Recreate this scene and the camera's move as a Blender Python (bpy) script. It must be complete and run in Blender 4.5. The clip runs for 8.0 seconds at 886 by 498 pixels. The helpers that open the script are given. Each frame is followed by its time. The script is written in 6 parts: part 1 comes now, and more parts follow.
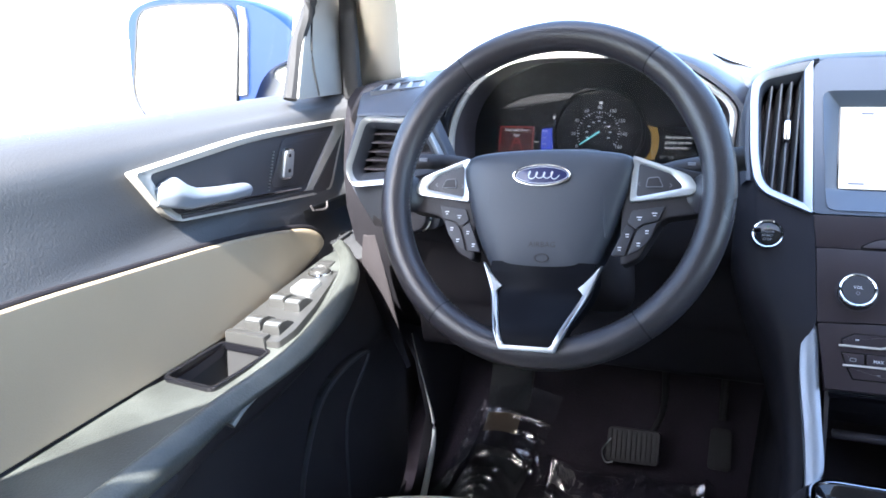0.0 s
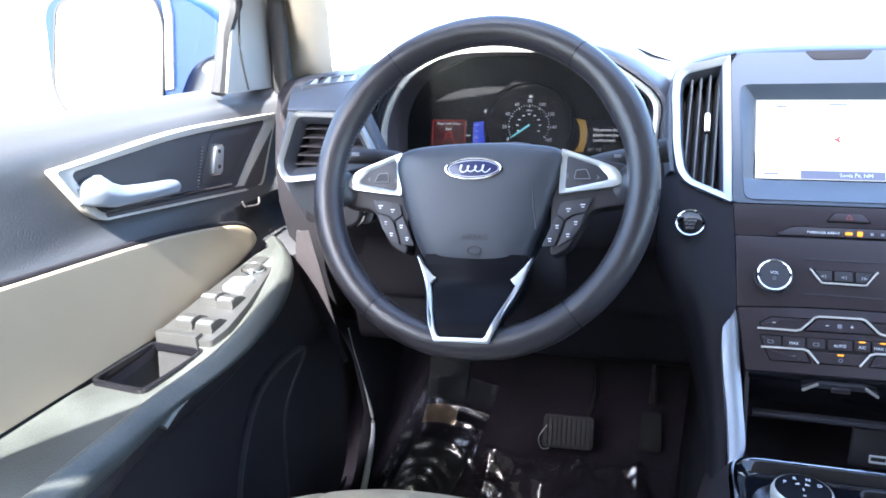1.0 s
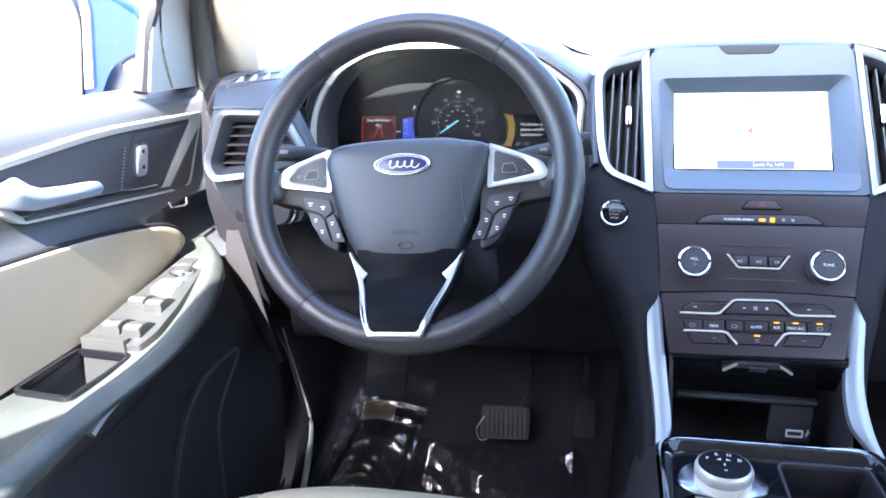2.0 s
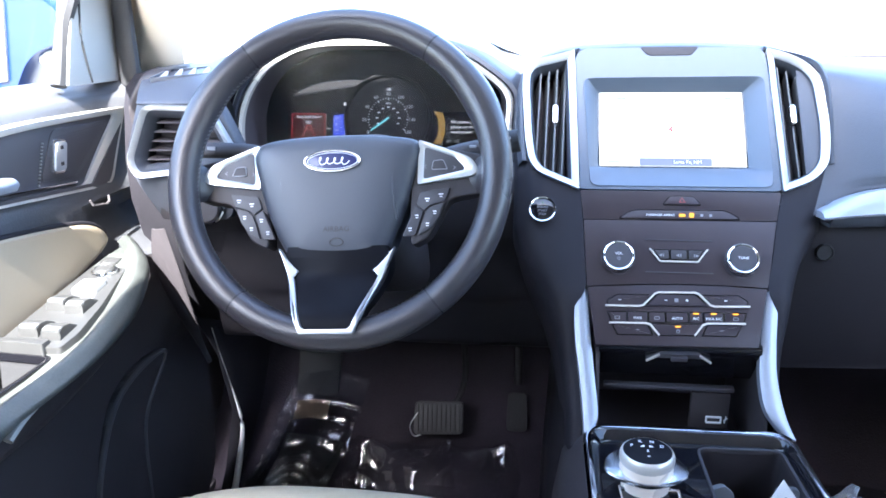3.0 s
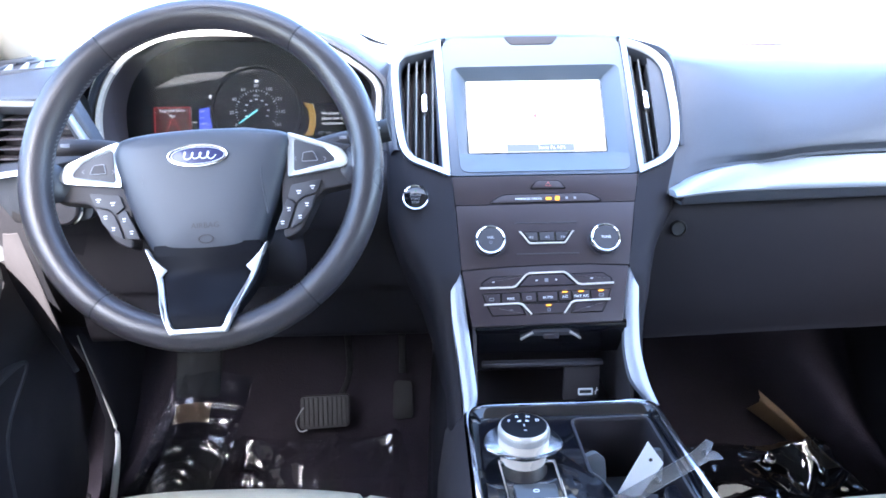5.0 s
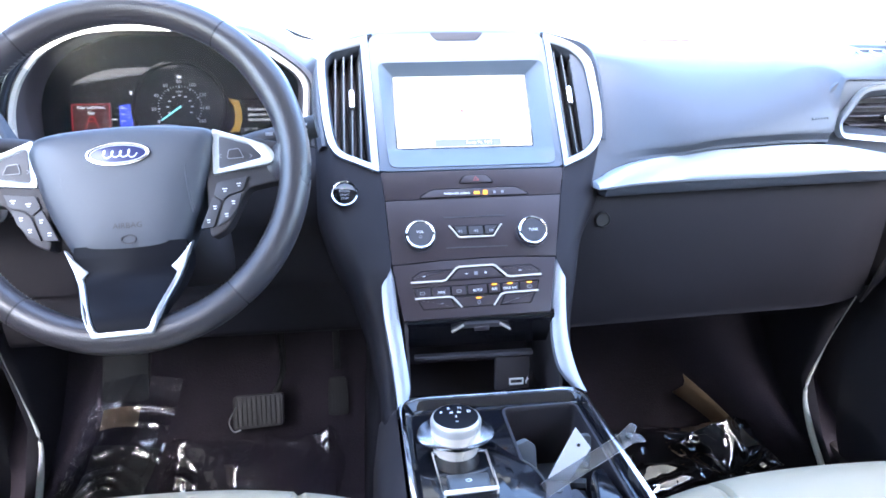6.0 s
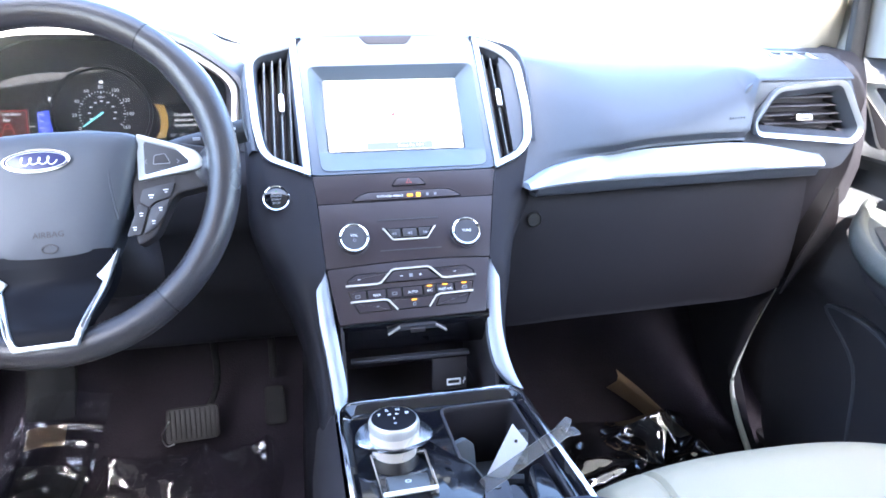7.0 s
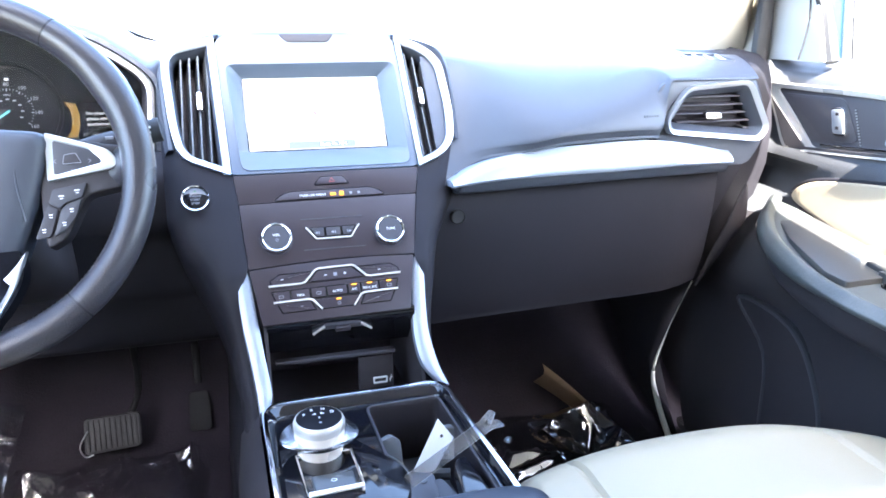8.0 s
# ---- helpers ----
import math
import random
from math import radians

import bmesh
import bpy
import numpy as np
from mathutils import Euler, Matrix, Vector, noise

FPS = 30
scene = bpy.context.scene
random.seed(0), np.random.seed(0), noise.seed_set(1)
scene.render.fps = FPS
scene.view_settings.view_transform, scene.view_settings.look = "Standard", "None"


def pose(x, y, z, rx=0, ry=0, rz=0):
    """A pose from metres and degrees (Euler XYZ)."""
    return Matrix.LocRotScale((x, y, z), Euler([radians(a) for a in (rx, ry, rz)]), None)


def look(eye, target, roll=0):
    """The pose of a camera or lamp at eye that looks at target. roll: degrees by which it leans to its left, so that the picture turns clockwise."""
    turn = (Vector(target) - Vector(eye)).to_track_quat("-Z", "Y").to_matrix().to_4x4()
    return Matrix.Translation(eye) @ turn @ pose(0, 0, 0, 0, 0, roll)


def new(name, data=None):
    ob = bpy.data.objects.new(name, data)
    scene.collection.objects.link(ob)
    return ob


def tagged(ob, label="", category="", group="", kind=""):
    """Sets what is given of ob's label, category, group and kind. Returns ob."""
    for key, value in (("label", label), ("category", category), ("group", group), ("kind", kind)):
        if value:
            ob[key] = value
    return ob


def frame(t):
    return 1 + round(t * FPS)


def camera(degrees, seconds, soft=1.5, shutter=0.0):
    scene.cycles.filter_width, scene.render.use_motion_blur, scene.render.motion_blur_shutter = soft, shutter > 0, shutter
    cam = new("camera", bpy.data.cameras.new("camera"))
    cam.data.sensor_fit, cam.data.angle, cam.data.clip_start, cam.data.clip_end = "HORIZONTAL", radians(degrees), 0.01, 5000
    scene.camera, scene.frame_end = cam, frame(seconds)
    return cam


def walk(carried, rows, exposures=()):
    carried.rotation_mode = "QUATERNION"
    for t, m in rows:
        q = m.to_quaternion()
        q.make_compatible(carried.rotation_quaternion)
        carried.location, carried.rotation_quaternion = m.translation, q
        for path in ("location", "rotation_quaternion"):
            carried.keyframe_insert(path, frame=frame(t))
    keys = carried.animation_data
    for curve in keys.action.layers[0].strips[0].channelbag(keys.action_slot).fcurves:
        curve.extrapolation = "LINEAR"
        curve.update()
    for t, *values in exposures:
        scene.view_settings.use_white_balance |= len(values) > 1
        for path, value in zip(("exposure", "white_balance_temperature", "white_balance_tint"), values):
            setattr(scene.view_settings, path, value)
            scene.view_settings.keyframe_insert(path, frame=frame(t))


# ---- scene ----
# camera: seconds, place, then yaw (to the left of straight ahead), pitch and roll in degrees
cam = camera(61.08, 8.0, soft=1.7)
ROWS = (
    (0.0, -0.1786, 0.0177, 0.9991, 22.80, -16.73, -2.44),
    (0.5, -0.1753, 0.0152, 1.0010, 20.10, -17.00, -2.33),
    (1.0, -0.1728, 0.0148, 1.0011, 17.86, -17.45, -2.11),
    (1.5, -0.1684, 0.0125, 1.0008, 15.61, -17.67, -2.37),
    (3.0, -0.1608, 0.0042, 1.0002, 7.55, -18.12, -0.98),
    (3.5, -0.1582, 0.0034, 1.0009, 5.92, -18.32, -1.00),
    (4.0, -0.1544, 0.0036, 0.9978, 3.96, -18.29, -1.42),
    (4.5, -0.1524, 0.0010, 0.9981, 1.05, -18.52, -1.08),
    (6.0, -0.1436, -0.0091, 1.0031, -6.89, -19.41, -0.16),
    (6.5, -0.1429, -0.0115, 1.0010, -9.73, -19.18, 0.05),
    (7.0, -0.1414, -0.0139, 0.9997, -11.99, -18.96, 0.09),
    (7.5, -0.1361, -0.0185, 0.9993, -14.60, -18.90, 0.50),
    (8.0, -0.1341, -0.0212, 0.9979, -17.51, -18.87, 0.92),
)


def aim(x, y, z, yaw, pitch, roll):
    a, b = radians(yaw), radians(pitch)
    ahead = Vector((-math.sin(a) * math.cos(b), math.cos(a) * math.cos(b), math.sin(b)))
    eye = Vector((x, y, z))
    return look(eye, eye + ahead, roll)


walk(cam, [(row[0], aim(*row[1:])) for row in ROWS], exposures=((0.0, 3.70, 6100, 9), (1.5, 4.13, 6050, 9), (3.5, 4.38, 5950, 10), (6.0, 4.84, 6000, 11), (8.0, 4.96, 6250, 10)))

# ---- light: high sun behind, clear sky, seen through the car's windows ----
SUN_EL, SUN_AZ = 45.5, 181.8  # degrees; azimuth clockwise from ahead
world = bpy.data.worlds.new("sky")
scene.world = world
world.use_nodes = True
wn = world.node_tree
sky = wn.nodes.new("ShaderNodeTexSky")
sky.sky_type, sky.sun_disc = "NISHITA", False
sky.sun_elevation, sky.sun_rotation = radians(SUN_EL), radians(SUN_AZ)
sky.dust_density = 2.5
wn.links.new(sky.outputs[0], wn.nodes["Background"].inputs[0])
wn.nodes["Background"].inputs[1].default_value = 0.15
sun = new("sun", bpy.data.lights.new("sun", "SUN"))
sun.data.energy, sun.data.angle, sun.data.color = 3.6, radians(0.5), (1.0, 0.95, 0.87)
sun_way = Vector((math.sin(radians(SUN_AZ)) * math.cos(radians(SUN_EL)), math.cos(radians(SUN_AZ)) * math.cos(radians(SUN_EL)), math.sin(radians(SUN_EL))))
sun.matrix_world = look(sun_way * 30, (0, 0, 0))

# ---- materials ----
def mat(name, color, rough=0.5, metal=0.0, grain=900.0, bump=0.12, vary=0.12, spec=0.5, coat=0.0, wear=6.0, sheen=0.0):
    """A Principled surface with broad wear in colour and gloss and a fine grain in relief."""
    m = bpy.data.materials.new(name)
    m.use_nodes = True
    nt = m.node_tree
    b = nt.nodes["Principled BSDF"]
    b.inputs["Metallic"].default_value = metal
    b.inputs["Specular IOR Level"].default_value = spec
    b.inputs["Coat Weight"].default_value = coat
    b.inputs["Coat Roughness"].default_value = 0.04
    b.inputs["Sheen Weight"].default_value = sheen
    co = nt.nodes.new("ShaderNodeTexCoord")
    broad = nt.nodes.new("ShaderNodeTexNoise")
    broad.inputs["Scale"].default_value, broad.inputs["Detail"].default_value = wear, 5
    fine = nt.nodes.new("ShaderNodeTexNoise")
    fine.inputs["Scale"].default_value, fine.inputs["Detail"].default_value = grain, 2
    nt.links.new(co.outputs["Object"], broad.inputs["Vector"])
    nt.links.new(co.outputs["Object"], fine.inputs["Vector"])
    add = nt.nodes.new("ShaderNodeMath")
    add.operation = "MULTIPLY_ADD"
    add.inputs[1].default_value = 0.35
    nt.links.new(fine.outputs["Fac"], add.inputs[0])
    nt.links.new(broad.outputs["Fac"], add.inputs[2])
    ramp = nt.nodes.new("ShaderNodeMapRange")
    ramp.inputs["From Min"].default_value, ramp.inputs["From Max"].default_value = 0.4, 0.95
    ramp.inputs["To Min"].default_value, ramp.inputs["To Max"].default_value = 1 - vary, 1 + vary
    nt.links.new(add.outputs[0], ramp.inputs["Value"])
    mul = nt.nodes.new("ShaderNodeVectorMath")
    mul.operation = "SCALE"
    mul.inputs[0].default_value = color
    nt.links.new(ramp.outputs[0], mul.inputs["Scale"])
    nt.links.new(mul.outputs[0], b.inputs["Base Color"])
    gloss = nt.nodes.new("ShaderNodeMapRange")
    gloss.inputs["From Min"].default_value, gloss.inputs["From Max"].default_value = 0.3, 0.7
    gloss.inputs["To Min"].default_value, gloss.inputs["To Max"].default_value = rough * 0.85, min(1, rough * 1.15)
    nt.links.new(broad.outputs["Fac"], gloss.inputs["Value"])
    nt.links.new(gloss.outputs[0], b.inputs["Roughness"])
    if bump:
        bn = nt.nodes.new("ShaderNodeBump")
        bn.inputs["Strength"].default_value, bn.inputs["Distance"].default_value = bump, 0.0006
        nt.links.new(fine.outputs["Fac"], bn.inputs["Height"])
        nt.links.new(bn.outputs[0], b.inputs["Normal"])
    return m


def glow(name, color, strength):
    m = bpy.data.materials.new(name)
    m.use_nodes = True
    b = m.node_tree.nodes["Principled BSDF"]
    b.inputs["Base Color"].default_value = (0.01, 0.01, 0.01, 1)
    b.inputs["Roughness"].default_value = 0.5
    b.inputs["Specular IOR Level"].default_value = 0.15
    b.inputs["Emission Color"].default_value = (*color, 1)
    b.inputs["Emission Strength"].default_value = strength
    return m


def clear(name, tint, rough, amount, bump=0.0, scale=40.0):
    """Clear glass or film: lets light straight through, with a gloss that grows at grazing angles."""
    m = bpy.data.materials.new(name)
    m.use_nodes = True
    nt = m.node_tree
    nt.nodes.remove(nt.nodes["Principled BSDF"])
    out = nt.nodes["Material Output"]
    t, g, mix = (nt.nodes.new("ShaderNode" + k) for k in ("BsdfTransparent", "BsdfGlossy", "MixShader"))
    t.inputs[0].default_value = (*tint, 1)
    g.inputs["Roughness"].default_value = rough
    f = nt.nodes.new("ShaderNodeLayerWeight")
    f.inputs["Blend"].default_value = 0.5
    power = nt.nodes.new("ShaderNodeMath")
    power.operation = "POWER"
    power.inputs[1].default_value = 5.0
    nt.links.new(f.outputs["Facing"], power.inputs[0])
    k = nt.nodes.new("ShaderNodeMath")
    k.operation, k.use_clamp = "MULTIPLY_ADD", True
    k.inputs[1].default_value, k.inputs[2].default_value = 0.9 * min(1.0, amount), 0.04 * amount
    nt.links.new(power.outputs[0], k.inputs[0])
    nt.links.new(k.outputs[0], mix.inputs[0])
    nt.links.new(t.outputs[0], mix.inputs[1])
    nt.links.new(g.outputs[0], mix.inputs[2])
    nt.links.new(mix.outputs[0], out.inputs[0])
    if bump:
        n = nt.nodes.new("ShaderNodeTexNoise")
        n.inputs["Scale"].default_value, n.inputs["Detail"].default_value = scale, 4
        bn = nt.nodes.new("ShaderNodeBump")
        bn.inputs["Strength"].default_value, bn.inputs["Distance"].default_value = bump, 0.004
        nt.links.new(n.outputs["Fac"], bn.inputs["Height"])
        for node in (g, f):
            nt.links.new(bn.outputs[0], node.inputs["Normal"])
    return m


DASH = mat("soft_dash_plastic", (0.052, 0.057, 0.071), 0.50, grain=900, bump=0.5)
DOORPAD = mat("soft_door_vinyl", (0.058, 0.059, 0.065), 0.46, grain=420, bump=0.7, vary=0.1)
# Darker than the dash plastic: shade low in the cabin is in the colour
LOWER = mat("shaded_cabin_plastic", (0.0190, 0.0178, 0.0218), 0.62, grain=900, bump=0.4, spec=0.14)
NICHE = mat("handle_niche_plastic", (0.062, 0.056, 0.060), 0.5, grain=1000, bump=0.2)
# Silver with more diffuse white: bright reflections are put into its colour
LITSILVER = mat("silver_with_lit_sheen", (0.60, 0.57, 0.52), 0.30, metal=0.35, grain=2500, bump=0.03, vary=0.05)
BLADE = mat("satin_silver_blue_paint", (0.31, 0.34, 0.39), 0.46, metal=0.55, grain=2500, bump=0.04, vary=0.06)
# Peach reflection of the seats is put into this base colour
WARMSHEEN = mat("metal_with_seat_sheen", (0.90, 0.80, 0.68), 0.30, metal=0.2, bump=0.0, vary=0.03)
STEEL = mat("brushed_steel", (0.52, 0.53, 0.56), 0.24, metal=1.0, grain=2500, bump=0.05, vary=0.08)
HEADLINER = mat("grey_headliner_cloth", (0.46, 0.44, 0.41), 0.9, grain=900, bump=0.15, vary=0.08)
DARK = mat("dark_grained_plastic", (0.034, 0.030, 0.033), 0.55, grain=1000, bump=0.35, spec=0.32)
STACK = mat("satin_panel_plastic", (0.0265, 0.0185, 0.0220), 0.38, grain=1500, bump=0.1, vary=0.06, spec=0.36)
# Panel paint bluer and lighter: the windscreen sky's reflection is in the colour
SKYPANEL = mat("panel_satin_with_sky", (0.080, 0.100, 0.132), 0.34, grain=1500, bump=0.06, vary=0.06)
BLACKHOLE = mat("matt_black_plastic", (0.034, 0.028, 0.033), 0.7, bump=0.1)
PIANO = mat("gloss_black_lacquer", (0.006, 0.006, 0.008), 0.07, bump=0.0, coat=0.0, vary=0.05)
DIALFACE = mat("dial_face_black", (0.006, 0.006, 0.007), 0.6, bump=0.0, vary=0.05, spec=0.05)
FIELD = mat("satin_black_lacquer", (0.008, 0.008, 0.010), 0.34, bump=0.0, vary=0.05, spec=0.03)
LEATHER = mat("wheel_leather", (0.031, 0.028, 0.032), 0.30, grain=700, bump=0.5, vary=0.18)
PAD = mat("hub_pad_vinyl", (0.035, 0.039, 0.050), 0.40, grain=1300, bump=0.35)
STITCH = mat("black_stitching", (0.012, 0.012, 0.014), 0.8)
SILVER = mat("satin_silver_paint", (0.50, 0.52, 0.54), 0.32, metal=0.72, grain=2500, bump=0.04, vary=0.05)
CHROME = mat("chrome", (0.86, 0.87, 0.89), 0.07, metal=1.0, bump=0.0, vary=0.03)
BEIGE = mat("beige_vinyl", (0.355, 0.29, 0.205), 0.55, grain=800, bump=0.4, vary=0.06)
SEATMAT = mat("ivory_leather", (0.345, 0.295, 0.208), 0.48, grain=600, bump=0.45, vary=0.06)
CLOTH = mat("beige_headliner_cloth", (0.60, 0.53, 0.42), 0.9, grain=900, bump=0.15, vary=0.08)
GREY = mat("grey_frame_plastic", (0.10, 0.105, 0.11), 0.5, grain=1000, bump=0.2)
ARMREST = mat("grey_armrest_vinyl", (0.056, 0.060, 0.056), 0.46, grain=420, bump=0.6, vary=0.45, wear=16)
PALE = mat("pale_grey_trim_plastic", (0.28, 0.28, 0.27), 0.5, grain=1000, bump=0.2)
RUBBER = mat("black_rubber", (0.016, 0.016, 0.018), 0.75, grain=400, bump=0.3)
PEDAL = mat("worn_pedal_rubber", (0.032, 0.031, 0.034), 0.6, grain=300, bump=0.4, vary=0.3)
CARPET = mat("dark_carpet", (0.026, 0.022, 0.029), 0.95, grain=350, bump=1.0, vary=0.35, spec=0.1)
PAPER = mat("brown_kraft_paper", (0.36, 0.25, 0.15), 0.5, grain=300, bump=0.4, vary=0.15)
# Darker copy of the kraft paper: footwell shade put into its colour
DIMPAPER = mat("shaded_brown_paper", (0.11, 0.075, 0.045), 0.6, grain=300, bump=0.4, vary=0.3)
CARD = mat("white_card", (0.80, 0.80, 0.80), 0.6, grain=500, bump=0.05, vary=0.03)
BLUE = mat("blue_car_paint", (0.003, 0.015, 0.065), 0.35, bump=0.0, coat=0.15, vary=0.05, spec=0.3)
KEYCAP = mat("button_rubber", (0.034, 0.032, 0.038), 0.5, grain=1500, bump=0.1)
SWITCH = mat("switch_plastic", (0.037, 0.037, 0.037), 0.34, grain=1200, bump=0.1)
MARK = mat("white_print", (0.75, 0.76, 0.78), 0.5, bump=0.0, vary=0.03)
DIMMARK = mat("grey_print", (0.22, 0.22, 0.24), 0.5, bump=0.0, vary=0.03)
EMBLEM = mat("navy_enamel", (0.010, 0.014, 0.075), 0.3, bump=0.0, coat=0.2, vary=0.05)
MIRROR = mat("mirror_glass", (0.92, 0.93, 0.94), 0.01, metal=1.0, bump=0.0, vary=0.01)
SEALMAT = mat("cream_body_edge", (0.70, 0.69, 0.62), 0.4, bump=0.05, vary=0.05)
GROUND = mat("pale_concrete", (0.44, 0.43, 0.40), 0.9, grain=60, bump=0.3, vary=0.1, wear=0.3)
STUCCO = mat("pale_stucco", (0.62, 0.58, 0.52), 0.9, grain=20, bump=0.2, vary=0.08, wear=0.4)
REDPAINT = mat("red_sign_paint", (0.45, 0.06, 0.05), 0.5, bump=0.0)
# Rough gloss on the cover stands for the glare over the dials
LENS = clear("hazed_dial_cover", (0.97, 0.97, 0.97), 0.28, 0.5)
GLASS = clear("window_glass", (0.95, 0.97, 0.97), 0.0, 0.6)
FILM = clear("clear_plastic_film", (0.92, 0.92, 0.94), 0.13, 2.6)
SHINE = clear("stiff_clear_film", (0.88, 0.88, 0.90), 0.08, 12.0)
STRAP = clear("frosted_clear_plastic", (0.62, 0.65, 0.70), 0.30, 3.0)
SCREEN = glow("lit_map_screen", (0.92, 0.97, 1.0), 0.13)
AMBER = glow("amber_lamp", (1.0, 0.42, 0.04), 0.13)
REDGLOW = glow("red_display", (0.55, 0.03, 0.05), 0.004)
REDMARK = glow("red_display_mark", (0.9, 0.05, 0.06), 0.026)
BLUEGLOW = glow("blue_display", (0.06, 0.10, 0.75), 0.05)
GOLDGLOW = glow("amber_display", (0.75, 0.45, 0.06), 0.02)
WHITEGLOW = glow("white_display_print", (0.9, 0.92, 1.0), 0.05)
DIMGLOW = glow("faint_display_print", (0.7, 0.72, 0.8), 0.02)
NEEDLE = glow("cyan_needle", (0.25, 0.85, 0.95), 0.06)
GREENGLOW = glow("green_lamp", (0.2, 0.9, 0.4), 0.02)
MAPBAR = glow("blue_map_bar", (0.35, 0.42, 0.72), 0.065)

# ---- building tools ----
BASES = {}


def thing(name, base, label, category, group="", kind=""):
    """An Empty at the thing's base, to which its parts belong. Parts are given in world metres."""
    e = new(name)
    e.location = base
    e.empty_display_size = 0.02
    BASES[e.name] = Vector(base)
    return tagged(e, label, category, group, kind)


def part(name, bm, material, parent=None, label="", smooth=40, kind=""):
    """Links a bmesh as one mesh object, under a thing or a part."""
    bmesh.ops.recalc_face_normals(bm, faces=bm.faces)
    me = bpy.data.meshes.new(name)
    bm.to_mesh(me)
    bm.free()
    me.materials.append(material)
    if smooth:
        me.shade_smooth()
        me.set_sharp_from_angle(angle=radians(smooth))
    ob = new(name, me)
    if parent is not None:
        ob.parent = parent
        if parent.name in BASES:
            ob.matrix_parent_inverse = Matrix.Translation(-BASES[parent.name])
    return tagged(ob, label, kind=kind)


def axes(origin, u, v):
    """A frame with x along u, y along v, z their normal."""
    u = Vector(u).normalized()
    w = u.cross(Vector(v)).normalized()
    v = w.cross(u)
    return Matrix(((u.x, v.x, w.x, origin[0]), (u.y, v.y, w.y, origin[1]), (u.z, v.z, w.z, origin[2]), (0, 0, 0, 1)))


def soft(poly, r, n=5):
    """A polygon with its corners rounded."""
    out = []
    k = len(poly)
    for i in range(k):
        p, a, b = (Vector(poly[j % k][:2]) for j in (i, i - 1, i + 1))
        rr = r[i] if isinstance(r, (list, tuple)) else r
        da, db = a - p, b - p
        d = min(rr, da.length * 0.48, db.length * 0.48)
        s, e = p + da.normalized() * d, p + db.normalized() * d
        for j in range(n + 1):
            t = j / n
            out.append(tuple(s * (1 - t) ** 2 + p * 2 * t * (1 - t) + e * t * t))
    return out


def spline(pts, n=8, closed=False):
    """A smooth line through the points."""
    P = [Vector(p) for p in pts]
    k = len(P)
    out = []
    for i in range(k if closed else k - 1):
        if closed:
            a, b, c, d = P[i - 1], P[i], P[(i + 1) % k], P[(i + 2) % k]
        else:
            a, b, c, d = P[max(i - 1, 0)], P[i], P[i + 1], P[min(i + 2, k - 1)]
        for j in range(n):
            t = j / n
            out.append(0.5 * (2 * b + (c - a) * t + (2 * a - 5 * b + 4 * c - d) * t * t + (3 * b - a - 3 * c + d) * t ** 3))
    if not closed:
        out.append(P[-1])
    return out


def bevelled(bm, width, seg=2, angle=30):
    if width:
        es = [e for e in bm.edges if len(e.link_faces) == 2 and e.calc_face_angle(0) > radians(angle)]
        bmesh.ops.bevel(bm, geom=es, offset=width, segments=seg, affect="EDGES", profile=0.6, clamp_overlap=True)
    return bm


def slab(poly, m, w0, w1, bevel=0.0, seg=2, taper=1.0, dish=0.0):
    """A polygon of the frame m's xy, thick from w0 to w1 along its z; the top (w1) may be tapered towards its middle."""
    bm = bmesh.new()
    k = len(poly)
    cx, cy = sum(p[0] for p in poly) / k, sum(p[1] for p in poly) / k
    lo = [bm.verts.new(m @ Vector((p[0], p[1], w0))) for p in poly]
    hi = [bm.verts.new(m @ Vector((cx + (p[0] - cx) * taper, cy + (p[1] - cy) * taper, w1))) for p in poly]
    bm.faces.new(lo[::-1])
    top = bm.faces.new(hi)
    for i in range(k):
        bm.faces.new((lo[i], lo[(i + 1) % k], hi[(i + 1) % k], hi[i]))
    bmesh.ops.recalc_face_normals(bm, faces=bm.faces)
    if bevel:
        es = list(top.edges)
        bmesh.ops.bevel(bm, geom=es, offset=bevel, segments=seg, affect="EDGES", profile=0.6, clamp_overlap=True)
    return bm


def ring(outer, inner, m, w0, w1, wi0=None, wi1=None, bevel=0.0, seg=2):
    """A frame between two outlines of as many corners; the inner edge may lie at another height."""
    bm = bmesh.new()
    k = len(outer)
    wi0 = w0 if wi0 is None else wi0
    wi1 = w1 if wi1 is None else wi1
    L = [[bm.verts.new(m @ Vector((p[0], p[1], w))) for p in poly] for poly, w in ((outer, w0), (outer, w1), (inner, wi1), (inner, wi0))]
    for i in range(k):
        j = (i + 1) % k
        for a, b in ((0, 1), (1, 2), (2, 3), (3, 0)):
            bm.faces.new((L[a][i], L[a][j], L[b][j], L[b][i]))
    bmesh.ops.recalc_face_normals(bm, faces=bm.faces)
    if bevel:
        es = [e for e in bm.edges if e.verts[0] in L[1] + L[2] and e.verts[1] in L[1] + L[2] and e.calc_face_angle(0) > 0.4]
        bmesh.ops.bevel(bm, geom=es, offset=bevel, segments=seg, affect="EDGES", profile=0.6, clamp_overlap=True)
    return bm


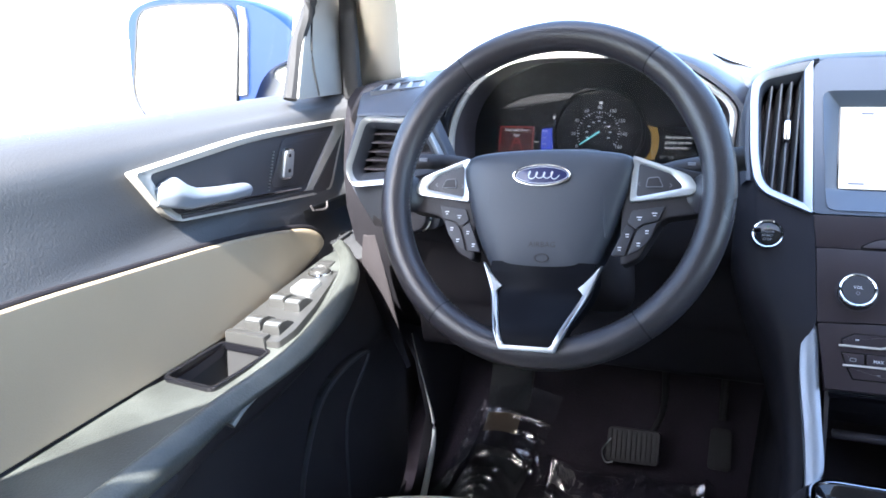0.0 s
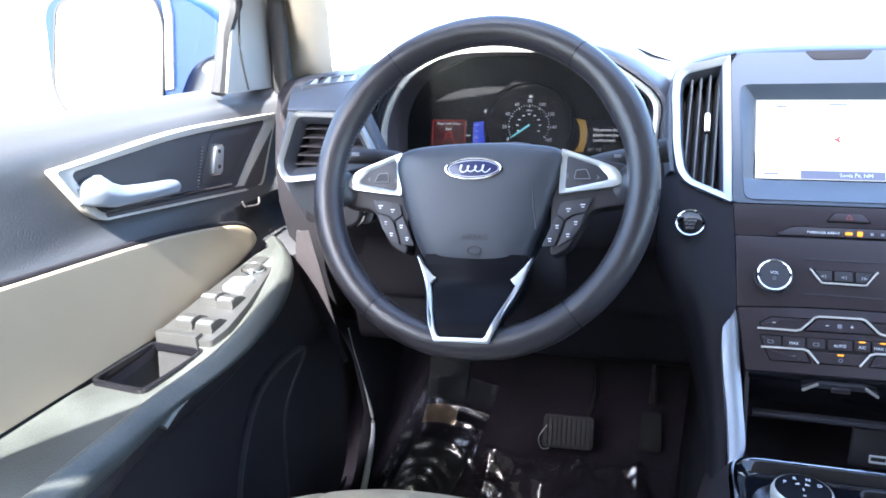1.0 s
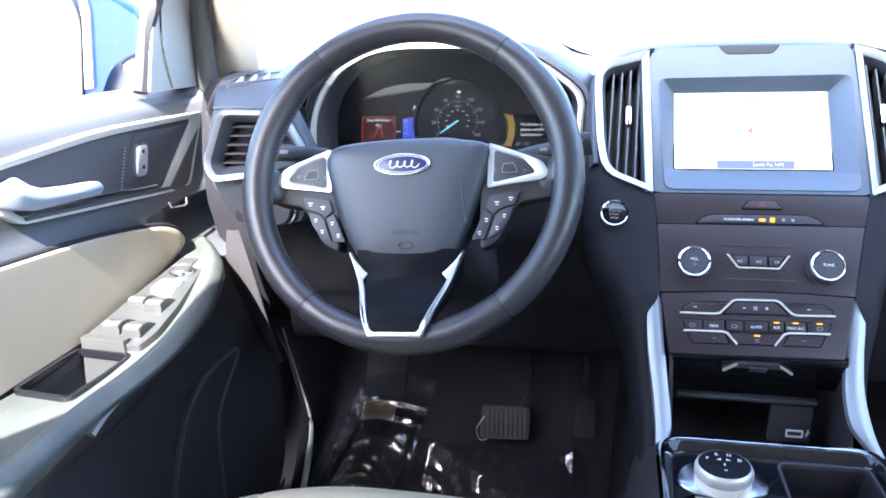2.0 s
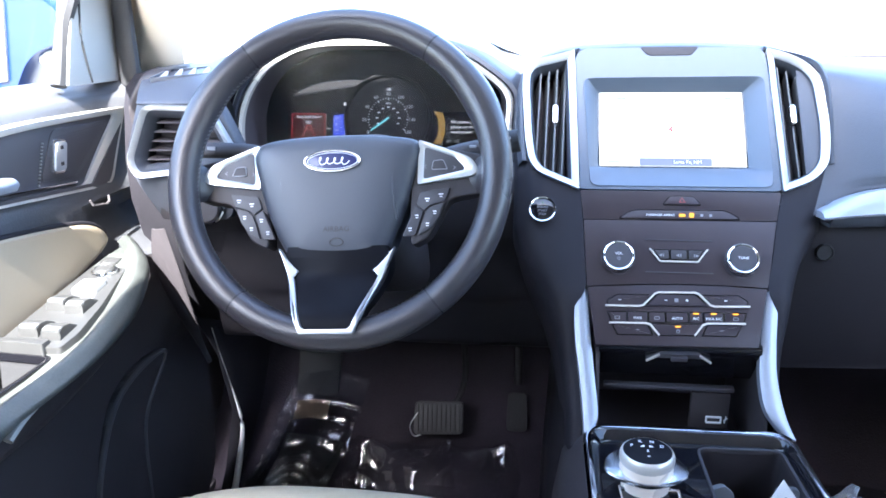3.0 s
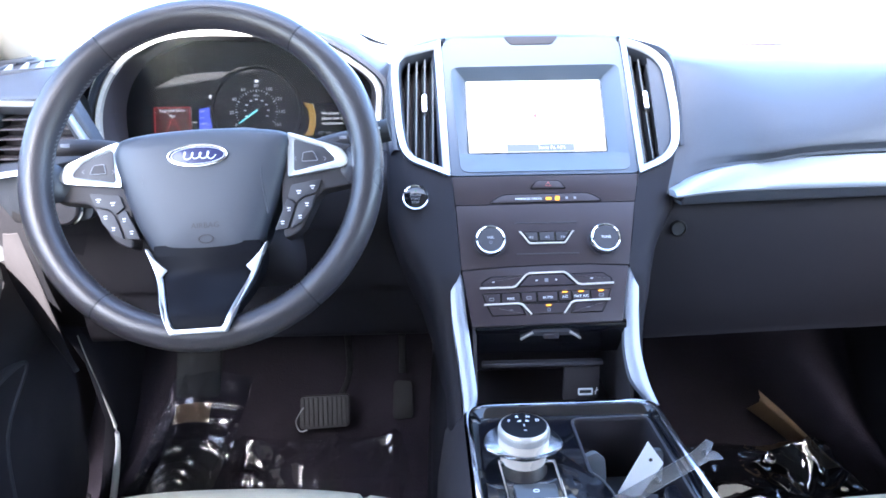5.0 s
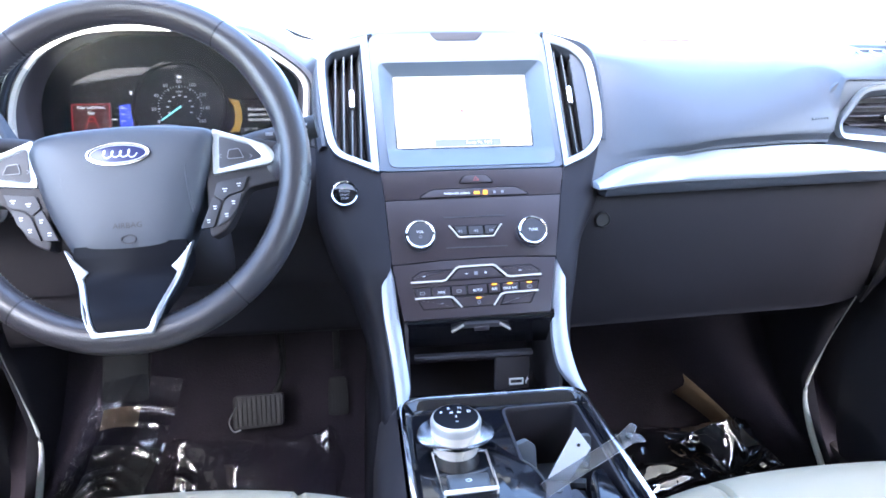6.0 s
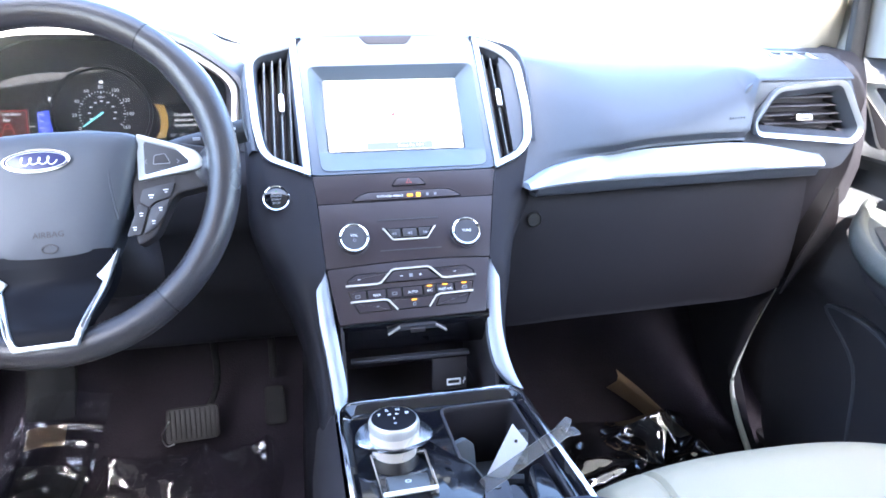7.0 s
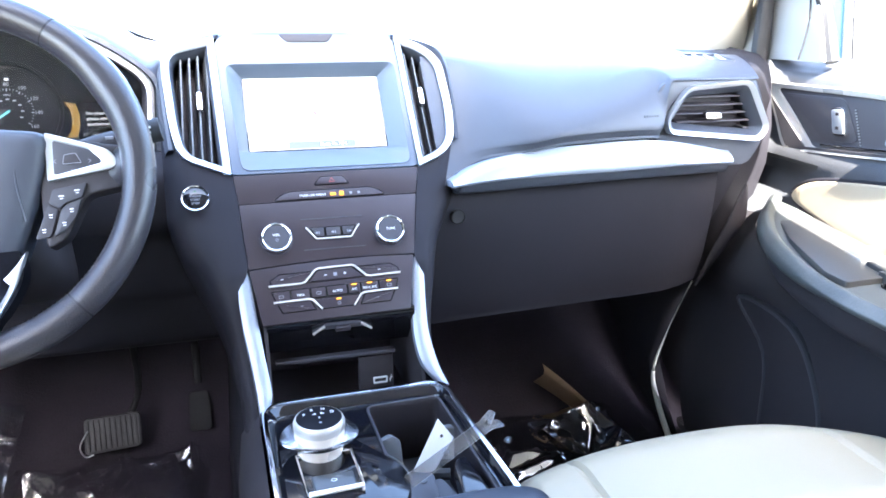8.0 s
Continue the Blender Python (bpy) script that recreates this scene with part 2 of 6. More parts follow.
def inset(poly, d):
    """The outline moved inwards by d."""
    k = len(poly)
    area = sum(poly[i][0] * poly[(i + 1) % k][1] - poly[(i + 1) % k][0] * poly[i][1] for i in range(k))
    s = 1 if area > 0 else -1
    out = []
    for i in range(k):
        a, p, b = Vector(poly[i - 1][:2]), Vector(poly[i][:2]), Vector(poly[(i + 1) % k][:2])
        u, v = (p - a), (b - p)
        n1 = Vector((-u.y, u.x)).normalized() if u.length > 1e-9 else Vector((0, 0))
        n2 = Vector((-v.y, v.x)).normalized() if v.length > 1e-9 else n1
        n = (n1 + n2)
        n = n.normalized() if n.length > 1e-6 else n1
        c = max(0.5, n.dot(n2))
        q = p + n * (s * d / c)
        out.append((q.x, q.y))
    return out


def grid(rows, closed=False, cap=False):
    """A skin through rows of points."""
    bm = bmesh.new()
    V = [[bm.verts.new(p) for p in r] for r in rows]
    n = len(V[0])
    for a, b in zip(V, V[1:]):
        for i in range(n if closed else n - 1):
            j = (i + 1) % n
            try:
                bm.faces.new((a[i], a[j], b[j], b[i]))
            except ValueError:
                pass
    if cap and closed:
        bm.faces.new(V[0][::-1])
        bm.faces.new(V[-1])
    return bm


def thick(bm, d):
    """Gives a skin a thickness."""
    bmesh.ops.recalc_face_normals(bm, faces=bm.faces)
    bmesh.ops.solidify(bm, geom=list(bm.faces), thickness=d)
    return bm


def tube(path, r, n=10, closed=False, flat=1.0, up=(0, 0, 1), cap=True):
    """A round or flattened bar along a line; r may be a number or a function of 0..1."""
    P = [Vector(p) for p in path]
    k = len(P)
    rows = []
    for i, p in enumerate(P):
        t = (P[(i + 1) % k] - P[i - 1]) if closed else P[min(i + 1, k - 1)] - P[max(i - 1, 0)]
        t.normalize()
        side = t.cross(Vector(up))
        if side.length < 1e-4:
            side = t.cross(Vector((1, 0, 0)))
        side.normalize()
        top = side.cross(t)
        rr = r(i / (k - 1)) if callable(r) else r
        rows.append([p + side * (rr * math.cos(2 * math.pi * j / n)) + top * (rr * flat * math.sin(2 * math.pi * j / n)) for j in range(n)])
    if closed:
        rows.append(rows[0])
        bm = grid(rows, closed=True)
        bmesh.ops.remove_doubles(bm, verts=bm.verts, dist=1e-7)
        return bm
    return grid(rows, closed=True, cap=cap)


def lathe(profile, m, n=48, cap=True):
    """A turned body: (radius, height) round the frame m's z."""
    rows = [[m @ Vector((r * math.cos(2 * math.pi * j / n), r * math.sin(2 * math.pi * j / n), h)) for j in range(n)] for r, h in profile]
    return grid(rows, closed=True, cap=cap)


def box(m, sx, sy, sz, bevel=0.0, seg=2):
    bm = bmesh.new()
    bmesh.ops.create_cube(bm, size=1, matrix=m @ Matrix.Diagonal((sx, sy, sz, 1)))
    return bevelled(bm, bevel, seg)


def rect(w, h, cx=0.0, cy=0.0):
    return [(cx - w / 2, cy - h / 2), (cx + w / 2, cy - h / 2), (cx + w / 2, cy + h / 2), (cx - w / 2, cy + h / 2)]


def oval(a, b, n=40, cx=0.0, cy=0.0):
    return [(cx + a * math.cos(2 * math.pi * i / n), cy + b * math.sin(2 * math.pi * i / n)) for i in range(n)]


def text(name, words, size, m, material, parent, align="CENTER", depth=0.0002):
    """Letters of the built-in font, standing a little proud of the frame m's xy."""
    c = bpy.data.curves.new(name, "FONT")
    c.body, c.size, c.align_x, c.align_y, c.extrude = words, size, align, "CENTER", depth
    c.resolution_u = 2
    o = bpy.data.objects.new(name, c)
    scene.collection.objects.link(o)
    bpy.context.view_layer.update()
    me = bpy.data.meshes.new_from_object(o)
    bpy.data.objects.remove(o)
    bm = bmesh.new()
    bm.from_mesh(me)
    bpy.data.meshes.remove(me)
    bm.transform(m)
    return part(name, bm, material, parent, smooth=0)


def at(m, x, y, z=0.0):
    return m @ Matrix.Translation((x, y, z))


def strip(path, w, m, z0, z1):
    """A flat line of width w along a path in the frame m's xy."""
    P = [Vector(p[:2]) for p in path]
    L, R = [], []
    for i, p in enumerate(P):
        a, b = P[max(i - 1, 0)], P[min(i + 1, len(P) - 1)]
        t1 = (p - a).normalized() if (p - a).length > 0 else (b - p).normalized()
        t2 = (b - p).normalized() if (b - p).length > 0 else t1
        t = (t1 + t2).normalized()
        n = Vector((-t.y, t.x)) / max(0.5, t.dot(t2))
        L.append(tuple(p + n * w / 2))
        R.append(tuple(p - n * w / 2))
    return slab(L + R[::-1], m, z0, z1)


def by_angle(poly, k, c):
    """The outline cut by k rays from c."""
    out = []
    for i in range(k):
        a = 2 * math.pi * i / k
        u = Vector((math.cos(a), math.sin(a)))
        best = None
        for p, q in zip(poly, poly[1:] + poly[:1]):
            p, q = Vector(p) - Vector(c), Vector(q) - Vector(c)
            den = u.x * (q.y - p.y) - u.y * (q.x - p.x)
            if abs(den) < 1e-12:
                continue
            t = (p.x * (q.y - p.y) - p.y * (q.x - p.x)) / den
            f = (p.x * u.y - p.y * u.x) / den
            if t > 0 and -1e-6 <= f <= 1 + 1e-6:
                best = t if best is None else max(best, t)
        out.append((c[0] + u.x * best, c[1] + u.y * best))
    return out


def matched(a, b, c, k=160):
    return by_angle(a, k, c), by_angle(b, k, c)


def mirror_x(pts, s):
    return [(p[0] * s, *p[1:]) for p in pts]

# ---- ground and distance ----
bm = grid([[(x, y, -0.42) for x in (-300, -40, 0, 40, 300)] for y in (-300, -40, 0, 40, 400)])
tagged(part("ground", bm, GROUND), "sunlit pale concrete lot round the car", "ground", kind="structure")


blk = thing("concrete_block", (5.5, 25.5, -0.42), "low pale concrete block far across the sunlit lot", "block")
part("body", slab(soft([(-0.8, 0.0), (0.8, 0.0), (0.75, 0.22), (-0.1, 0.50), (-0.75, 0.57)], 0.03), axes((5.45, 25.4, -0.42), (1, 0, 0), (0, 0, 1)), -0.4, 0.4, 0.02), STUCCO, blk)
b = thing("barrier", (15.2, 30, -0.42), "low red rail on short posts far across the lot", "barrier")
part("rail", box(Matrix.Translation((15.2, 30, 0.16)), 2.1, 0.05, 0.045, 0.01), REDPAINT, b)
for x in (14.3, 15.2, 16.1):
    part("post", box(Matrix.Translation((x, 30.05, -0.14)), 0.05, 0.05, 0.58, 0.005), STUCCO, b)

# ---- cabin shell ----
FLOOR = 0.13
prof = [(-1.35, FLOOR), (0.3, FLOOR), (1.02, FLOOR), (1.16, FLOOR + 0.03), (1.30, 0.24), (1.42, 0.42), (1.47, 0.70), (1.47, 0.90)]
line = spline([(0, *p) for p in prof], 6)
bm = grid([[(x, p.y, p.z) for p in line] for x in (-0.80, -0.4, 0, 0.4, 0.80)])
tagged(part("floor", thick(bm, 0.02), CARPET), "dark carpeted cabin floor and toe board", "floor", kind="structure")
roof_line = spline([(0, 0.68, 1.330), (0, 0.1, 1.40), (0, -0.6, 1.41), (0, -1.35, 1.33)], 5)
bm = grid([[(x, p.y, p.z - 0.06 * (abs(x) / 0.64) ** 3) for p in roof_line] for x in np.linspace(-0.58, 0.58, 9)])
tagged(part("ceiling", thick(bm, 0.03), HEADLINER), "grey cloth headliner under the roof", "ceiling", kind="structure")
# unseen; built solid, without a rear window, to keep light out
bm = box(Matrix.Translation((0, -1.38, 0.73)), 1.56, 0.05, 1.22)
tagged(part("wall_rear", bm, HEADLINER), "plain rear end of the cabin", "wall", kind="structure")
for s, word in ((-1, "left"), (1, "right")):
    # lower body side and rear quarter below the windows, closing the cabin behind the front door
    bm = box(Matrix.Translation((s * 0.79, -0.74, 0.50)), 0.06, 1.28, 0.80)
    tagged(part("wall_" + word, bm, GREY), "plain cabin side below the rear window", "wall", kind="structure")
    bm = box(Matrix.Translation((s * 0.775, 0.3, 0.12)), 0.07, 2.0, 0.10, 0.01)
    tagged(part("door_sill", bm, DARK), "dark plastic door sill", "sill", kind="structure")
    # body side ahead of the door, closing the footwell
    bm = box(Matrix.Translation((s * 0.80, 1.28, 0.50)), 0.03, 0.48, 0.80)
    tagged(part("wall_" + word, bm, DARK), "dark body side beside the footwell", "wall", kind="structure")
    # windscreen pillar, bowed, wrapped in beige cloth
    rows = []
    for p, q in zip(spline([(0.80, 1.17, 0.85), (0.775, 1.125, 0.905), (0.716, 1.035, 1.037), (0.655, 0.88, 1.15), (0.61, 0.72, 1.24), (0.58, 0.54, 1.31)], 6),
                    spline([(0.735, 1.20, 0.86), (0.712, 1.145, 0.920), (0.672, 1.055, 1.037), (0.61, 0.90, 1.16), (0.57, 0.75, 1.25), (0.53, 0.57, 1.325)], 6)):
        a, b = Vector((p.x * s, p.y, p.z)), Vector((q.x * s, q.y, q.z))
        mid = (a + b) / 2 + Vector((-0.006 * s, -0.012, 0.0))
        out = Vector((0.05 * s, 0.05, 0.03))
        rows.append([a, (a + mid) / 2 + Vector((0, -0.004, 0)), mid, (b + mid) / 2 + Vector((0, -0.004, 0)), b, b + out * 0.6, a + out])
    bm = grid(rows, closed=True, cap=True)
    tagged(part("pillar", bm, CLOTH), "beige trimmed windscreen pillar", "pillar", kind="structure")
    path = [(s * 0.565, 0.64, 1.295), (s * 0.57, 0.45, 1.335), (s * 0.57, 0.2, 1.35), (s * 0.57, -0.2, 1.36), (s * 0.57, -1.35, 1.30)]
    tagged(part("roof_rail", tube(spline(path, 8), 0.038, 8), CLOTH), "beige roof rail above the door", "trim", kind="structure")
    path = [(s * 0.78, -0.05, 0.90), (s * 0.70, -0.08, 1.15), (s * 0.595, -0.10, 1.36)]
    tagged(part("pillar", tube(spline(path, 8), 0.055, 8, flat=0.6, up=(1, 0, 0)), CLOTH), "beige centre pillar behind the front door", "pillar", kind="structure")
tagged(part("roof_rail", tube(spline([(-0.585, 0.64, 1.290), (0, 0.69, 1.315), (0.585, 0.64, 1.290)], 8), 0.03, 8), CLOTH), "beige header above the windscreen", "trim", kind="structure")
rows = []
for t in np.linspace(0, 1, 9):
    y, z = 1.50 - 0.80 * t, 0.90 + 0.42 * t + 0.03 * math.sin(math.pi * t)
    hw = 0.76 - 0.16 * t
    rows.append([(hw * u, y - 0.10 * u * u, z) for u in np.linspace(-1, 1, 11)])
wind = tagged(part("window_1", grid(rows), GLASS), "clear curved windscreen", "window", kind="structure")
wind.visible_shadow = False
# unseen panes, added with a dark tint to cut light from behind
TINT = clear("privacy_glass", (0.14, 0.145, 0.15), 0.0, 1.0)
for s, word in ((-1, "window_2"), (1, "window_3")):
    rows = [[(s * (0.79 - 0.20 * t * t), y, 0.89 + 0.46 * t) for y in np.linspace(-1.36, -0.20, 4)] for t in np.linspace(0, 1, 5)]
    tagged(part(word, grid(rows), TINT), "dark tinted rear side window", "window", kind="structure")

# ---- dashboard ----
SM = axes((0, 0.847, 0.72), (1, 0, 0), (0, 0.605, 0.796))  # the sloping face of the centre stack
dash = thing("dashboard", (0, 1.1, FLOOR), "dark grey soft-touch dashboard with silver trim", "dashboard")


def lerp(x, table):
    """A value read smoothly from a short table."""
    xs, vs = [r[0] for r in table], [r[1] for r in table]
    d = 0.02 * (xs[-1] - xs[0])
    return float(sum(w * np.interp(x + k * d, xs, vs) for k, w in ((-2, 0.1), (-1, 0.23), (0, 0.34), (1, 0.23), (2, 0.1))))


def vent_profile(top):
    """The section of a dashboard pad that ends on top of a side vent and drops behind it."""
    k = (top - 0.890) / 0.035
    return spline([(0, 1.47, top - 0.02), (0, 1.25, top), (0, 1.10, top - 0.001 * k), (0, 1.02, top - 0.004 * k), (0, 0.965, top - 0.0095 * k), (0, 0.925, top - 0.0180 * k), (0, 0.897, top - 0.0285 * k), (0, 0.8855, 0.8905), (0, 0.890, 0.887), (0, 0.935, 0.886), (0, 0.95, 0.85), (0, 0.95, 0.775)], 5)


def pad_profile(top, lip_y, lip_z, tuck):
    """The section of a dashboard pad from the windscreen down to its lower lip."""
    return spline([(0, 1.47, top - 0.02), (0, 1.25, top), (0, lip_y + 0.21, top), (0, lip_y + 0.125, top - 0.010),
                   (0, lip_y + 0.060, top * 0.62 + lip_z * 0.38), (0, lip_y + 0.022, top * 0.30 + lip_z * 0.70), (0, lip_y + 0.004, lip_z + 0.008), (0, lip_y, lip_z), (0, lip_y + 0.002, lip_z - 0.004), (0, lip_y + 0.006, lip_z - 0.010), (0, lip_y + 0.012, lip_z - 0.0150), (0, lip_y + tuck, lip_z - 0.0175)], 5)


VENT_R = [(0.474, 0.8165), (0.624, 0.8010), (0.6395, 0.8210), (0.6045, 0.8890), (0.500, 0.8810), (0.4675, 0.836)]
VENT_L = [(0.535, 0.812), (0.662, 0.7965), (0.6735, 0.8190), (0.6465, 0.8890), (0.560, 0.886), (0.528, 0.826)]
# passenger pad: sweeps from the stack's vent to the side vent
rows = []
for x in sorted(list(np.linspace(0.150, 0.44, 20)) + list(np.linspace(0.446, 0.486, 9)) + list(np.linspace(0.50, 0.618, 9))):
    top = lerp(x, ((0.1, 0.930), (0.18, 0.920), (0.25, 0.913), (0.45, 0.910), (0.58, 0.916), (0.66, 0.914), (0.70, 0.900)))
    ly = lerp(x, ((0.1, 0.88), (0.15, 0.872), (0.2, 0.864), (0.3, 0.862), (0.44, 0.862), (0.475, 0.872), (0.70, 0.94)))
    lz = lerp(x, ((0.1, 0.75), (0.1515, 0.772), (0.170, 0.7865), (0.1926, 0.7985), (0.231, 0.8095), (0.310, 0.8240), (0.3935, 0.8275), (0.4367, 0.8280), (0.48, 0.8245), (0.70, 0.78)))
    # beside the stack's vent the face falls back to the slope of the stack; past the glovebox it gives way to the side vent
    t = min(1.0, max(0.0, (x - 0.176) / 0.10))
    t = t * t * (3 - 2 * t)
    near, wide = (min(1.0, max(0.0, v)) for v in ((x - 0.458) / 0.020, (x - 0.30) / 0.165))
    near, wide = near * near * (3 - 2 * near), wide * wide * (3 - 2 * wide)
    row = []
    for k, (p, q) in enumerate(zip(pad_profile(top, ly, lz, 0.09), vent_profile(top))):
        slope = 0.847 + 0.76 * (p.z - 0.72) + 0.006
        f = min(1.0, max(0.0, (k - 24) / 12))
        p = Vector((0, p.y if p.y > slope else slope + (p.y - slope) * t, p.z)).lerp(q, wide * (1 - f) + near * f)
        row.append((x + max(0.0, (x - 0.50) / 0.118) * (0.42 * max(0.0, min(0.16, p.y - 0.886))), p.y, p.z))
    rows.append(row)
part("upper_pad", grid(rows), DASH, dash, "dark grey grained soft upper pad")
# small embossed word near the side vent, too faint to read
em = axes((0.4405, 0.8690, 0.8435), (1, 0.14, 0), (0, 0.33, 1))
for k in range(6):
    part("mark", slab(rect(0.0026, 0.0026, -0.0110 + 0.0044 * k, 0), em, -0.002, 0.0006), DASH, dash)
# driver's corner pad
rows = []
for x in np.linspace(-0.656, -0.556, 12):
    top = lerp(x, ((-0.66, 0.914), (-0.64, 0.921), (-0.61, 0.927), (-0.55, 0.935)))
    rows.append([(x - max(0.0, (-0.556 - x) / 0.10) * (0.42 * max(0.0, min(0.16, p.y - 0.886))), p.y, p.z) for p in vent_profile(top)])
part("upper_pad", grid(rows), DASH, dash, "dark grey grained soft upper pad")
# surrounds of the side vents, with an apron below
for s, poly, hole in ((1, [(0.456, 0.830), (0.460, 0.806), (0.545, 0.779), (0.574, 0.764), (0.620, 0.766), (0.637, 0.792), (0.650, 0.822), (0.616, 0.8930), (0.480, 0.8915), (0.460, 0.878)], VENT_R),
                      (-1, [(0.5245, 0.826), (0.531, 0.806), (0.548, 0.742), (0.640, 0.742), (0.667, 0.783), (0.683, 0.818), (0.657, 0.8950), (0.556, 0.8920)], VENT_L)):
    o, i = (soft([(s * a, b) for a, b in (p if s > 0 else p[::-1])], r) for p, r in ((poly, 0.010), (hole, 0.012)))
    o, i = matched(o, inset(i, 0.003), (s * 0.585, 0.845), 140)
    part("vent_surround", ring(o, i, axes((0, 0.8880, 0.84), (1, 0, 0), (0, 0.06, 1)) @ Matrix.Translation((0, -0.84, 0)), -0.05 if s > 0 else -0.022, 0.0, -0.03 if s > 0 else -0.022, 0.004, bevel=0.003), DASH, dash, "grey panel round the side vent")
# behind and round the instruments
rows = []
for x in np.linspace(-0.56, -0.10, 17):
    top = lerp(x, ((-0.56, 0.935), (-0.48, 0.948), (-0.38, 0.955), (-0.26, 0.945), (-0.19, 0.915), (-0.10, 0.935)))
    rows.append([(x, p.y, p.z) for p in pad_profile(top, lerp(x, ((-0.56, 1.14), (-0.25, 1.14), (-0.21, 1.05), (-0.17, 0.98), (-0.10, 0.95))), 0.80, 0.02)])
part("upper_pad", grid(rows), DASH, dash)

# instrument hood: an arched tunnel over the dials
ARCH = [(-0.580, 0.800), (-0.582, 0.850), (-0.567, 0.893), (-0.533, 0.928), (-0.472, 0.950), (-0.355, 0.950), (-0.285, 0.936), (-0.237, 0.911), (-0.2045, 0.882), (-0.2030, 0.845), (-0.207, 0.800)]
arch = [(p.x, p.y) for p in spline([(a, b, 0) for a, b in ARCH], 5)]


def arch_at(grow, y, lean=0.3):
    """The hood's outline, grown outwards, standing at y and leaning back."""
    cx, cz = -0.389, 0.84
    out = []
    for a, b in arch:
        d = Vector((a - cx, b - cz))
        k = 1 + grow / max(d.length, 0.05)
        q = (cx + d.x * k, cz + d.y * k)
        out.append(Vector((q[0], y + lean * (q[1] - 0.85), q[1])))
    return out


rows = [arch_at(0.003, 1.075), arch_at(0.004, 1.030), arch_at(0.007, 1.021), arch_at(0.013, 1.022), arch_at(0.017, 1.030), arch_at(0.022, 1.07), arch_at(0.026, 1.14), arch_at(0.02, 1.25)]
part("instrument_hood", grid(rows), DASH, dash, "dark hood arching over the dials")
rows = [arch_at(0.0035, 1.034), arch_at(0.0035, 1.0240), arch_at(0.0, 1.0205), arch_at(-0.0048, 1.0225), arch_at(-0.0060, 1.034)]
part("hood_trim", grid(rows), LITSILVER, dash, "bright silver arch round the dials")
# dark funnel between the trim and the dial face
rows = [arch_at(-0.0055, 1.030), arch_at(-0.013, 1.06), arch_at(-0.016, 1.09)]
part("dial_surround", grid(rows), BLACKHOLE, dash)

# knee panel, glovebox and lower edges
rows = []
for x in np.linspace(-0.615, -0.10, 15):
    rows.append([(x, p.y, p.z) for p in spline([(0, 0.985, 0.80), (0, 0.945, 0.775), (0, 0.938, 0.712), (0, 0.950, 0.706), (0, 0.950, 0.625), (0, 0.958, 0.618), (0, 0.962, 0.56), (0, 0.985, 0.535), (0, 1.10, 0.53)], 4)])
part("knee_panel", grid(rows), LOWER, dash, "dark lower panel below the wheel")
rows = []
for x in np.linspace(0.125, 0.60, 13):
    dz = lerp(x, ((0.125, -0.006), (0.3, 0.0), (0.6, 0.008)))
    e = 0.03 * max(0, (x - 0.5) / 0.1) ** 2
    rows.append([(x, p.y + e, p.z + dz) for p in spline([(0, 0.905, 0.755), (0, 0.894, 0.745), (0, 0.892, 0.70), (0, 0.90, 0.62), (0, 0.915, 0.565), (0, 0.935, 0.552), (0, 1.08, 0.548)], 4)])
glove = part("glovebox_door", grid(rows), LOWER, dash, "dark grained glovebox door")
lock_m = axes((0.1735, 0.8900, 0.7150), (1, 0, 0), (0, 0.05, 1))
part("lock", lathe([(0.0105, -0.004), (0.0105, 0.001), (0.009, 0.003), (0.0085, 0.0005), (0.003, 0.0005)], lock_m, 24), RUBBER, glove, "round glovebox lock")
# silver bar across the passenger side: bright upper face, shaded lower face
rows = []
for x in np.linspace(0.1565, 0.574, 41):
    top = lerp(x, ((0.1565, 0.7665), (0.160, 0.7700), (0.170, 0.7770), (0.1926, 0.7885), (0.231, 0.7980), (0.310, 0.8065), (0.3935, 0.8100), (0.4367, 0.8105), (0.4816, 0.8065), (0.5284, 0.7980), (0.5745, 0.7890)))
    edge = lerp(x, ((0.1565, 0.7640), (0.193, 0.7690), (0.232, 0.7715), (0.3128, 0.7735), (0.397, 0.7740), (0.485, 0.7770), (0.574, 0.7765)))
    rows.append([(x, 0.895, top - 0.004), (x, 0.8735, top), (x, 0.8690, top * 0.75 + edge * 0.25 + 0.0010), (x, 0.8640, (top + edge) / 2 + 0.0016), (x, 0.8595, top * 0.2 + edge * 0.8 + 0.0010), (x, 0.8578, edge + 0.0008), (x, 0.8590, edge - 0.0018), (x, 0.895, edge - 0.006)])
part("trim_bar", grid(rows, closed=True, cap=True), BLADE, dash, "satin silver trim bar tapering to a point")
rows = []
for x in np.linspace(0.1680, 0.572, 25):
    edge = lerp(x, ((0.1515, 0.7620), (0.193, 0.7680), (0.232, 0.7705), (0.3128, 0.7725), (0.397, 0.7730), (0.485, 0.7760), (0.574, 0.7755)))
    bot = lerp(x, ((0.1515, 0.750), (0.194, 0.7512), (0.273, 0.7538), (0.399, 0.7565), (0.572, 0.7595)))
    rows.append([(x, 0.95, edge + 0.03), (x, 0.8655, edge), (x, 0.8640, edge - 0.003), (x, 0.8690, bot + 0.003), (x, 0.8720, bot), (x, 0.905, bot - 0.004)])
part("trim_carrier", thick(grid(rows), 0.004), DASH, dash, "grey carrier under the trim bar")
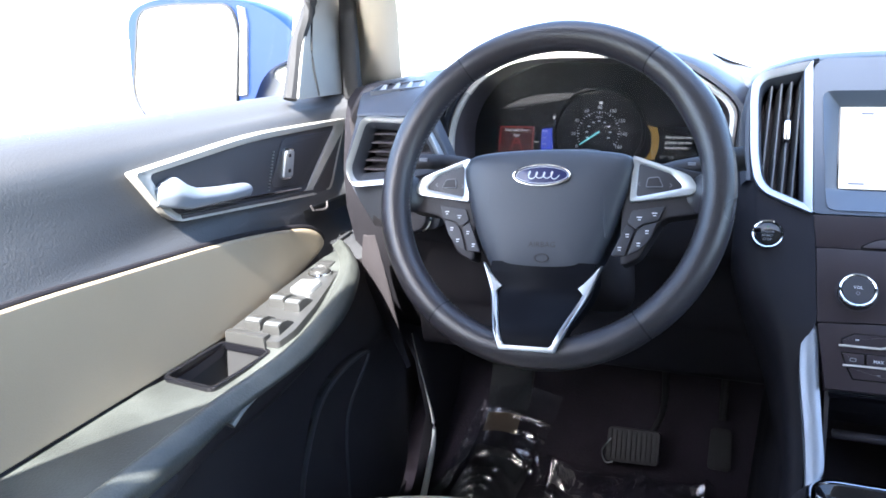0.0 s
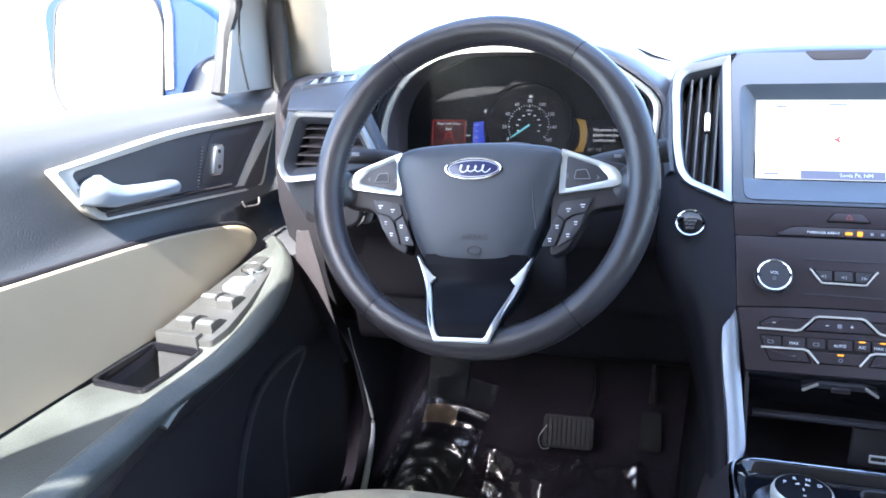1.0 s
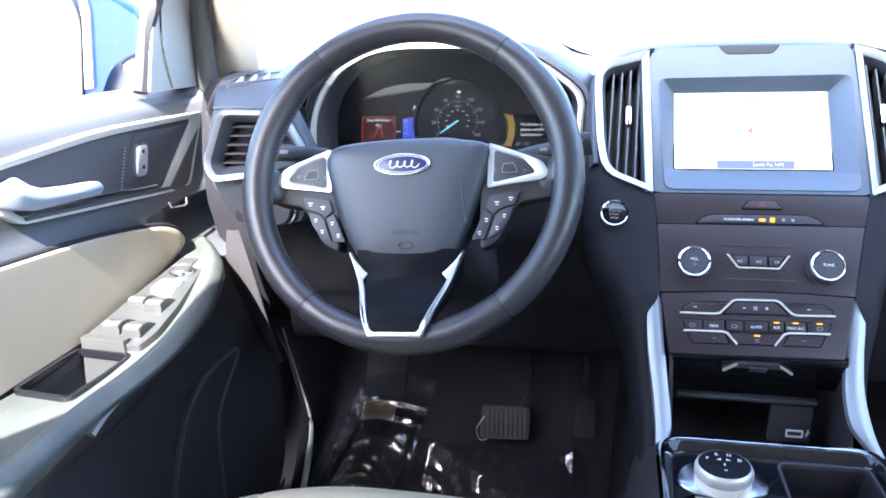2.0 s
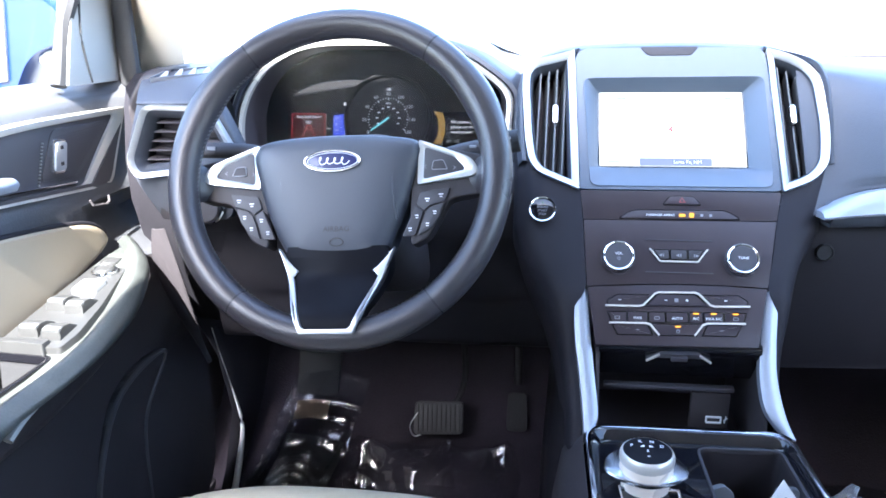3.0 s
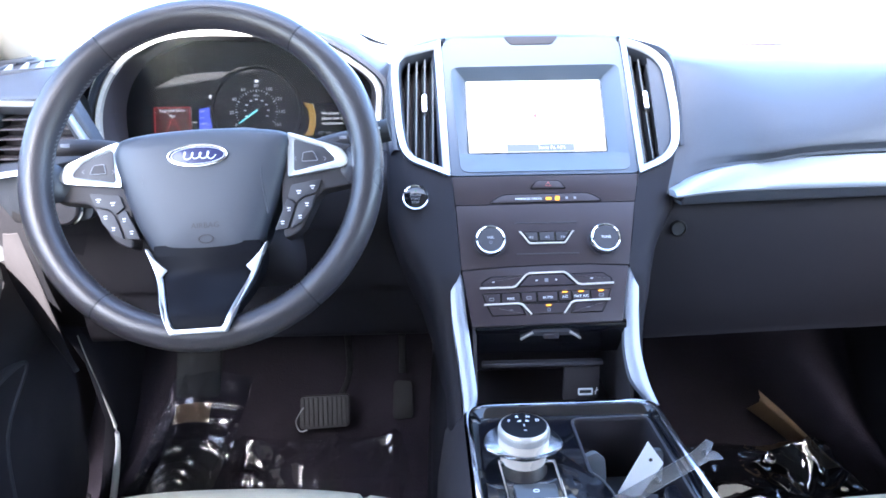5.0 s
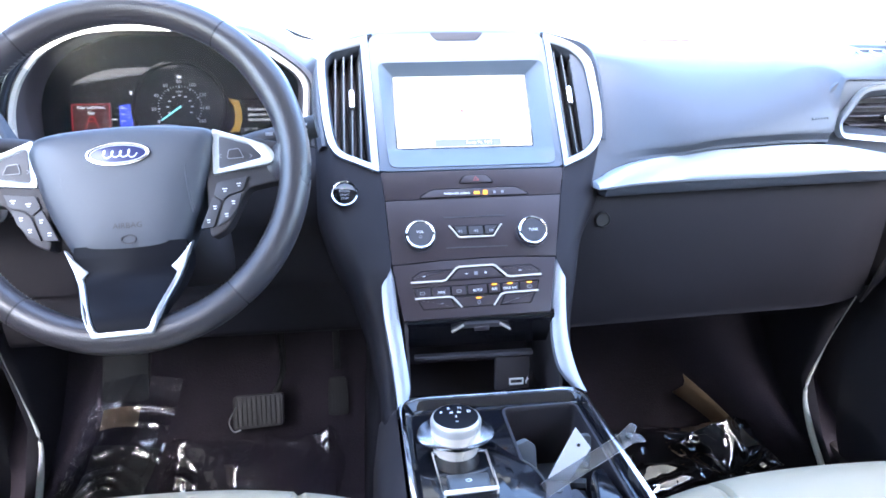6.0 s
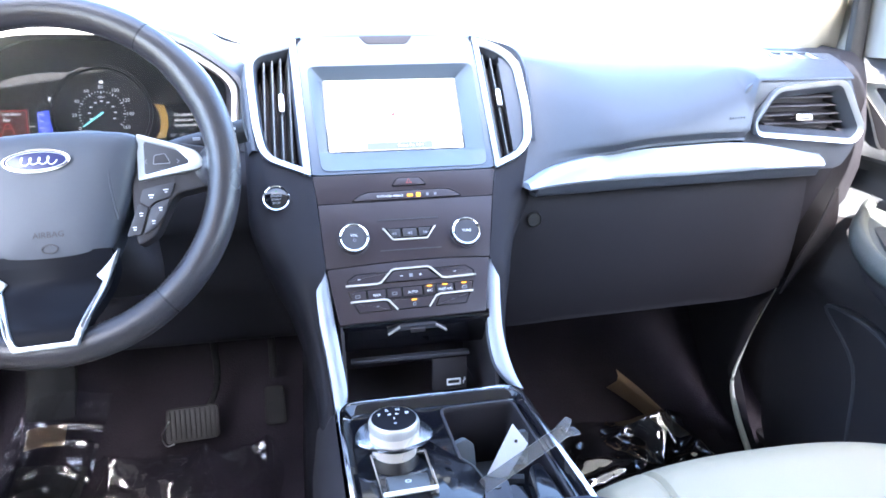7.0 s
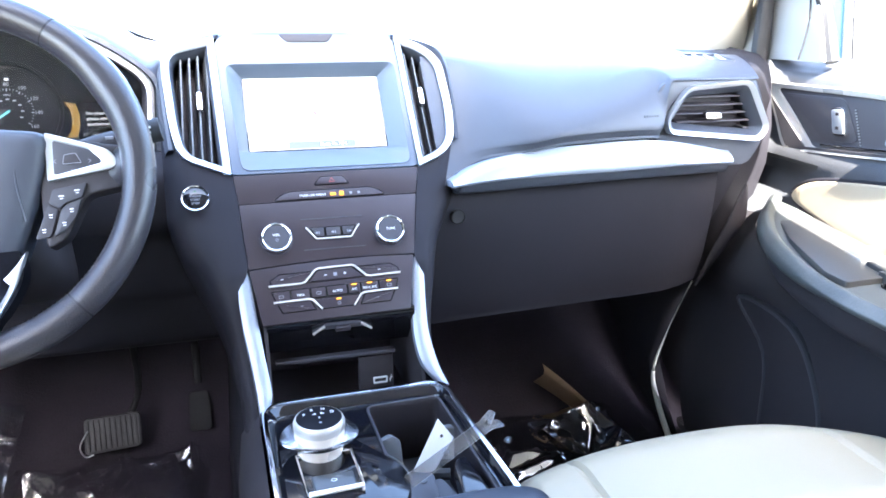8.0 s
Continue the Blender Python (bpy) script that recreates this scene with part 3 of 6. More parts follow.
# end pillars of the dashboard beside the doors
for s in (-1, 1):
    rows = []
    for z, x0, x1, y in ((0.916, 0.60, 0.700, 1.060), (0.910, 0.60, 0.680, 0.985), (0.895, 0.60, 0.673, 0.957), (0.87, 0.60, 0.672, 0.946), (0.80, 0.585, 0.670, 0.930), (0.74, 0.575, 0.652, 0.930), (0.66, 0.555, 0.634, 0.955), (0.58, 0.54, 0.612, 0.990), (0.525, 0.53, 0.592, 1.02)):
        rows.append([(s * x0, y + 0.02, z), (s * (x0 + x1) / 2, y, z), (s * (x1 - 0.006), y + 0.004, z), (s * x1, y + 0.014, z), (s * 0.740, y + 0.055, z)])
    part("end_panel", grid(rows), LOWER, dash)
    # filler added to stop sun leaking into the footwell
    part("corner_filler", box(Matrix.Translation((s * 0.742, 1.28, 0.872)), 0.115, 0.42, 0.03, 0.01), DARK, dash, "dark filler added to keep light out of the corner below the windscreen")
    # Wedge outlined as the camera sees the sunlit patch of the dash end
    if s > 0:
        a = ((0.6544, 0.925, 0.724), (0.6429, 0.935, 0.6624), (0.6323, 0.950, 0.611), (0.6215, 0.972, 0.5395))
        b = ((0.6638, 0.929, 0.718), (0.6757, 0.938, 0.6590), (0.6521, 0.955, 0.598), (0.6268, 0.973, 0.5386))
    else:
        a = ((-0.680, 0.925, 0.716), (-0.690, 0.935, 0.664), (-0.678, 0.950, 0.595), (-0.645, 0.972, 0.4955))
        b = ((-0.666, 0.929, 0.715), (-0.653, 0.940, 0.634), (-0.647, 0.955, 0.558), (-0.643, 0.972, 0.4955))
    rows = []
    for p, q in zip(spline(a, 6), spline(b, 6)):
        rows.append([p, p.lerp(q, 0.35) + Vector((0, -0.003, 0)), p.lerp(q, 0.7) + Vector((0, -0.002, 0)), q])
    part("end_wedge", thick(grid(rows), 0.003), DARK, dash, "grey wedge beside the door, shaped as the sunlit patch there")

# dark rounded corners where the dashboard meets the doors
for s, top in ((-1, 0.923), (1, 0.903)):
    rows = []
    for x in np.linspace(0.652, 0.716, 12):
        z = top - 0.040 * max(0.0, (x - 0.676) / 0.040) ** 2.2
        rows.append([(s * x, p.y, p.z) for p in spline([(0, 0.985, 0.80), (0, 0.974, z - 0.035), (0, 0.970, z - 0.013), (0, 0.976, z - 0.003), (0, 0.995, z), (0, 1.09, z)], 4)])
    part("corner_pad", grid(rows), DARK, dash, "dark rounded corner beside the door")

# side defroster grilles on the top corners
for s in (-1, 1):
    gx, gy, gz = (0.628, 0.972, 0.9170) if s < 0 else (0.592, 0.985, 0.9085)
    gm = axes((s * gx, gy, gz), (1, 0.28 * -s, 0.06 if s < 0 else 0.0), (0.25 * s, 0.95, 0.14))
    g = thing("defroster_grille", (s * gx, gy, gz - 0.01), "small black defroster grille with pale slats in the dash top", "air vent", "side defroster grilles")
    o = soft([(-0.045, -0.022), (0.045, -0.022), (0.030, 0.024), (-0.030, 0.024)], 0.006)
    part("frame", ring(o, inset(o, 0.004), gm, -0.004, 0.0030, bevel=0.001), DASH, g)
    part("well", slab(inset(o, 0.003), gm, -0.003, 0.0005), BLACKHOLE, g)
    for i in range(4):
        x = -0.027 + 0.018 * i
        part("slat", slab([(x - 0.0045, -0.017), (x + 0.0045, -0.017), (x + 0.002, 0.018), (x - 0.002, 0.018)], gm, 0.0005, 0.003, 0.0008), PALE, g, "pale slat")


# ---- side air vents ----
def side_vent(s, poly, label):
    """A horn-shaped silver frame with level slats and a bright tab; the outline in x and z is given for the right side."""
    m = axes((0, 0.876, 0.84), (1, 0, 0), (0, 0.12, 1))
    pts = [(p[0] * s, p[1] - 0.84) for p in poly]
    if s < 0:
        pts = pts[::-1]
    v = thing("air_vent", (s * 0.57, 0.885, 0.79), label, "air vent", "dashboard air vents")
    o = soft(pts, 0.014, 6)
    i = inset(o, 0.0078)
    part("frame", ring(o, i, m, -0.02, 0.004, -0.02, -0.002, bevel=0.0022), SILVER, v, "satin silver vent frame")
    part("bevel", ring(inset(o, 0.0072), inset(o, 0.0160), m, -0.03, -0.0015, -0.03, -0.0150), DASH, v, "grey bevelled surround")
    part("housing", ring(inset(o, 0.0155), inset(o, 0.018), m, -0.015, -0.015, -0.045, -0.045), DARK, v)
    part("throat", slab(inset(o, 0.008), m, -0.05, -0.036), BLACKHOLE, v)
    i = inset(o, 0.0160)
    xs = [p[0] for p in i]
    for k in range(5):
        z = -0.021 + 0.0115 * k
        cut = []
        for a, b in zip(i, i[1:] + i[:1]):
            if (a[1] - z) * (b[1] - z) < 0:
                cut.append(a[0] + (b[0] - a[0]) * (z - a[1]) / (b[1] - a[1]))
        if len(cut) < 2:
            continue
        x0, x1 = min(cut), max(cut)
        bm = grid([[m @ Vector((x, z + dz, w)) for dz, w in ((0.0, -0.015), (0.0018, -0.016), (0.005, -0.034), (0.0035, -0.034))] for x in np.linspace(x0 + 0.001, x1 - 0.001, 6)], closed=True, cap=True)
        part("slat", bm, BLACKHOLE, v)
    cx = (min(xs) + max(xs)) / 2 - 0.004 * s
    part("tab", slab(soft([(cx - 0.013, -0.0045), (cx + 0.015, -0.0050), (cx + 0.011, 0.0030), (cx - 0.013, 0.0040)], 0.003), m, -0.016, -0.005, 0.002), CHROME, v, "bright thumb tab")


side_vent(1, VENT_R, "silver-framed side air vent with black slats")
side_vent(-1, VENT_L, "silver-framed side air vent with black slats behind the wheel")

# ---- driver's lower controls ----
lm = axes((-0.605, 0.884, 0.765), (1, 0, 0), (0, 0.05, 1))
hl = thing("headlight_switch", (-0.612, 0.89, 0.74), "round black headlight switch with a bright rim beside the wheel", "switch")
part("plate", slab(soft(rect(0.075, 0.048), 0.008), lm, -0.01, 0.001, 0.0015), DARK, hl)
km = at(lm, 0.028, -0.004)
part("knob", lathe([(0.021, 0.0), (0.021, 0.012), (0.018, 0.015), (0.002, 0.015)], km, 32), KEYCAP, hl)
part("rim", lathe([(0.0235, 0.0), (0.0235, 0.007), (0.0215, 0.008), (0.0212, 0.0)], km, 32, cap=False), CHROME, hl, "chrome rim")

# ---- steering wheel ----
TILT = radians(24.3)
WM = axes((-0.381, 0.779, 0.828), (1, 0, 0), (0, math.sin(TILT), math.cos(TILT))) @ pose(0, 0, 0, 0, 0, 2.7)  # turned a little to the left
RT = radians(26.9)
RM = axes((-0.3779, 0.779, 0.8255), (1, 0, 0), (0, math.sin(RT), math.cos(RT))) @ pose(0, 0, 0, 0, 0, 2.7)  # rim's lean and centre fitted to its outline in the camera's view
RR = 0.1735
wheel = thing("steering_wheel", (-0.381, 0.86, 0.80), "black leather steering wheel with silver spokes and an oval badge", "steering wheel")


def rim_point(a, b):
    """A point of the rim: round the wheel by a, round the section by b (degrees)."""
    t = math.cos(radians(a))
    grip = 1 + 0.10 * math.exp(-((((a + 180) % 360 - 180) - 28) / 9) ** 2) + 0.10 * math.exp(-(((a % 360) - 152) / 9) ** 2)
    r, h = 0.0165 * grip, 0.0175
    return Vector(((RR + r * math.cos(radians(b))) * math.cos(radians(a)), (RR + r * math.cos(radians(b))) * math.sin(radians(a)), h * math.sin(radians(b))))


def rim_piece(a0, a1):
    rows = []
    n = max(6, int(abs(a1 - a0) / 3))
    for i in range(n + 1):
        f = i / n
        pinch = 1 - 0.035 * (math.exp(-f * n * 1.2) + math.exp(-(1 - f) * n * 1.2))
        a = a0 + (a1 - a0) * f
        c = Vector((RR * math.cos(radians(a)), RR * math.sin(radians(a)), 0))
        rows.append([RM @ (c + (rim_point(a, b) - c) * pinch) for b in range(0, 360, 20)])
    return grid(rows, closed=True, cap=True)


SEAMS = (53, 126, 232.0, 307.5, 413)
for a0, a1 in zip(SEAMS, SEAMS[1:]):
    part("rim_cover", rim_piece(a0 + 0.25, a1 - 0.25), LEATHER, wheel, "stitched black leather rim cover")
for a in SEAMS[:4]:
    rows = [[RM @ (Vector((RR * math.cos(radians(x)), RR * math.sin(radians(x)), 0)) + Vector((0.0159 * math.cos(radians(b)) * math.cos(radians(x)), 0.0159 * math.cos(radians(b)) * math.sin(radians(x)), 0.0169 * math.sin(radians(b))))) for b in range(0, 360, 20)] for x in (a - 0.4, a + 0.4)]
    part("seam", grid(rows, closed=True), STITCH, wheel)
# stitches along the inside of the rim
bm = bmesh.new()
for k in range(200):
    a = 360 * k / 200
    p, q = rim_point(a, 188), rim_point(a + 1.05, 172)
    for d in (0.0,):
        n = (p - Vector((RR * math.cos(radians(a)), RR * math.sin(radians(a)), 0))).normalized() * 0.0006
        e = Vector((-math.sin(radians(a)), math.cos(radians(a)), 0)) * 0.0005
        vs = [bm.verts.new(RM @ v) for v in (p + n - e, p + n + e, q + n + e, q + n - e)]
        bm.faces.new(vs)
part("stitching", bm, PALE, wheel, "fine thread along the rim's inside", smooth=0)


# hub pad: a shield, domed towards the driver
SHIELD = [(-0.0945, 0.0315), (-0.0735, 0.0425), (0.0, 0.0465), (0.0735, 0.0415), (0.0920, 0.0320), (0.0895, 0.010), (0.0720, -0.045), (0.0530, -0.0865), (0.0420, -0.0985), (0.0, -0.1020), (-0.0470, -0.0980), (-0.0585, -0.0870), (-0.0775, -0.050), (-0.0940, 0.006)]
sh = [(p.x, p.y) for p in spline([(a, b, 0) for a, b in SHIELD], 4, closed=True)]
rows = []
cy = -0.02
for k, w in ((1.0, -0.060), (1.0, -0.026), (0.985, -0.020), (0.95, -0.0155), (0.88, -0.0125), (0.72, -0.010), (0.5, -0.0085), (0.25, -0.008), (0.02, -0.008)):
    rows.append([WM @ Vector((p[0] * k, cy + (p[1] - cy) * k, w + 0.006 * (p[1] - cy) * k / 0.1)) for p in sh])
pad = part("hub_pad", grid(rows, closed=True, cap=True), PAD, wheel, "dark grained shield-shaped hub pad")
for s in (-1, 1):
    path = [WM @ Vector((s * x, y, w)) for x, y, w in ((0.070, 0.036, -0.0145), (0.064, 0.02, -0.0105), (0.062, -0.01, -0.010), (0.066, -0.05, -0.0155))]
    part("crease", tube(spline(path, 6), 0.0012, 6), PAD, pad)
text("airbag_word", "AIRBAG", 0.0085, at(WM, 0, -0.060, -0.0105), DARK, pad)
part("emboss", ring(oval(0.008, 0.005), oval(0.0068, 0.0038), at(WM, 0, -0.074, -0.0122), 0, 0.0012), DARK, pad)
# oval badge with a plain pale flourish
em = at(WM, -0.003, 0.0145, -0.0085)
badge = part("badge", slab(oval(0.0315, 0.0118, 48), em, -0.004, 0.0035, 0.001), EMBLEM, wheel, "navy oval badge with a pale flourish")
part("badge_rim", ring(oval(0.0318, 0.0121, 48), oval(0.0298, 0.0103, 48), em, 0.0, 0.0048, bevel=0.0005), CHROME, badge, "bright oval rim")
part("badge_line", ring(oval(0.0283, 0.0092, 48), oval(0.0277, 0.0087, 48), em, 0.0034, 0.0040), MARK, badge)
loops = [(-0.0165 + 0.033 * i / 96 + 0.0024 * math.cos(i * math.pi / 12), (0.0046 - 0.0014 * math.sin(i * math.pi / 96)) * math.sin(i * math.pi / 12)) for i in range(97)]
part("flourish", tube([em @ Vector((a + 0.25 * b, b, 0.0037)) for a, b in loops], 0.00055, 6), MARK, badge, "pale looping flourish")

# spokes: dark carriers, silver pods with key fields, key clusters below
for s in (-1, 1):
    def side(poly):
        return [(s * p[0], p[1]) for p in (poly if s > 0 else poly[::-1])]

    rows = []
    for x, ry, w, rw in ((0.176, 0.036, 0.001, 0.010), (0.170, 0.034, 0.000, 0.014), (0.164, 0.027, -0.006, 0.013), (0.158, 0.021, -0.0190, 0.007), (0.150, 0.017, -0.0260, 0.006), (0.140, 0.014, -0.030, 0.006)):
        rows.append([WM @ Vector((s * x, -0.003 + ry * math.cos(radians(a)), w + rw * math.sin(radians(a)))) for a in range(0, 360, 20)])
    part("spoke_root", grid(rows, closed=True, cap=True), LEATHER, wheel, "leather flare where the spoke meets the rim")
    carrier = soft(side([(0.080, 0.040), (0.080, -0.080), (0.100, -0.070), (0.123, -0.028), (0.165, -0.022), (0.168, 0.018), (0.140, 0.024)]), 0.008)
    part("spoke", slab(carrier, WM, -0.050, -0.0225, 0.006, 3), DARK, wheel, "dark spoke carrier")
    pod = soft(side([(0.0885, -0.0122), (0.1495, -0.0046), (0.1560, 0.0010), (0.1490, 0.0150), (0.1330, 0.0220), (0.0905, 0.0378)]), [0.002, 0.004, 0.006, 0.010, 0.02, 0.002] if s > 0 else [0.002, 0.02, 0.010, 0.006, 0.004, 0.002], 5)
    field = soft(side([(0.0952, -0.0062), (0.1395, 0.0026), (0.1395, 0.0060), (0.1290, 0.0172), (0.0970, 0.0290)]), 0.003)
    fo, fi = matched(pod, field, (s * 0.115, 0.010), 120)
    p = part("spoke_trim", ring(fo, fi, WM, -0.028, -0.0165, -0.028, -0.0185, bevel=0.0014), SILVER, wheel, "satin silver spoke trim")
    f = part("key_pad", slab(inset(field, -0.0006), WM, -0.026, -0.0186, 0.001), KEYCAP, wheel, "dark four-way key pad")
    cx, cy2 = s * 0.113, 0.0085
    c = soft([(cx - 0.009, cy2 - 0.005), (cx + 0.009, cy2 - 0.005), (cx + 0.007 * (1 if s < 0 else 0.6), cy2 + 0.006), (cx - 0.007 * (1 if s > 0 else 0.6), cy2 + 0.005)], 0.002)
    part("ok_key", slab(c, WM, -0.0188, -0.0168, 0.0008), DARK, f)
    part("ok_rim", ring(c, inset(c, 0.0007), WM, -0.0188, -0.0165), DIMMARK, f)
    for x, y in ((cx - 0.016, cy2 - 0.001), (cx + 0.016, cy2 - 0.003)):
        part("arrow_mark", strip([(x + 0.0012 * (1 if x < cx else -1), y + 0.002), (x - 0.0012 * (1 if x < cx else -1), y), (x + 0.0012 * (1 if x < cx else -1), y - 0.002)], 0.0006, WM, -0.0188, -0.0184), DIMMARK, f)
    part("arrow_mark", strip([(cx - 0.002, cy2 - 0.0105), (cx, cy2 - 0.0118), (cx + 0.002, cy2 - 0.0105)], 0.0006, WM, -0.0188, -0.0184), DIMMARK, f)
    # the lower keys: a wide one on top, two tall ones below
    for poly, marks in ((((0.0915, -0.0205), (0.1240, -0.0162), (0.1180, -0.0310), (0.1030, -0.0345), (0.0960, -0.0400), (0.0870, -0.0335)), ((0.099, -0.029, 0), (0.114, -0.0245, 0))),
                        (((0.1045, -0.0362), (0.1170, -0.0330), (0.1110, -0.0490), (0.1010, -0.0610), (0.0885, -0.0675), (0.0975, -0.0415)), ((0.107, -0.043, 1), (0.099, -0.056, 1))),
                        (((0.0860, -0.0355), (0.0945, -0.0415), (0.0855, -0.0675), (0.0715, -0.0685)), ((0.0875, -0.047, 1), (0.080, -0.061, 1)))):
        k = part("key", slab(soft(side(list(poly)), 0.0022), WM, -0.026, -0.0192, 0.0012), KEYCAP, wheel, "charcoal push key with pale marks")
        for x, y, small in marks:
            part("mark", slab(rect(0.0052 - 0.0015 * small, 0.0011, s * x, y + 0.0012), WM, -0.0194, -0.0189), MARK, k)
            part("mark", slab(rect(0.0030, 0.0009, s * x, y - 0.0014), WM, -0.0194, -0.0189), MARK, k)

# lower spoke: silver V round a gloss black field, running into the rim


def ramped(bm):
    """Lifts the foot of the lower spoke on to the face of the rim."""
    back = WM.inverted()
    for v in bm.verts:
        q = back @ v.co
        t = min(1.0, max(0.0, (-0.104 - q.y) / 0.058))
        q.z += 0.0400 * t * t * (3 - 2 * t)
        v.co = WM @ q
    return bm


def cut(poly, step=0.006):
    """The outline with its long sides divided."""
    out = []
    for a, b in zip(poly, poly[1:] + poly[:1]):
        n = max(1, int((Vector(b) - Vector(a)).length / step))
        out += [tuple(Vector(a).lerp(Vector(b), i / n)) for i in range(n)]
    return out


def bars(profile, w0, w1):
    """A body between a left and a mirrored right outline, in level slices."""
    rows = []
    for y, x in profile:
        rows.append([WM @ Vector((s * x, y, w)) for s, w in ((-1, w0), (-1, w1 - 0.002), (-0.93, w1), (0, w1), (0.93, w1), (1, w1 - 0.002), (1, w0))])
    return ramped(grid(rows, closed=True, cap=True))


part("spoke_lower", bars([(p.y, p.x) for p in spline([(0.056, -0.078, 0), (0.058, -0.102, 0), (0.046, -0.135, 0), (0.037, -0.150, 0), (0.033, -0.163, 0), (0.031, -0.170, 0)], 5)], -0.046, -0.0145), FIELD, wheel, "gloss black lower spoke")
part("field", bars([(p.y, p.x) for p in spline([(0.054, -0.090, 0), (0.047, -0.108, 0), (0.036, -0.138, 0), (0.026, -0.168, 0)], 6)], -0.03, -0.0125), FIELD, wheel, "gloss black field inside the lower spoke")
for s in (-1, 1):
    poly = [(s * x, y) for x, y in ((0.0640, -0.080), (0.0550, -0.104), (0.0312, -0.1665), (0.0260, -0.1648), (0.0468, -0.1115), (0.0412, -0.1050), (0.0470, -0.1000), (0.0560, -0.0905))]
    part("spoke_trim", ramped(slab(cut(poly if s > 0 else poly[::-1]), WM, -0.02, -0.0098, 0.001)), SILVER, wheel, "satin silver lower spoke trim")
part("spoke_trim", ramped(slab(soft([(-0.0313, -0.1660), (-0.0285, -0.1732), (0.0285, -0.1732), (0.0313, -0.1660), (0.0258, -0.1645), (0.0235, -0.1680), (-0.0235, -0.1680), (-0.0258, -0.1645)], 0.002), WM, -0.02, -0.0094, 0.001)), SILVER, wheel, "satin silver lower spoke trim")

# column shroud behind the wheel, and its stalks
col = thing("steering_column", (-0.381, 0.95, 0.70), "dark plastic steering column shroud with two stalks", "steering column")
rows = []
for d, hw, up, dn in ((0.045, 0.050, 0.045, 0.060), (0.07, 0.062, 0.060, 0.075), (0.14, 0.068, 0.066, 0.095), (0.26, 0.075, 0.06, 0.12)):
    o = soft([(-hw, -dn), (hw, -dn), (hw, up), (-hw, up)], 0.03, 4)
    rows.append([WM @ Vector((a, b, -d)) for a, b in o])
part("shroud", grid(rows, closed=True, cap=True), DARK, col, "dark plastic shroud")


def stalk(path, wide, label):
    p = part("stalk", tube(spline(path, 6), lambda t: wide * (0.55 + 0.45 * min(1, t * 2)) * (1 if t < 0.97 else 0.8), 12, flat=0.75), DARK, col, label)
    return p


st = stalk([(-0.43, 0.865, 0.815), (-0.50, 0.855, 0.835), (-0.565, 0.850, 0.838)], 0.0125, "black indicator stalk")
part("mark", box(Matrix.Translation((-0.545, 0.8405, 0.842)), 0.010, 0.002, 0.004), DIMMARK, st)
st = stalk([(-0.33, 0.865, 0.815), (-0.25, 0.855, 0.838), (-0.192, 0.85, 0.850)], 0.0125, "black wiper stalk")
part("tip", tube([(-0.200, 0.85, 0.849), (-0.184, 0.85, 0.852)], 0.0145, 12, flat=0.9), RUBBER, st, "ribbed stalk tip")
for k in range(3):
    part("mark", box(Matrix.Translation((-0.1955, 0.8362, 0.857 - 0.006 * k)), 0.004, 0.0012, 0.0022), MARK, st)
part("mark", box(Matrix.Translation((-0.236, 0.842, 0.846)), 0.008, 0.002, 0.003), DIMMARK, st)

# ---- instruments ----
CM = axes((-0.381, 1.083, 0.842), (1, 0, 0), (0, 0.30, 1))
clus = thing("instrument_cluster", (-0.385, 1.09, 0.79), "dark instrument cluster with a round speedometer and two small displays", "instrument cluster")
part("face", slab(soft([(-0.20, -0.06), (0.19, -0.06), (0.185, 0.03), (0.12, 0.085), (0.04, 0.105), (-0.08, 0.105), (-0.16, 0.07), (-0.20, 0.02)], 0.03), CM, -0.02, -0.004), DIALFACE, clus, "matt black dial face")
part("dial", lathe([(0.064, -0.004), (0.064, 0.004), (0.0615, 0.005), (0.060, 0.0), (0.001, 0.0)], CM, 64), DIALFACE, clus, "round speedometer dial")
part("dial_rim", ring(oval(0.0655, 0.0655, 64), oval(0.063, 0.063, 64), CM, 0.0, 0.0055, bevel=0.001), DIALFACE, clus)
for i, n in enumerate((0, 20, 40, 60, 80, 100, 120, 140, 160)):
    a = radians(90 + (4 - i) * 31)
    text("numeral", str(n), 0.0068, at(CM, 0.0355 * math.cos(a), 0.0355 * math.sin(a), 0.0008), DIMMARK, clus)
for i in range(65):
    a = radians(90 + (32 - i) * 31 / 8)
    big = i % 8 == 0
    r0, r1 = (0.0285 if not big else 0.0268), 0.0302
    u, v = Vector((math.cos(a), math.sin(a))), Vector((-math.sin(a), math.cos(a)))
    if i % 2 == 0:
        w = 0.0006 if big else 0.00035
        part("tick", slab([tuple(u * r0 - v * w), tuple(u * r1 - v * w), tuple(u * r1 + v * w), tuple(u * r0 + v * w)], CM, 0.0, 0.0009), DIMMARK, clus)
text("unit", "MPH", 0.0042, at(CM, 0, 0.0215, 0.0008), DIMMARK, clus)
for i in range(9):
    a = radians(90 + (4 - i) * 29)
    part("mark", slab(rect(0.0036, 0.0016, 0.0165 * math.cos(a), 0.0165 * math.sin(a)), CM, 0.0, 0.0008), DIMMARK, clus)
na = radians(90 + 125)
u, v = Vector((math.cos(na), math.sin(na))), Vector((-math.sin(na), math.cos(na)))
part("needle", slab([tuple(u * -0.002 - v * 0.0012), tuple(u * 0.031 - v * 0.0008), tuple(u * 0.031 + v * 0.0008), tuple(u * -0.002 + v * 0.0012)], CM, 0.002, 0.0035), NEEDLE, clus, "lit cyan needle")
part("lamp", slab(soft(rect(0.0055, 0.0035, 0.001, 0.0420), 0.001), CM, 0.0005, 0.0012), WHITEGLOW, clus, "small white warning lamp")
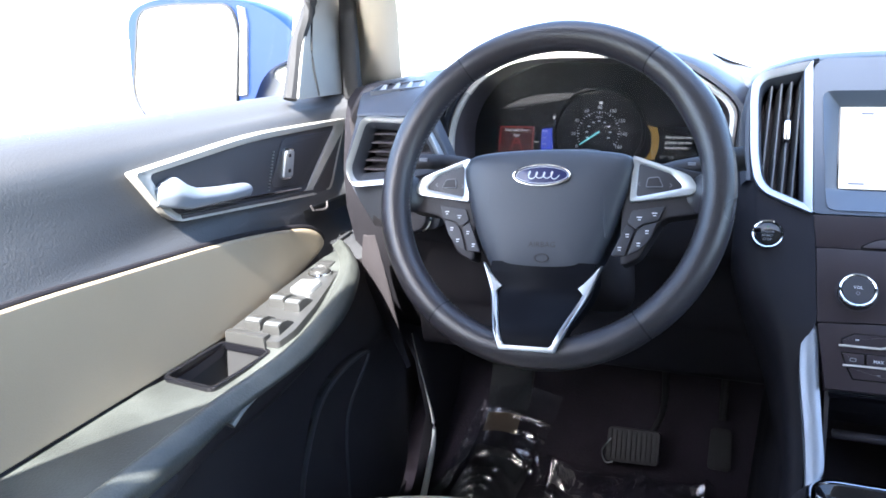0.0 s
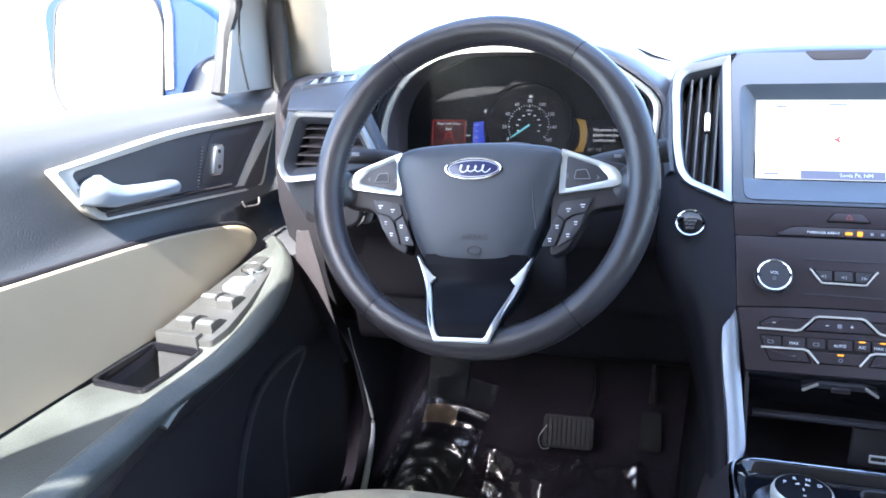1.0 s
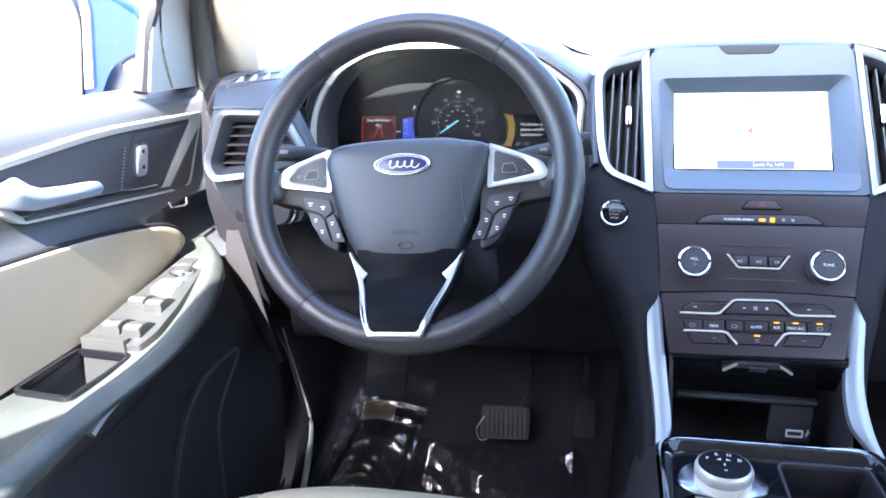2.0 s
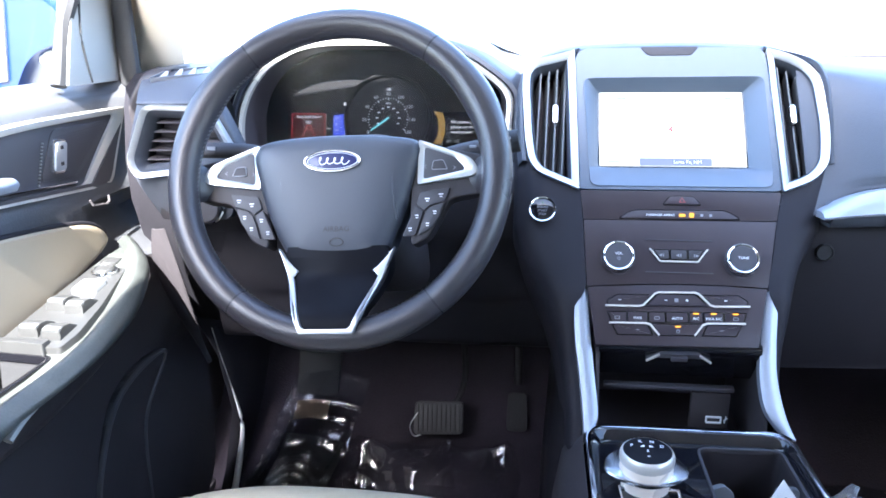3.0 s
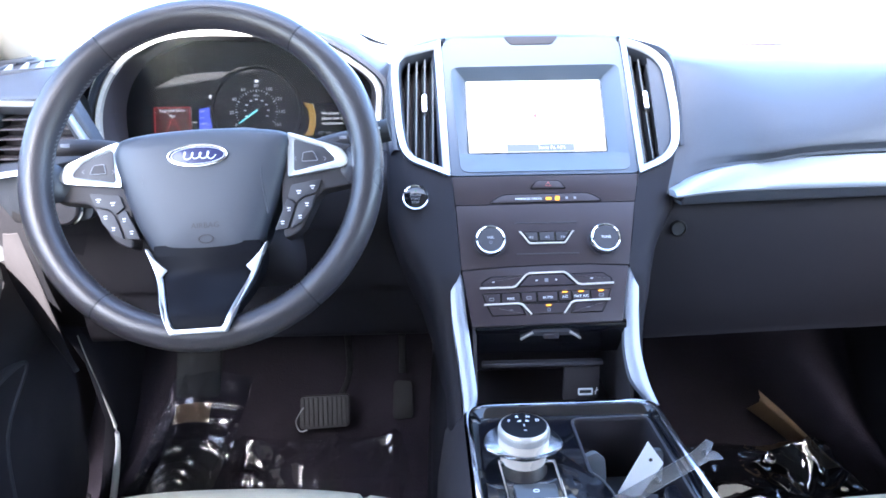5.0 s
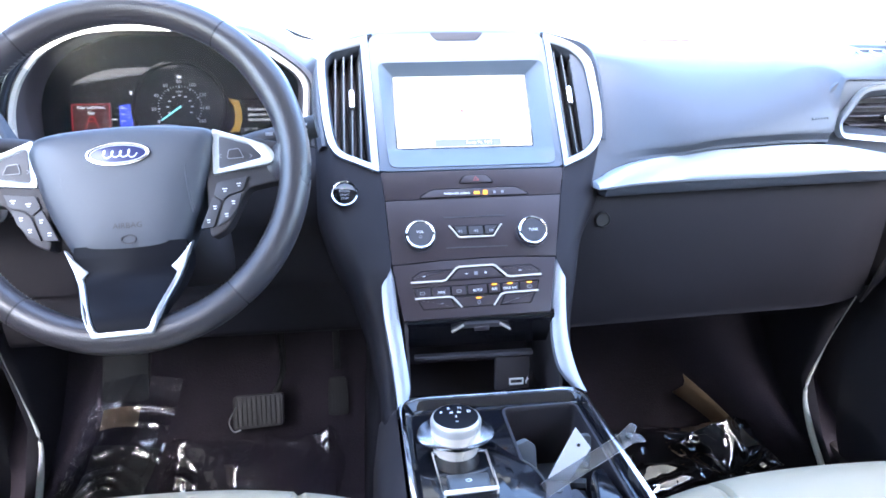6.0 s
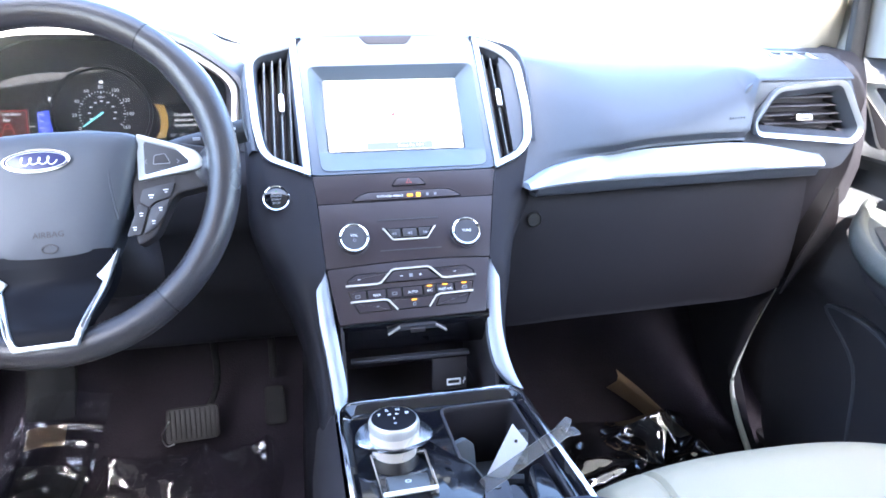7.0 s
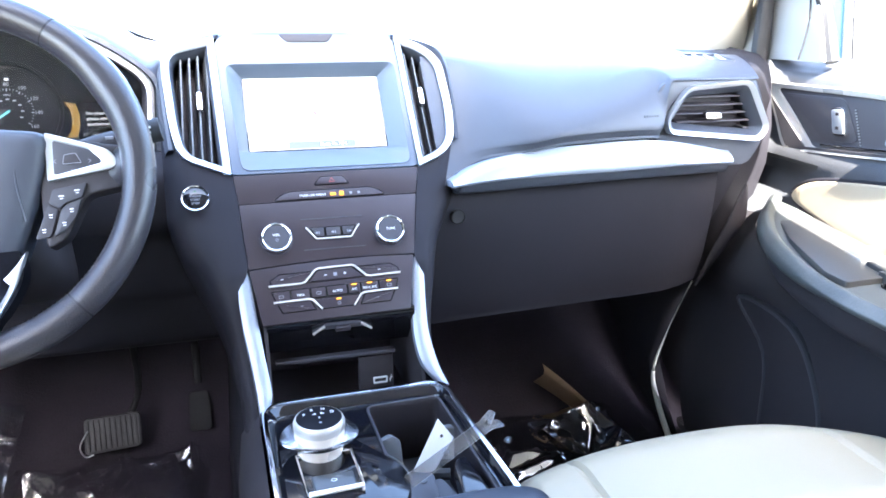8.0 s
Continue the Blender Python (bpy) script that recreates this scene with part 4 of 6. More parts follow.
part("lamp", slab(soft(rect(0.0035, 0.005, -0.0655, 0.0215), 0.001), CM, -0.0035, -0.002), WHITEGLOW, clus, "small white warning lamp")
# left display: red message and a blue scale
part("display_left", slab(soft([(-0.147, -0.050), (-0.0935, -0.050), (-0.0935, 0.0085), (-0.147, 0.0085)], 0.003), CM, -0.004, -0.002), REDGLOW, clus, "dim red message display")
part("display_scale", slab(soft([(-0.0825, -0.050), (-0.0650, -0.050), (-0.0650, 0.0070), (-0.0825, 0.0045)], 0.001), CM, -0.004, -0.0018), BLUEGLOW, clus, "dim blue scale display")
part("display_border", strip([(-0.145, -0.03), (-0.145, 0.0070), (-0.0955, 0.0070), (-0.0955, -0.03)], 0.0008, CM, -0.002, -0.0015), REDMARK, clus, "red display border")
text("message", "Rear Left Door", 0.0058, at(CM, -0.120, 0.0025, -0.0018), WHITEGLOW, clus)
text("message", "Ajar", 0.0058, at(CM, -0.120, -0.0050, -0.0018), WHITEGLOW, clus)
for p in ([(-0.1245, -0.0165), (-0.1225, -0.0105), (-0.1165, -0.0105), (-0.1145, -0.0165)], [(-0.129, -0.0275), (-0.1245, -0.0165), (-0.1145, -0.0165), (-0.110, -0.0275)]):
    part("car_mark", strip(p, 0.0012, CM, -0.002, -0.0013), REDMARK, clus)
for i in range(6):
    part("scale_mark", slab(rect(0.006 - 0.002 * (i % 2), 0.0008, -0.0775, 0.001 - 0.009 * i), CM, -0.0018, -0.0012), WHITEGLOW, clus)
part("scale_mark", slab(rect(0.007, 0.0013, -0.0895, -0.0145), CM, -0.0018, -0.0012), WHITEGLOW, clus)
# right display: amber field and a white message
part("display_right", slab(soft([(0.080, -0.050), (0.150, -0.050), (0.150, 0.010), (0.080, 0.010)], 0.002), CM, -0.004, -0.0022), PIANO, clus, "dark message display")
part("display_edge", slab([(0.0660, 0.0115), (0.0725, 0.0010), (0.0745, -0.0120), (0.0725, -0.0260), (0.0660, -0.0360), (0.0790, -0.0350), (0.0835, -0.0200), (0.0835, -0.0050), (0.0800, 0.0085)], CM, -0.003, -0.0016), GOLDGLOW, clus, "amber lit edge")
for i, wds in enumerate(("No phone connected", "please see the", "touchscreen.")):
    text("message", wds, 0.0060, at(CM, 0.092, -0.0045 - 0.0072 * i, -0.0016), WHITEGLOW, clus, "LEFT")
text("message", "87°  NE", 0.0058, at(CM, 0.086, -0.0325, -0.0016), DIMGLOW, clus, "LEFT")
lens = part("lens", slab(soft([(-0.195, -0.06), (0.185, -0.06), (0.18, 0.03), (0.115, 0.082), (0.04, 0.10), (-0.08, 0.10), (-0.155, 0.067), (-0.195, 0.02)], 0.03), CM @ pose(0, 0, 0.034, 18), 0.0, 0.0015), LENS, clus, "clear curved cover")
lens.visible_shadow = False

# ---- centre stack ----
stack = thing("centre_stack", (0, 0.95, 0.55), "grey centre stack with touchscreen, knobs and climate keys", "centre stack")
HEAD = [(-0.1116, 0.0828), (0.1196, 0.0828), (0.1178, 0.200), (0.1145, 0.268), (0.108, 0.279), (-0.108, 0.279), (-0.1190, 0.268)]
OPEN = soft([(-0.1000, 0.0868), (0.1110, 0.0870), (0.1105, 0.2365), (-0.1085, 0.2350)], 0.010, 5)
SCR = soft([(-0.0885, 0.1200), (0.0885, 0.1200), (0.0885, 0.2240), (-0.0885, 0.2240)], 0.0015, 5)
SC = at(SM, 0, 0.0035, -0.0065)  # the sunken face of the screen
# head of the stack: a frame round the screen well, then the sloping well
outer = soft(HEAD, [0.002, 0.002, 0.03, 0.006, 0.006, 0.006, 0.006], 5)


CEN = (0.0, 0.165)
o, i = matched(outer, OPEN, CEN)
part("head", ring(o, i, SM, -0.06, 0.0, -0.012, 0.0), SKYPANEL, stack, "head panel round the screen, coloured with the sky's sheen")
o2, i2 = matched(OPEN, SCR, CEN)
part("screen_bezel", ring(o2, i2, SM, -0.03, 0.0015, -0.03, -0.0165, bevel=0.0008), SKYPANEL, stack, "bevelled screen surround coloured with the sky's sheen")
part("screen_edge", ring(soft(rect(0.180, 0.109, 0, 0.169), 0.002, 5), soft(rect(0.1745, 0.1035, 0, 0.1692), 0.001, 5), SC, -0.02, -0.0096), PIANO, stack)
scr = part("touchscreen", slab(rect(0.1750, 0.1040, 0, 0.1692), SC, -0.018, -0.0102), SCREEN, stack, "bright touchscreen with a pale map")
part("map_arrow", slab([(-0.0042, 0.1685), (0.0030, 0.1735), (0.0012, 0.1685), (0.0030, 0.1640)], SC, -0.0103, -0.0098), REDPAINT, scr, "small red map arrow")
part("map_bar", slab(rect(0.086, 0.0105, 0.004, 0.1235), SC, -0.0103, -0.0099), MAPBAR, scr, "blue caption bar")
text("caption", "Santa Fe, NM", 0.0062, at(SC, 0.018, 0.1235, -0.0098), MARK, scr)
for k, (x, y, w) in enumerate(((-0.06, 0.212, 0.012), (0.0, 0.214, 0.020), (-0.070, 0.124, 0.016), (0.07, 0.212, 0.008))):
    part("map_mark", slab(rect(w, 0.002, x, y), SC, -0.0103, -0.0100), MAPBAR, scr)
# the top of the head runs forward to the windscreen; a dark notch in its edge
top = spline([(0, 1.0165, 0.9415), (0, 1.03, 0.9455), (0, 1.08, 0.947), (0, 1.20, 0.938), (0, 1.45, 0.905)], 5)
part("head_top", grid([[(x, p.y, p.z - 0.004 * (x / 0.12) ** 2 - (0.02 * ((abs(x) - 0.115) / 0.07) ** 2 if abs(x) > 0.115 else 0)) for p in top] for x in np.linspace(-0.185, 0.185, 17)]), DASH, stack, "dark soft top of the stack")
part("sensor", slab(soft([(-0.038, 0.280), (-0.028, 0.2675), (0.025, 0.2675), (0.035, 0.280)], 0.004), SM, -0.008, 0.0012, 0.001), DARK, stack, "dark sensor window in the top edge")

# middle: a shelf for the warning strip, then the audio panel
MID = soft([(-0.1035, -0.0382), (-0.05, -0.0345), (0.0, -0.0328), (0.05, -0.0330), (0.0955, -0.0350), (0.1110, 0.0447), (-0.1075, 0.0432)], 0.001, 3)
part("warning_strip", slab(soft([(-0.1077, 0.0443), (0.1112, 0.0458), (0.1194, 0.0816), (-0.1112, 0.0816)], 0.001), SM, -0.04, -0.001, 0.0006), STACK, stack)
part("audio_panel", slab(MID, SM, -0.04, -0.0005, 0.0008), STACK, stack, "grey audio panel")
SL = SM @ Matrix(((1, 0, 0, 0), (0.020, 1, 0, 0), (0, 0, 1, 0), (0, 0, 0, 1)))  # sheared to fit the lower panel as the camera sees it
LOW = soft([(-0.0935, -0.1045), (0.0810, -0.1050), (0.0948, -0.0385), (0.05, -0.0352), (0.0, -0.0343), (-0.05, -0.0350), (-0.1030, -0.0376)], 0.001, 3)
part("climate_panel", slab(LOW, SL, -0.04, 0.0, 0.0012), STACK, stack, "grey climate panel")


def button(poly, r, w0, w1, material, parent, label="", line=True, m=SM):
    o = soft(poly, r)
    if line:
        part("gap", slab(inset(o, -0.0004), m, w0 - 0.004, w0 + 0.0003), PIANO, parent)
    return part("button", slab(inset(o, 0.0009), m, w0, w1, 0.0005), material, parent, label)


hz = button([(-0.0165, 0.0635), (0.0285, 0.0635), (0.0200, 0.0748), (-0.0080, 0.0748)], 0.004, -0.0010, 0.0008, STACK, stack, "hazard lamp button")
part("mark", strip([(0.003, 0.0670), (0.0095, 0.0670), (0.00625, 0.0722), (0.003, 0.0670)], 0.0004, SM, 0.0006, 0.0011), REDPAINT, hz)
ab = button([(-0.0690, 0.0452), (0.0735, 0.0462), (0.056, 0.0580), (-0.051, 0.0570)], 0.008, -0.0010, -0.0002, STACK, stack, "warning lamp strip")
text("word", "PASSENGER AIRBAG", 0.0036, at(SM, -0.0190, 0.0505, 0.0001), MARK, ab)
part("lamp", slab(soft(rect(0.0072, 0.0034, 0.0058, 0.0507), 0.001), SM, -0.0003, 0.0003), AMBER, ab, "amber lit word")
part("lamp", slab(soft([(0.0135, 0.0483), (0.0188, 0.0480), (0.0195, 0.0535), (0.0140, 0.0538)], 0.001), SM, -0.0003, 0.0003), AMBER, ab, "amber lit mark")
for x in (0.028, 0.038):
    part("mark", slab(rect(0.003, 0.003, x, 0.051), SM, -0.0003, 0.0002), DIMMARK, ab)


def dial(x, word, extra):
    m = at(SM, x, -0.0040, 0)
    k = part("knob", lathe([(0.0184, -0.001), (0.0182, 0.0080), (0.0150, 0.0082), (0.0148, 0.0104), (0.0142, 0.0110), (0.002, 0.0110)], m, 48), KEYCAP, stack, "dark round knob with a chrome ring")
    part("knob_ring", lathe([(0.0184, 0.0050), (0.0184, 0.0088), (0.0178, 0.0108), (0.0168, 0.0116), (0.0156, 0.0110), (0.0150, 0.0090)], m, 48, cap=False), CHROME, k, "chrome ring")
    part("knob_gap", lathe([(0.0200, -0.003), (0.0200, 0.0004), (0.0180, 0.0004)], m, 48, cap=False), BLACKHOLE, k)
    text("word", word, 0.0044, at(m, 0, 0.0 if not extra else 0.0022, 0.0112), MARK, k)
    if extra:
        part("mark", ring(oval(0.0018, 0.0018, 20), oval(0.0013, 0.0013, 20), at(m, 0, -0.0038, 0.0110), 0, 0.0003), DIMMARK, k)


dial(-0.0685, "VOL", True)
dial(0.0685, "TUNE", False)
for x0, x1, lean in ((-0.0285, -0.0105, 1), (-0.0095, 0.0095, 0), (0.0105, 0.0285, -1)):
    b = button([(x0 + 0.007 * (lean > 0), -0.0045), (x1 - 0.007 * (lean < 0), -0.0045), (x1, 0.0080), (x0, 0.0080)], 0.0015, -0.0005, 0.0012, DARK, stack, "dark track key")
    c = (x0 + x1) / 2
    part("mark", slab([(c - 0.003, 0.0006), (c + 0.0005, 0.0024), (c + 0.0005, -0.0012)] if lean >= 0 else [(c - 0.0005, 0.0024), (c + 0.003, 0.0006), (c - 0.0005, -0.0012)], SM, 0.0010, 0.0015), DIMMARK, b)
    part("mark", slab(rect(0.0009, 0.0038, c + 0.0022 * (1 if lean >= 0 else -1), 0.0006), SM, 0.0010, 0.0015), DIMMARK, b)
part("key_trim", strip([(p[0], p[1]) for p in [(-0.0325, 0.0085), (-0.0305, 0.0065), (-0.0215, -0.0060), (-0.0195, -0.0066), (0.0195, -0.0066), (0.0215, -0.0060), (0.0305, 0.0065), (0.0325, 0.0085)]], 0.0016, SM, -0.001, 0.0016), LITSILVER, stack, "thin bright line round the track keys")
for y in (0.0195, -0.0195):
    part("groove", slab(soft(rect(0.075, 0.0012, 0.0, y), 0.0005), SM, -0.0006, 0.0002), KEYCAP, stack)

# climate keys: three rows with bright zigzag lines
def climate_key(poly, r=0.0015):
    return button(poly, r, 0.0, 0.0008, STACK, stack, "charcoal climate key", m=SL)


for poly, mark in (([(-0.080, -0.0595), (-0.043, -0.0595), (-0.030, -0.0460), (-0.070, -0.0460), (-0.081, -0.0530)], "-"),
                   ([(-0.039, -0.0595), (0.031, -0.0595), (0.016, -0.0450), (-0.025, -0.0450)], "fan"),
                   ([(0.035, -0.0595), (0.072, -0.0590), (0.073, -0.0530), (0.063, -0.0460), (0.022, -0.0460)], "-")):
    k = climate_key(poly)
    c = (sum(p[0] for p in poly) / len(poly), -0.0525)
    if mark == "fan":
        for x in (-0.016, 0.007):
            part("mark", slab(rect(0.003, 0.0008, x, -0.0525), SL, 0.0006, 0.0011), MARK, k)
        part("mark", slab(rect(0.0008, 0.003, 0.007, -0.0525), SL, 0.0006, 0.0011), MARK, k)
        part("mark", slab(rect(0.0042, 0.0042, -0.0045, -0.0525), SL, 0.0006, 0.0010), DIMMARK, k)
    else:
        part("mark", slab(rect(0.0032, 0.0008, c[0] + (-0.006 if c[0] < 0 else -0.004), c[1]), SL, 0.0006, 0.0011), MARK, k)
XS = (-0.081, -0.059, -0.036, -0.017, 0.008, 0.024, 0.046, 0.071)
for n, (a, b) in enumerate(zip(XS, XS[1:])):
    k = climate_key([(a + 0.0003 + (0.004 if n == 0 else 0), -0.0785), (b - 0.0003 - (0.004 if n == 6 else 0), -0.0785), (b - 0.0003, -0.0660), (a + 0.0003, -0.0660)])
    word = ("", "MAX", "", "AUTO", "A/C", "MAX A/C", "")[n]
    c = (a + b) / 2
    if word:
        text("word", word, 0.0042, at(SL, c, -0.0735, 0.0009), MARK, k)
    else:
        part("mark", ring(soft(rect(0.0058, 0.0036, c, -0.0732), 0.001), soft(rect(0.0046, 0.0024, c, -0.0732), 0.0005), SL, 0.0006, 0.0011), DIMMARK, k)
    if n >= 4:
        part("lamp", slab(soft(rect(0.0060, 0.0016, c, -0.0678), 0.0005), SL, 0.0006, 0.0013), AMBER, k, "amber lit bar")
for poly in ([(-0.070, -0.0930), (-0.031, -0.0930), (-0.037, -0.0800), (-0.076, -0.0800)], [(-0.027, -0.0930), (0.016, -0.0930), (0.023, -0.0800), (-0.033, -0.0800)], [(0.021, -0.0930), (0.058, -0.0930), (0.065, -0.0800), (0.028, -0.0800)]):
    k = climate_key(poly)
    c = (poly[0][0] + poly[1][0]) / 2
    if abs(c) < 0.02:
        part("lamp", slab(soft(rect(0.0060, 0.0016, -0.004, -0.0828), 0.0005), SL, 0.0006, 0.0013), AMBER, k, "amber lit bar")
        part("mark", ring(oval(0.0020, 0.0020, 20, -0.004, -0.0882), oval(0.0014, 0.0014, 20, -0.004, -0.0882), SL, 0.0006, 0.0011), DIMMARK, k)
    else:
        part("mark", slab(rect(0.0032, 0.0008, c + 0.003, -0.0868), SL, 0.0006, 0.0011), DIMMARK, k)
for path in ([(-0.083, -0.0593), (-0.046, -0.0598), (-0.041, -0.0585), (-0.028, -0.0450), (-0.024, -0.0435), (0.016, -0.0435), (0.020, -0.0450), (0.032, -0.0580), (0.037, -0.0595), (0.0745, -0.0590)],
             [(-0.079, -0.0793), (-0.039, -0.0793), (-0.034, -0.0808), (-0.0245, -0.0930)], [(0.0135, -0.0930), (0.0230, -0.0805), (0.0275, -0.0790), (0.0685, -0.0785)]):
    part("key_trim", strip(path, 0.0019, SL, -0.0005, 0.0022), LITSILVER, stack, "thin bright zigzag line")


# tall vents either side of the screen
def stack_vent(s):
    if s > 0:
        pts = [(0.1205, 0.0815), (0.1575, 0.0975), (0.1745, 0.1185), (0.1798, 0.165), (0.1760, 0.232), (0.1640, 0.2525), (0.1430, 0.2665), (0.1155, 0.2760)]
    else:
        pts = [(-0.1200, 0.2750), (-0.1730, 0.2600), (-0.1835, 0.2470), (-0.1843, 0.2230), (-0.1795, 0.1500), (-0.1735, 0.1190), (-0.1630, 0.1040), (-0.1128, 0.0815)]
    v = thing("air_vent", (s * 0.145, 0.93, 0.78), "tall silver-framed air vent with upright black vanes", "air vent", "dashboard air vents")
    rr = [0.002, 0.020, 0.02, 0.03, 0.02, 0.02, 0.02, 0.002]
    o = soft(pts, rr if s > 0 else rr[::-1], 6)
    part("frame", ring(o, inset(o, 0.0088), SM, -0.05, 0.0035, -0.05, -0.001, bevel=0.0016), SILVER, v, "satin silver vent frame")
    part("throat", slab(inset(o, 0.006), SM, -0.055, -0.040), BLACKHOLE, v)
    part("bevel", ring(inset(o, 0.0082), inset(o, 0.0118), SM, -0.03, -0.0005, -0.03, -0.0085), DASH, v, "grey bevelled surround")
    part("housing", ring(inset(o, 0.0110), inset(o, 0.0130), SM, -0.0085, -0.0085, -0.045, -0.045), DARK, v)
    i = inset(o, 0.0115)
    for k in range(4):
        x = s * (0.1335 + 0.0105 * k)
        cut = [a[1] + (b[1] - a[1]) * (x - a[0]) / (b[0] - a[0]) for a, b in zip(i, i[1:] + i[:1]) if (a[0] - x) * (b[0] - x) < 0]
        if len(cut) < 2:
            continue
        y0, y1 = min(cut), max(cut)
        bm = grid([[SM @ Vector((x + dx - s * 0.0035 * t, y0 + (y1 - y0) * t, w)) for dx, w in ((-0.0009, -0.0105), (0.0009, -0.0105), (0.0014 + 0.004 * s, -0.036), (-0.0014 + 0.004 * s, -0.036))] for t in np.linspace(0.01, 0.99, 8)], closed=True, cap=True)
        part("vane", bm, GREY, v)
    part("tab", slab(soft(rect(0.0062, 0.026, s * 0.1425, 0.187), 0.003), SM, -0.014, -0.0045, 0.0015), CHROME, v, "bright thumb tab")


stack_vent(-1)
stack_vent(1)

# cheeks of the stack
for s, edge, levels in (
        (-1, ((0.1116, 0.0815), (0.140, 0.0925), (0.163, 0.1030), (0.1735, 0.118), (0.1795, 0.150), (0.192, 0.158)),
         ((0.0435, 0.1082, 0.192), (0.0, 0.1062, 0.176), (-0.038, 0.1045, 0.156), (-0.062, 0.1135, 0.147), (-0.11, 0.1120, 0.133), (-0.175, 0.1080, 0.124), (-0.27, 0.1080, 0.122))),
        (1, ((0.1198, 0.0815), (0.140, 0.0890), (0.1575, 0.0965), (0.1745, 0.1175), (0.1790, 0.145), (0.184, 0.155)),
         ((0.045, 0.1118, 0.168), (0.0, 0.1035, 0.142), (-0.037, 0.0962, 0.130), (-0.062, 0.1035, 0.124), (-0.11, 0.1020, 0.1135), (-0.175, 0.1035, 0.1095), (-0.27, 0.1035, 0.1110)))):
    fs = (0.0, 0.3, 0.5, 0.68, 0.82, 0.92, 0.98, 1.0, 1.0)
    ws = (-0.0012, -0.0012, -0.0022, -0.0050, -0.0110, -0.0200, -0.0320, -0.0500, -0.16)
    top_edge = spline([(a, b, 0) for a, b in edge], 4)
    rows = [[SM @ Vector((s * p.x, p.y, w)) for f, w in zip(fs, ws) for p in (top_edge[min(20, int(round(f * 20)))],)]]
    for lv in spline([(a, b, c) for a, b, c in levels], 4):
        back = 0.026 * min(1.0, max(0.0, (-0.045 - lv.x) / 0.09))  # behind the silver blade
        rows.append([SM @ Vector((s * (lv.y + (lv.z - lv.y) * f), lv.x, w - back)) for f, w in zip(fs, ws)])
    part("cheek", grid(rows), LOWER, stack, "dark grey rounded cheek beside the panels")
for s in (-1, 1):  # shoulders outside the vents, falling away to the dashboard
    e = [(s * x, y) for x, y in ((0.1760, 0.120), (0.1815, 0.180), (0.1815, 0.235), (0.1660, 0.262), (0.1130, 0.279))]
    e = spline([(a, b, 0) for a, b in e], 5)
    rows = []
    for g, w in ((-0.003, -0.006), (0.0015, -0.001), (0.006, -0.003), (0.016 if s > 0 else 0.011, -0.016), (0.03 if s > 0 else 0.014, -0.045), (0.04 if s > 0 else 0.014, -0.10)):
        row = []
        for k, p in enumerate(e):
            t = k / (len(e) - 1)
            n = Vector((s * (1 - t * 0.75), 0.25 + 0.75 * t)).normalized()
            row.append(SM @ Vector((p.x + n.x * g, p.y + n.y * g * 0.6, w)))
        rows.append(row)
    part("shoulder", grid(rows), DASH, stack)
# start button
bmx = at(SM, -0.156, 0.0545, 0)
sb = thing("start_button", tuple(bmx.translation), "round black start button with a chrome ring", "button")
part("ring", lathe([(0.0165, -0.003), (0.0165, 0.003), (0.0156, 0.0042), (0.0144, 0.0036), (0.0140, 0.001)], bmx, 40, cap=False), CHROME, sb, "chrome ring")
part("cap", lathe([(0.0141, -0.002), (0.0141, 0.0020), (0.0128, 0.0028), (0.001, 0.0028)], bmx, 40), PIANO, sb, "gloss black cap")
for k, wds in enumerate(("ENGINE", "START", "STOP")):
    text("word", wds, 0.0038, at(bmx, 0, 0.0026 - 0.0046 * k, 0.0029), DIMMARK, sb)
part("lamp", slab(oval(0.0009, 0.0009, 12, 0, 0.0085), bmx, 0.0025, 0.0031), GREENGLOW, sb)

# open shelf below the climate panel
part("shelf_flap", grid([[(x, p.y, p.z) for p in spline([(0, 0.790, 0.638), (0, 0.787, 0.628), (0, 0.800, 0.610), (0, 0.815, 0.588), (0, 0.820, 0.582)], 4)] for x in np.linspace(-0.090, 0.086, 5)]), PIANO, stack, "gloss black shelf flap")
pull = axes((-0.002, 0.786, 0.6225), (1, 0, 0), (0, -0.35, 1))
part("flap_pull", slab(soft([(-0.036, -0.007), (-0.024, -0.001), (0.024, -0.001), (0.036, -0.007), (0.020, 0.0055), (-0.020, 0.0055)], 0.002), pull, -0.006, 0.0015, 0.001), KEYCAP, stack, "dark flap pull with bright edges")
for s in (-1, 1):
    part("flap_pull_edge", strip([(s * 0.035, -0.0065), (s * 0.0215, 0.0042)], 0.0020, pull, 0.0, 0.0024), LITSILVER, stack)
part("flap_catch", box(at(pull, 0.0, -0.001, 0.002), 0.018, 0.006, 0.004, 0.001), BLACKHOLE, stack)
part("shelf_lip", box(Matrix.Translation((-0.008, 0.803, 0.5765)), 0.146, 0.010, 0.0055, 0.002), KEYCAP, stack, "grey lip of the shelf")
part("shelf_box", grid([[(x, p[0], p[1]) for p in ((0.795, 0.636), (0.93, 0.636), (0.93, 0.50), (0.74, 0.50))] for x in (-0.090, 0.0, 0.090)]), BLACKHOLE, stack)
for s in (-1, 1):
    part("shelf_side", slab([(0.74, 0.50), (0.93, 0.50), (0.93, 0.64), (0.795, 0.636), (0.77, 0.58)], axes((s * 0.0905, 0, 0), (0, 1, 0), (0, 0, 1)), -0.002, 0.002), DARK, stack)
part("socket_plate", box(Matrix.Translation((0.042, 0.811, 0.545)), 0.044, 0.008, 0.046, 0.002), DARK, stack, "dark socket plate")
um = axes((0.047, 0.8065, 0.534), (1, 0, 0), (0, 0, 1))
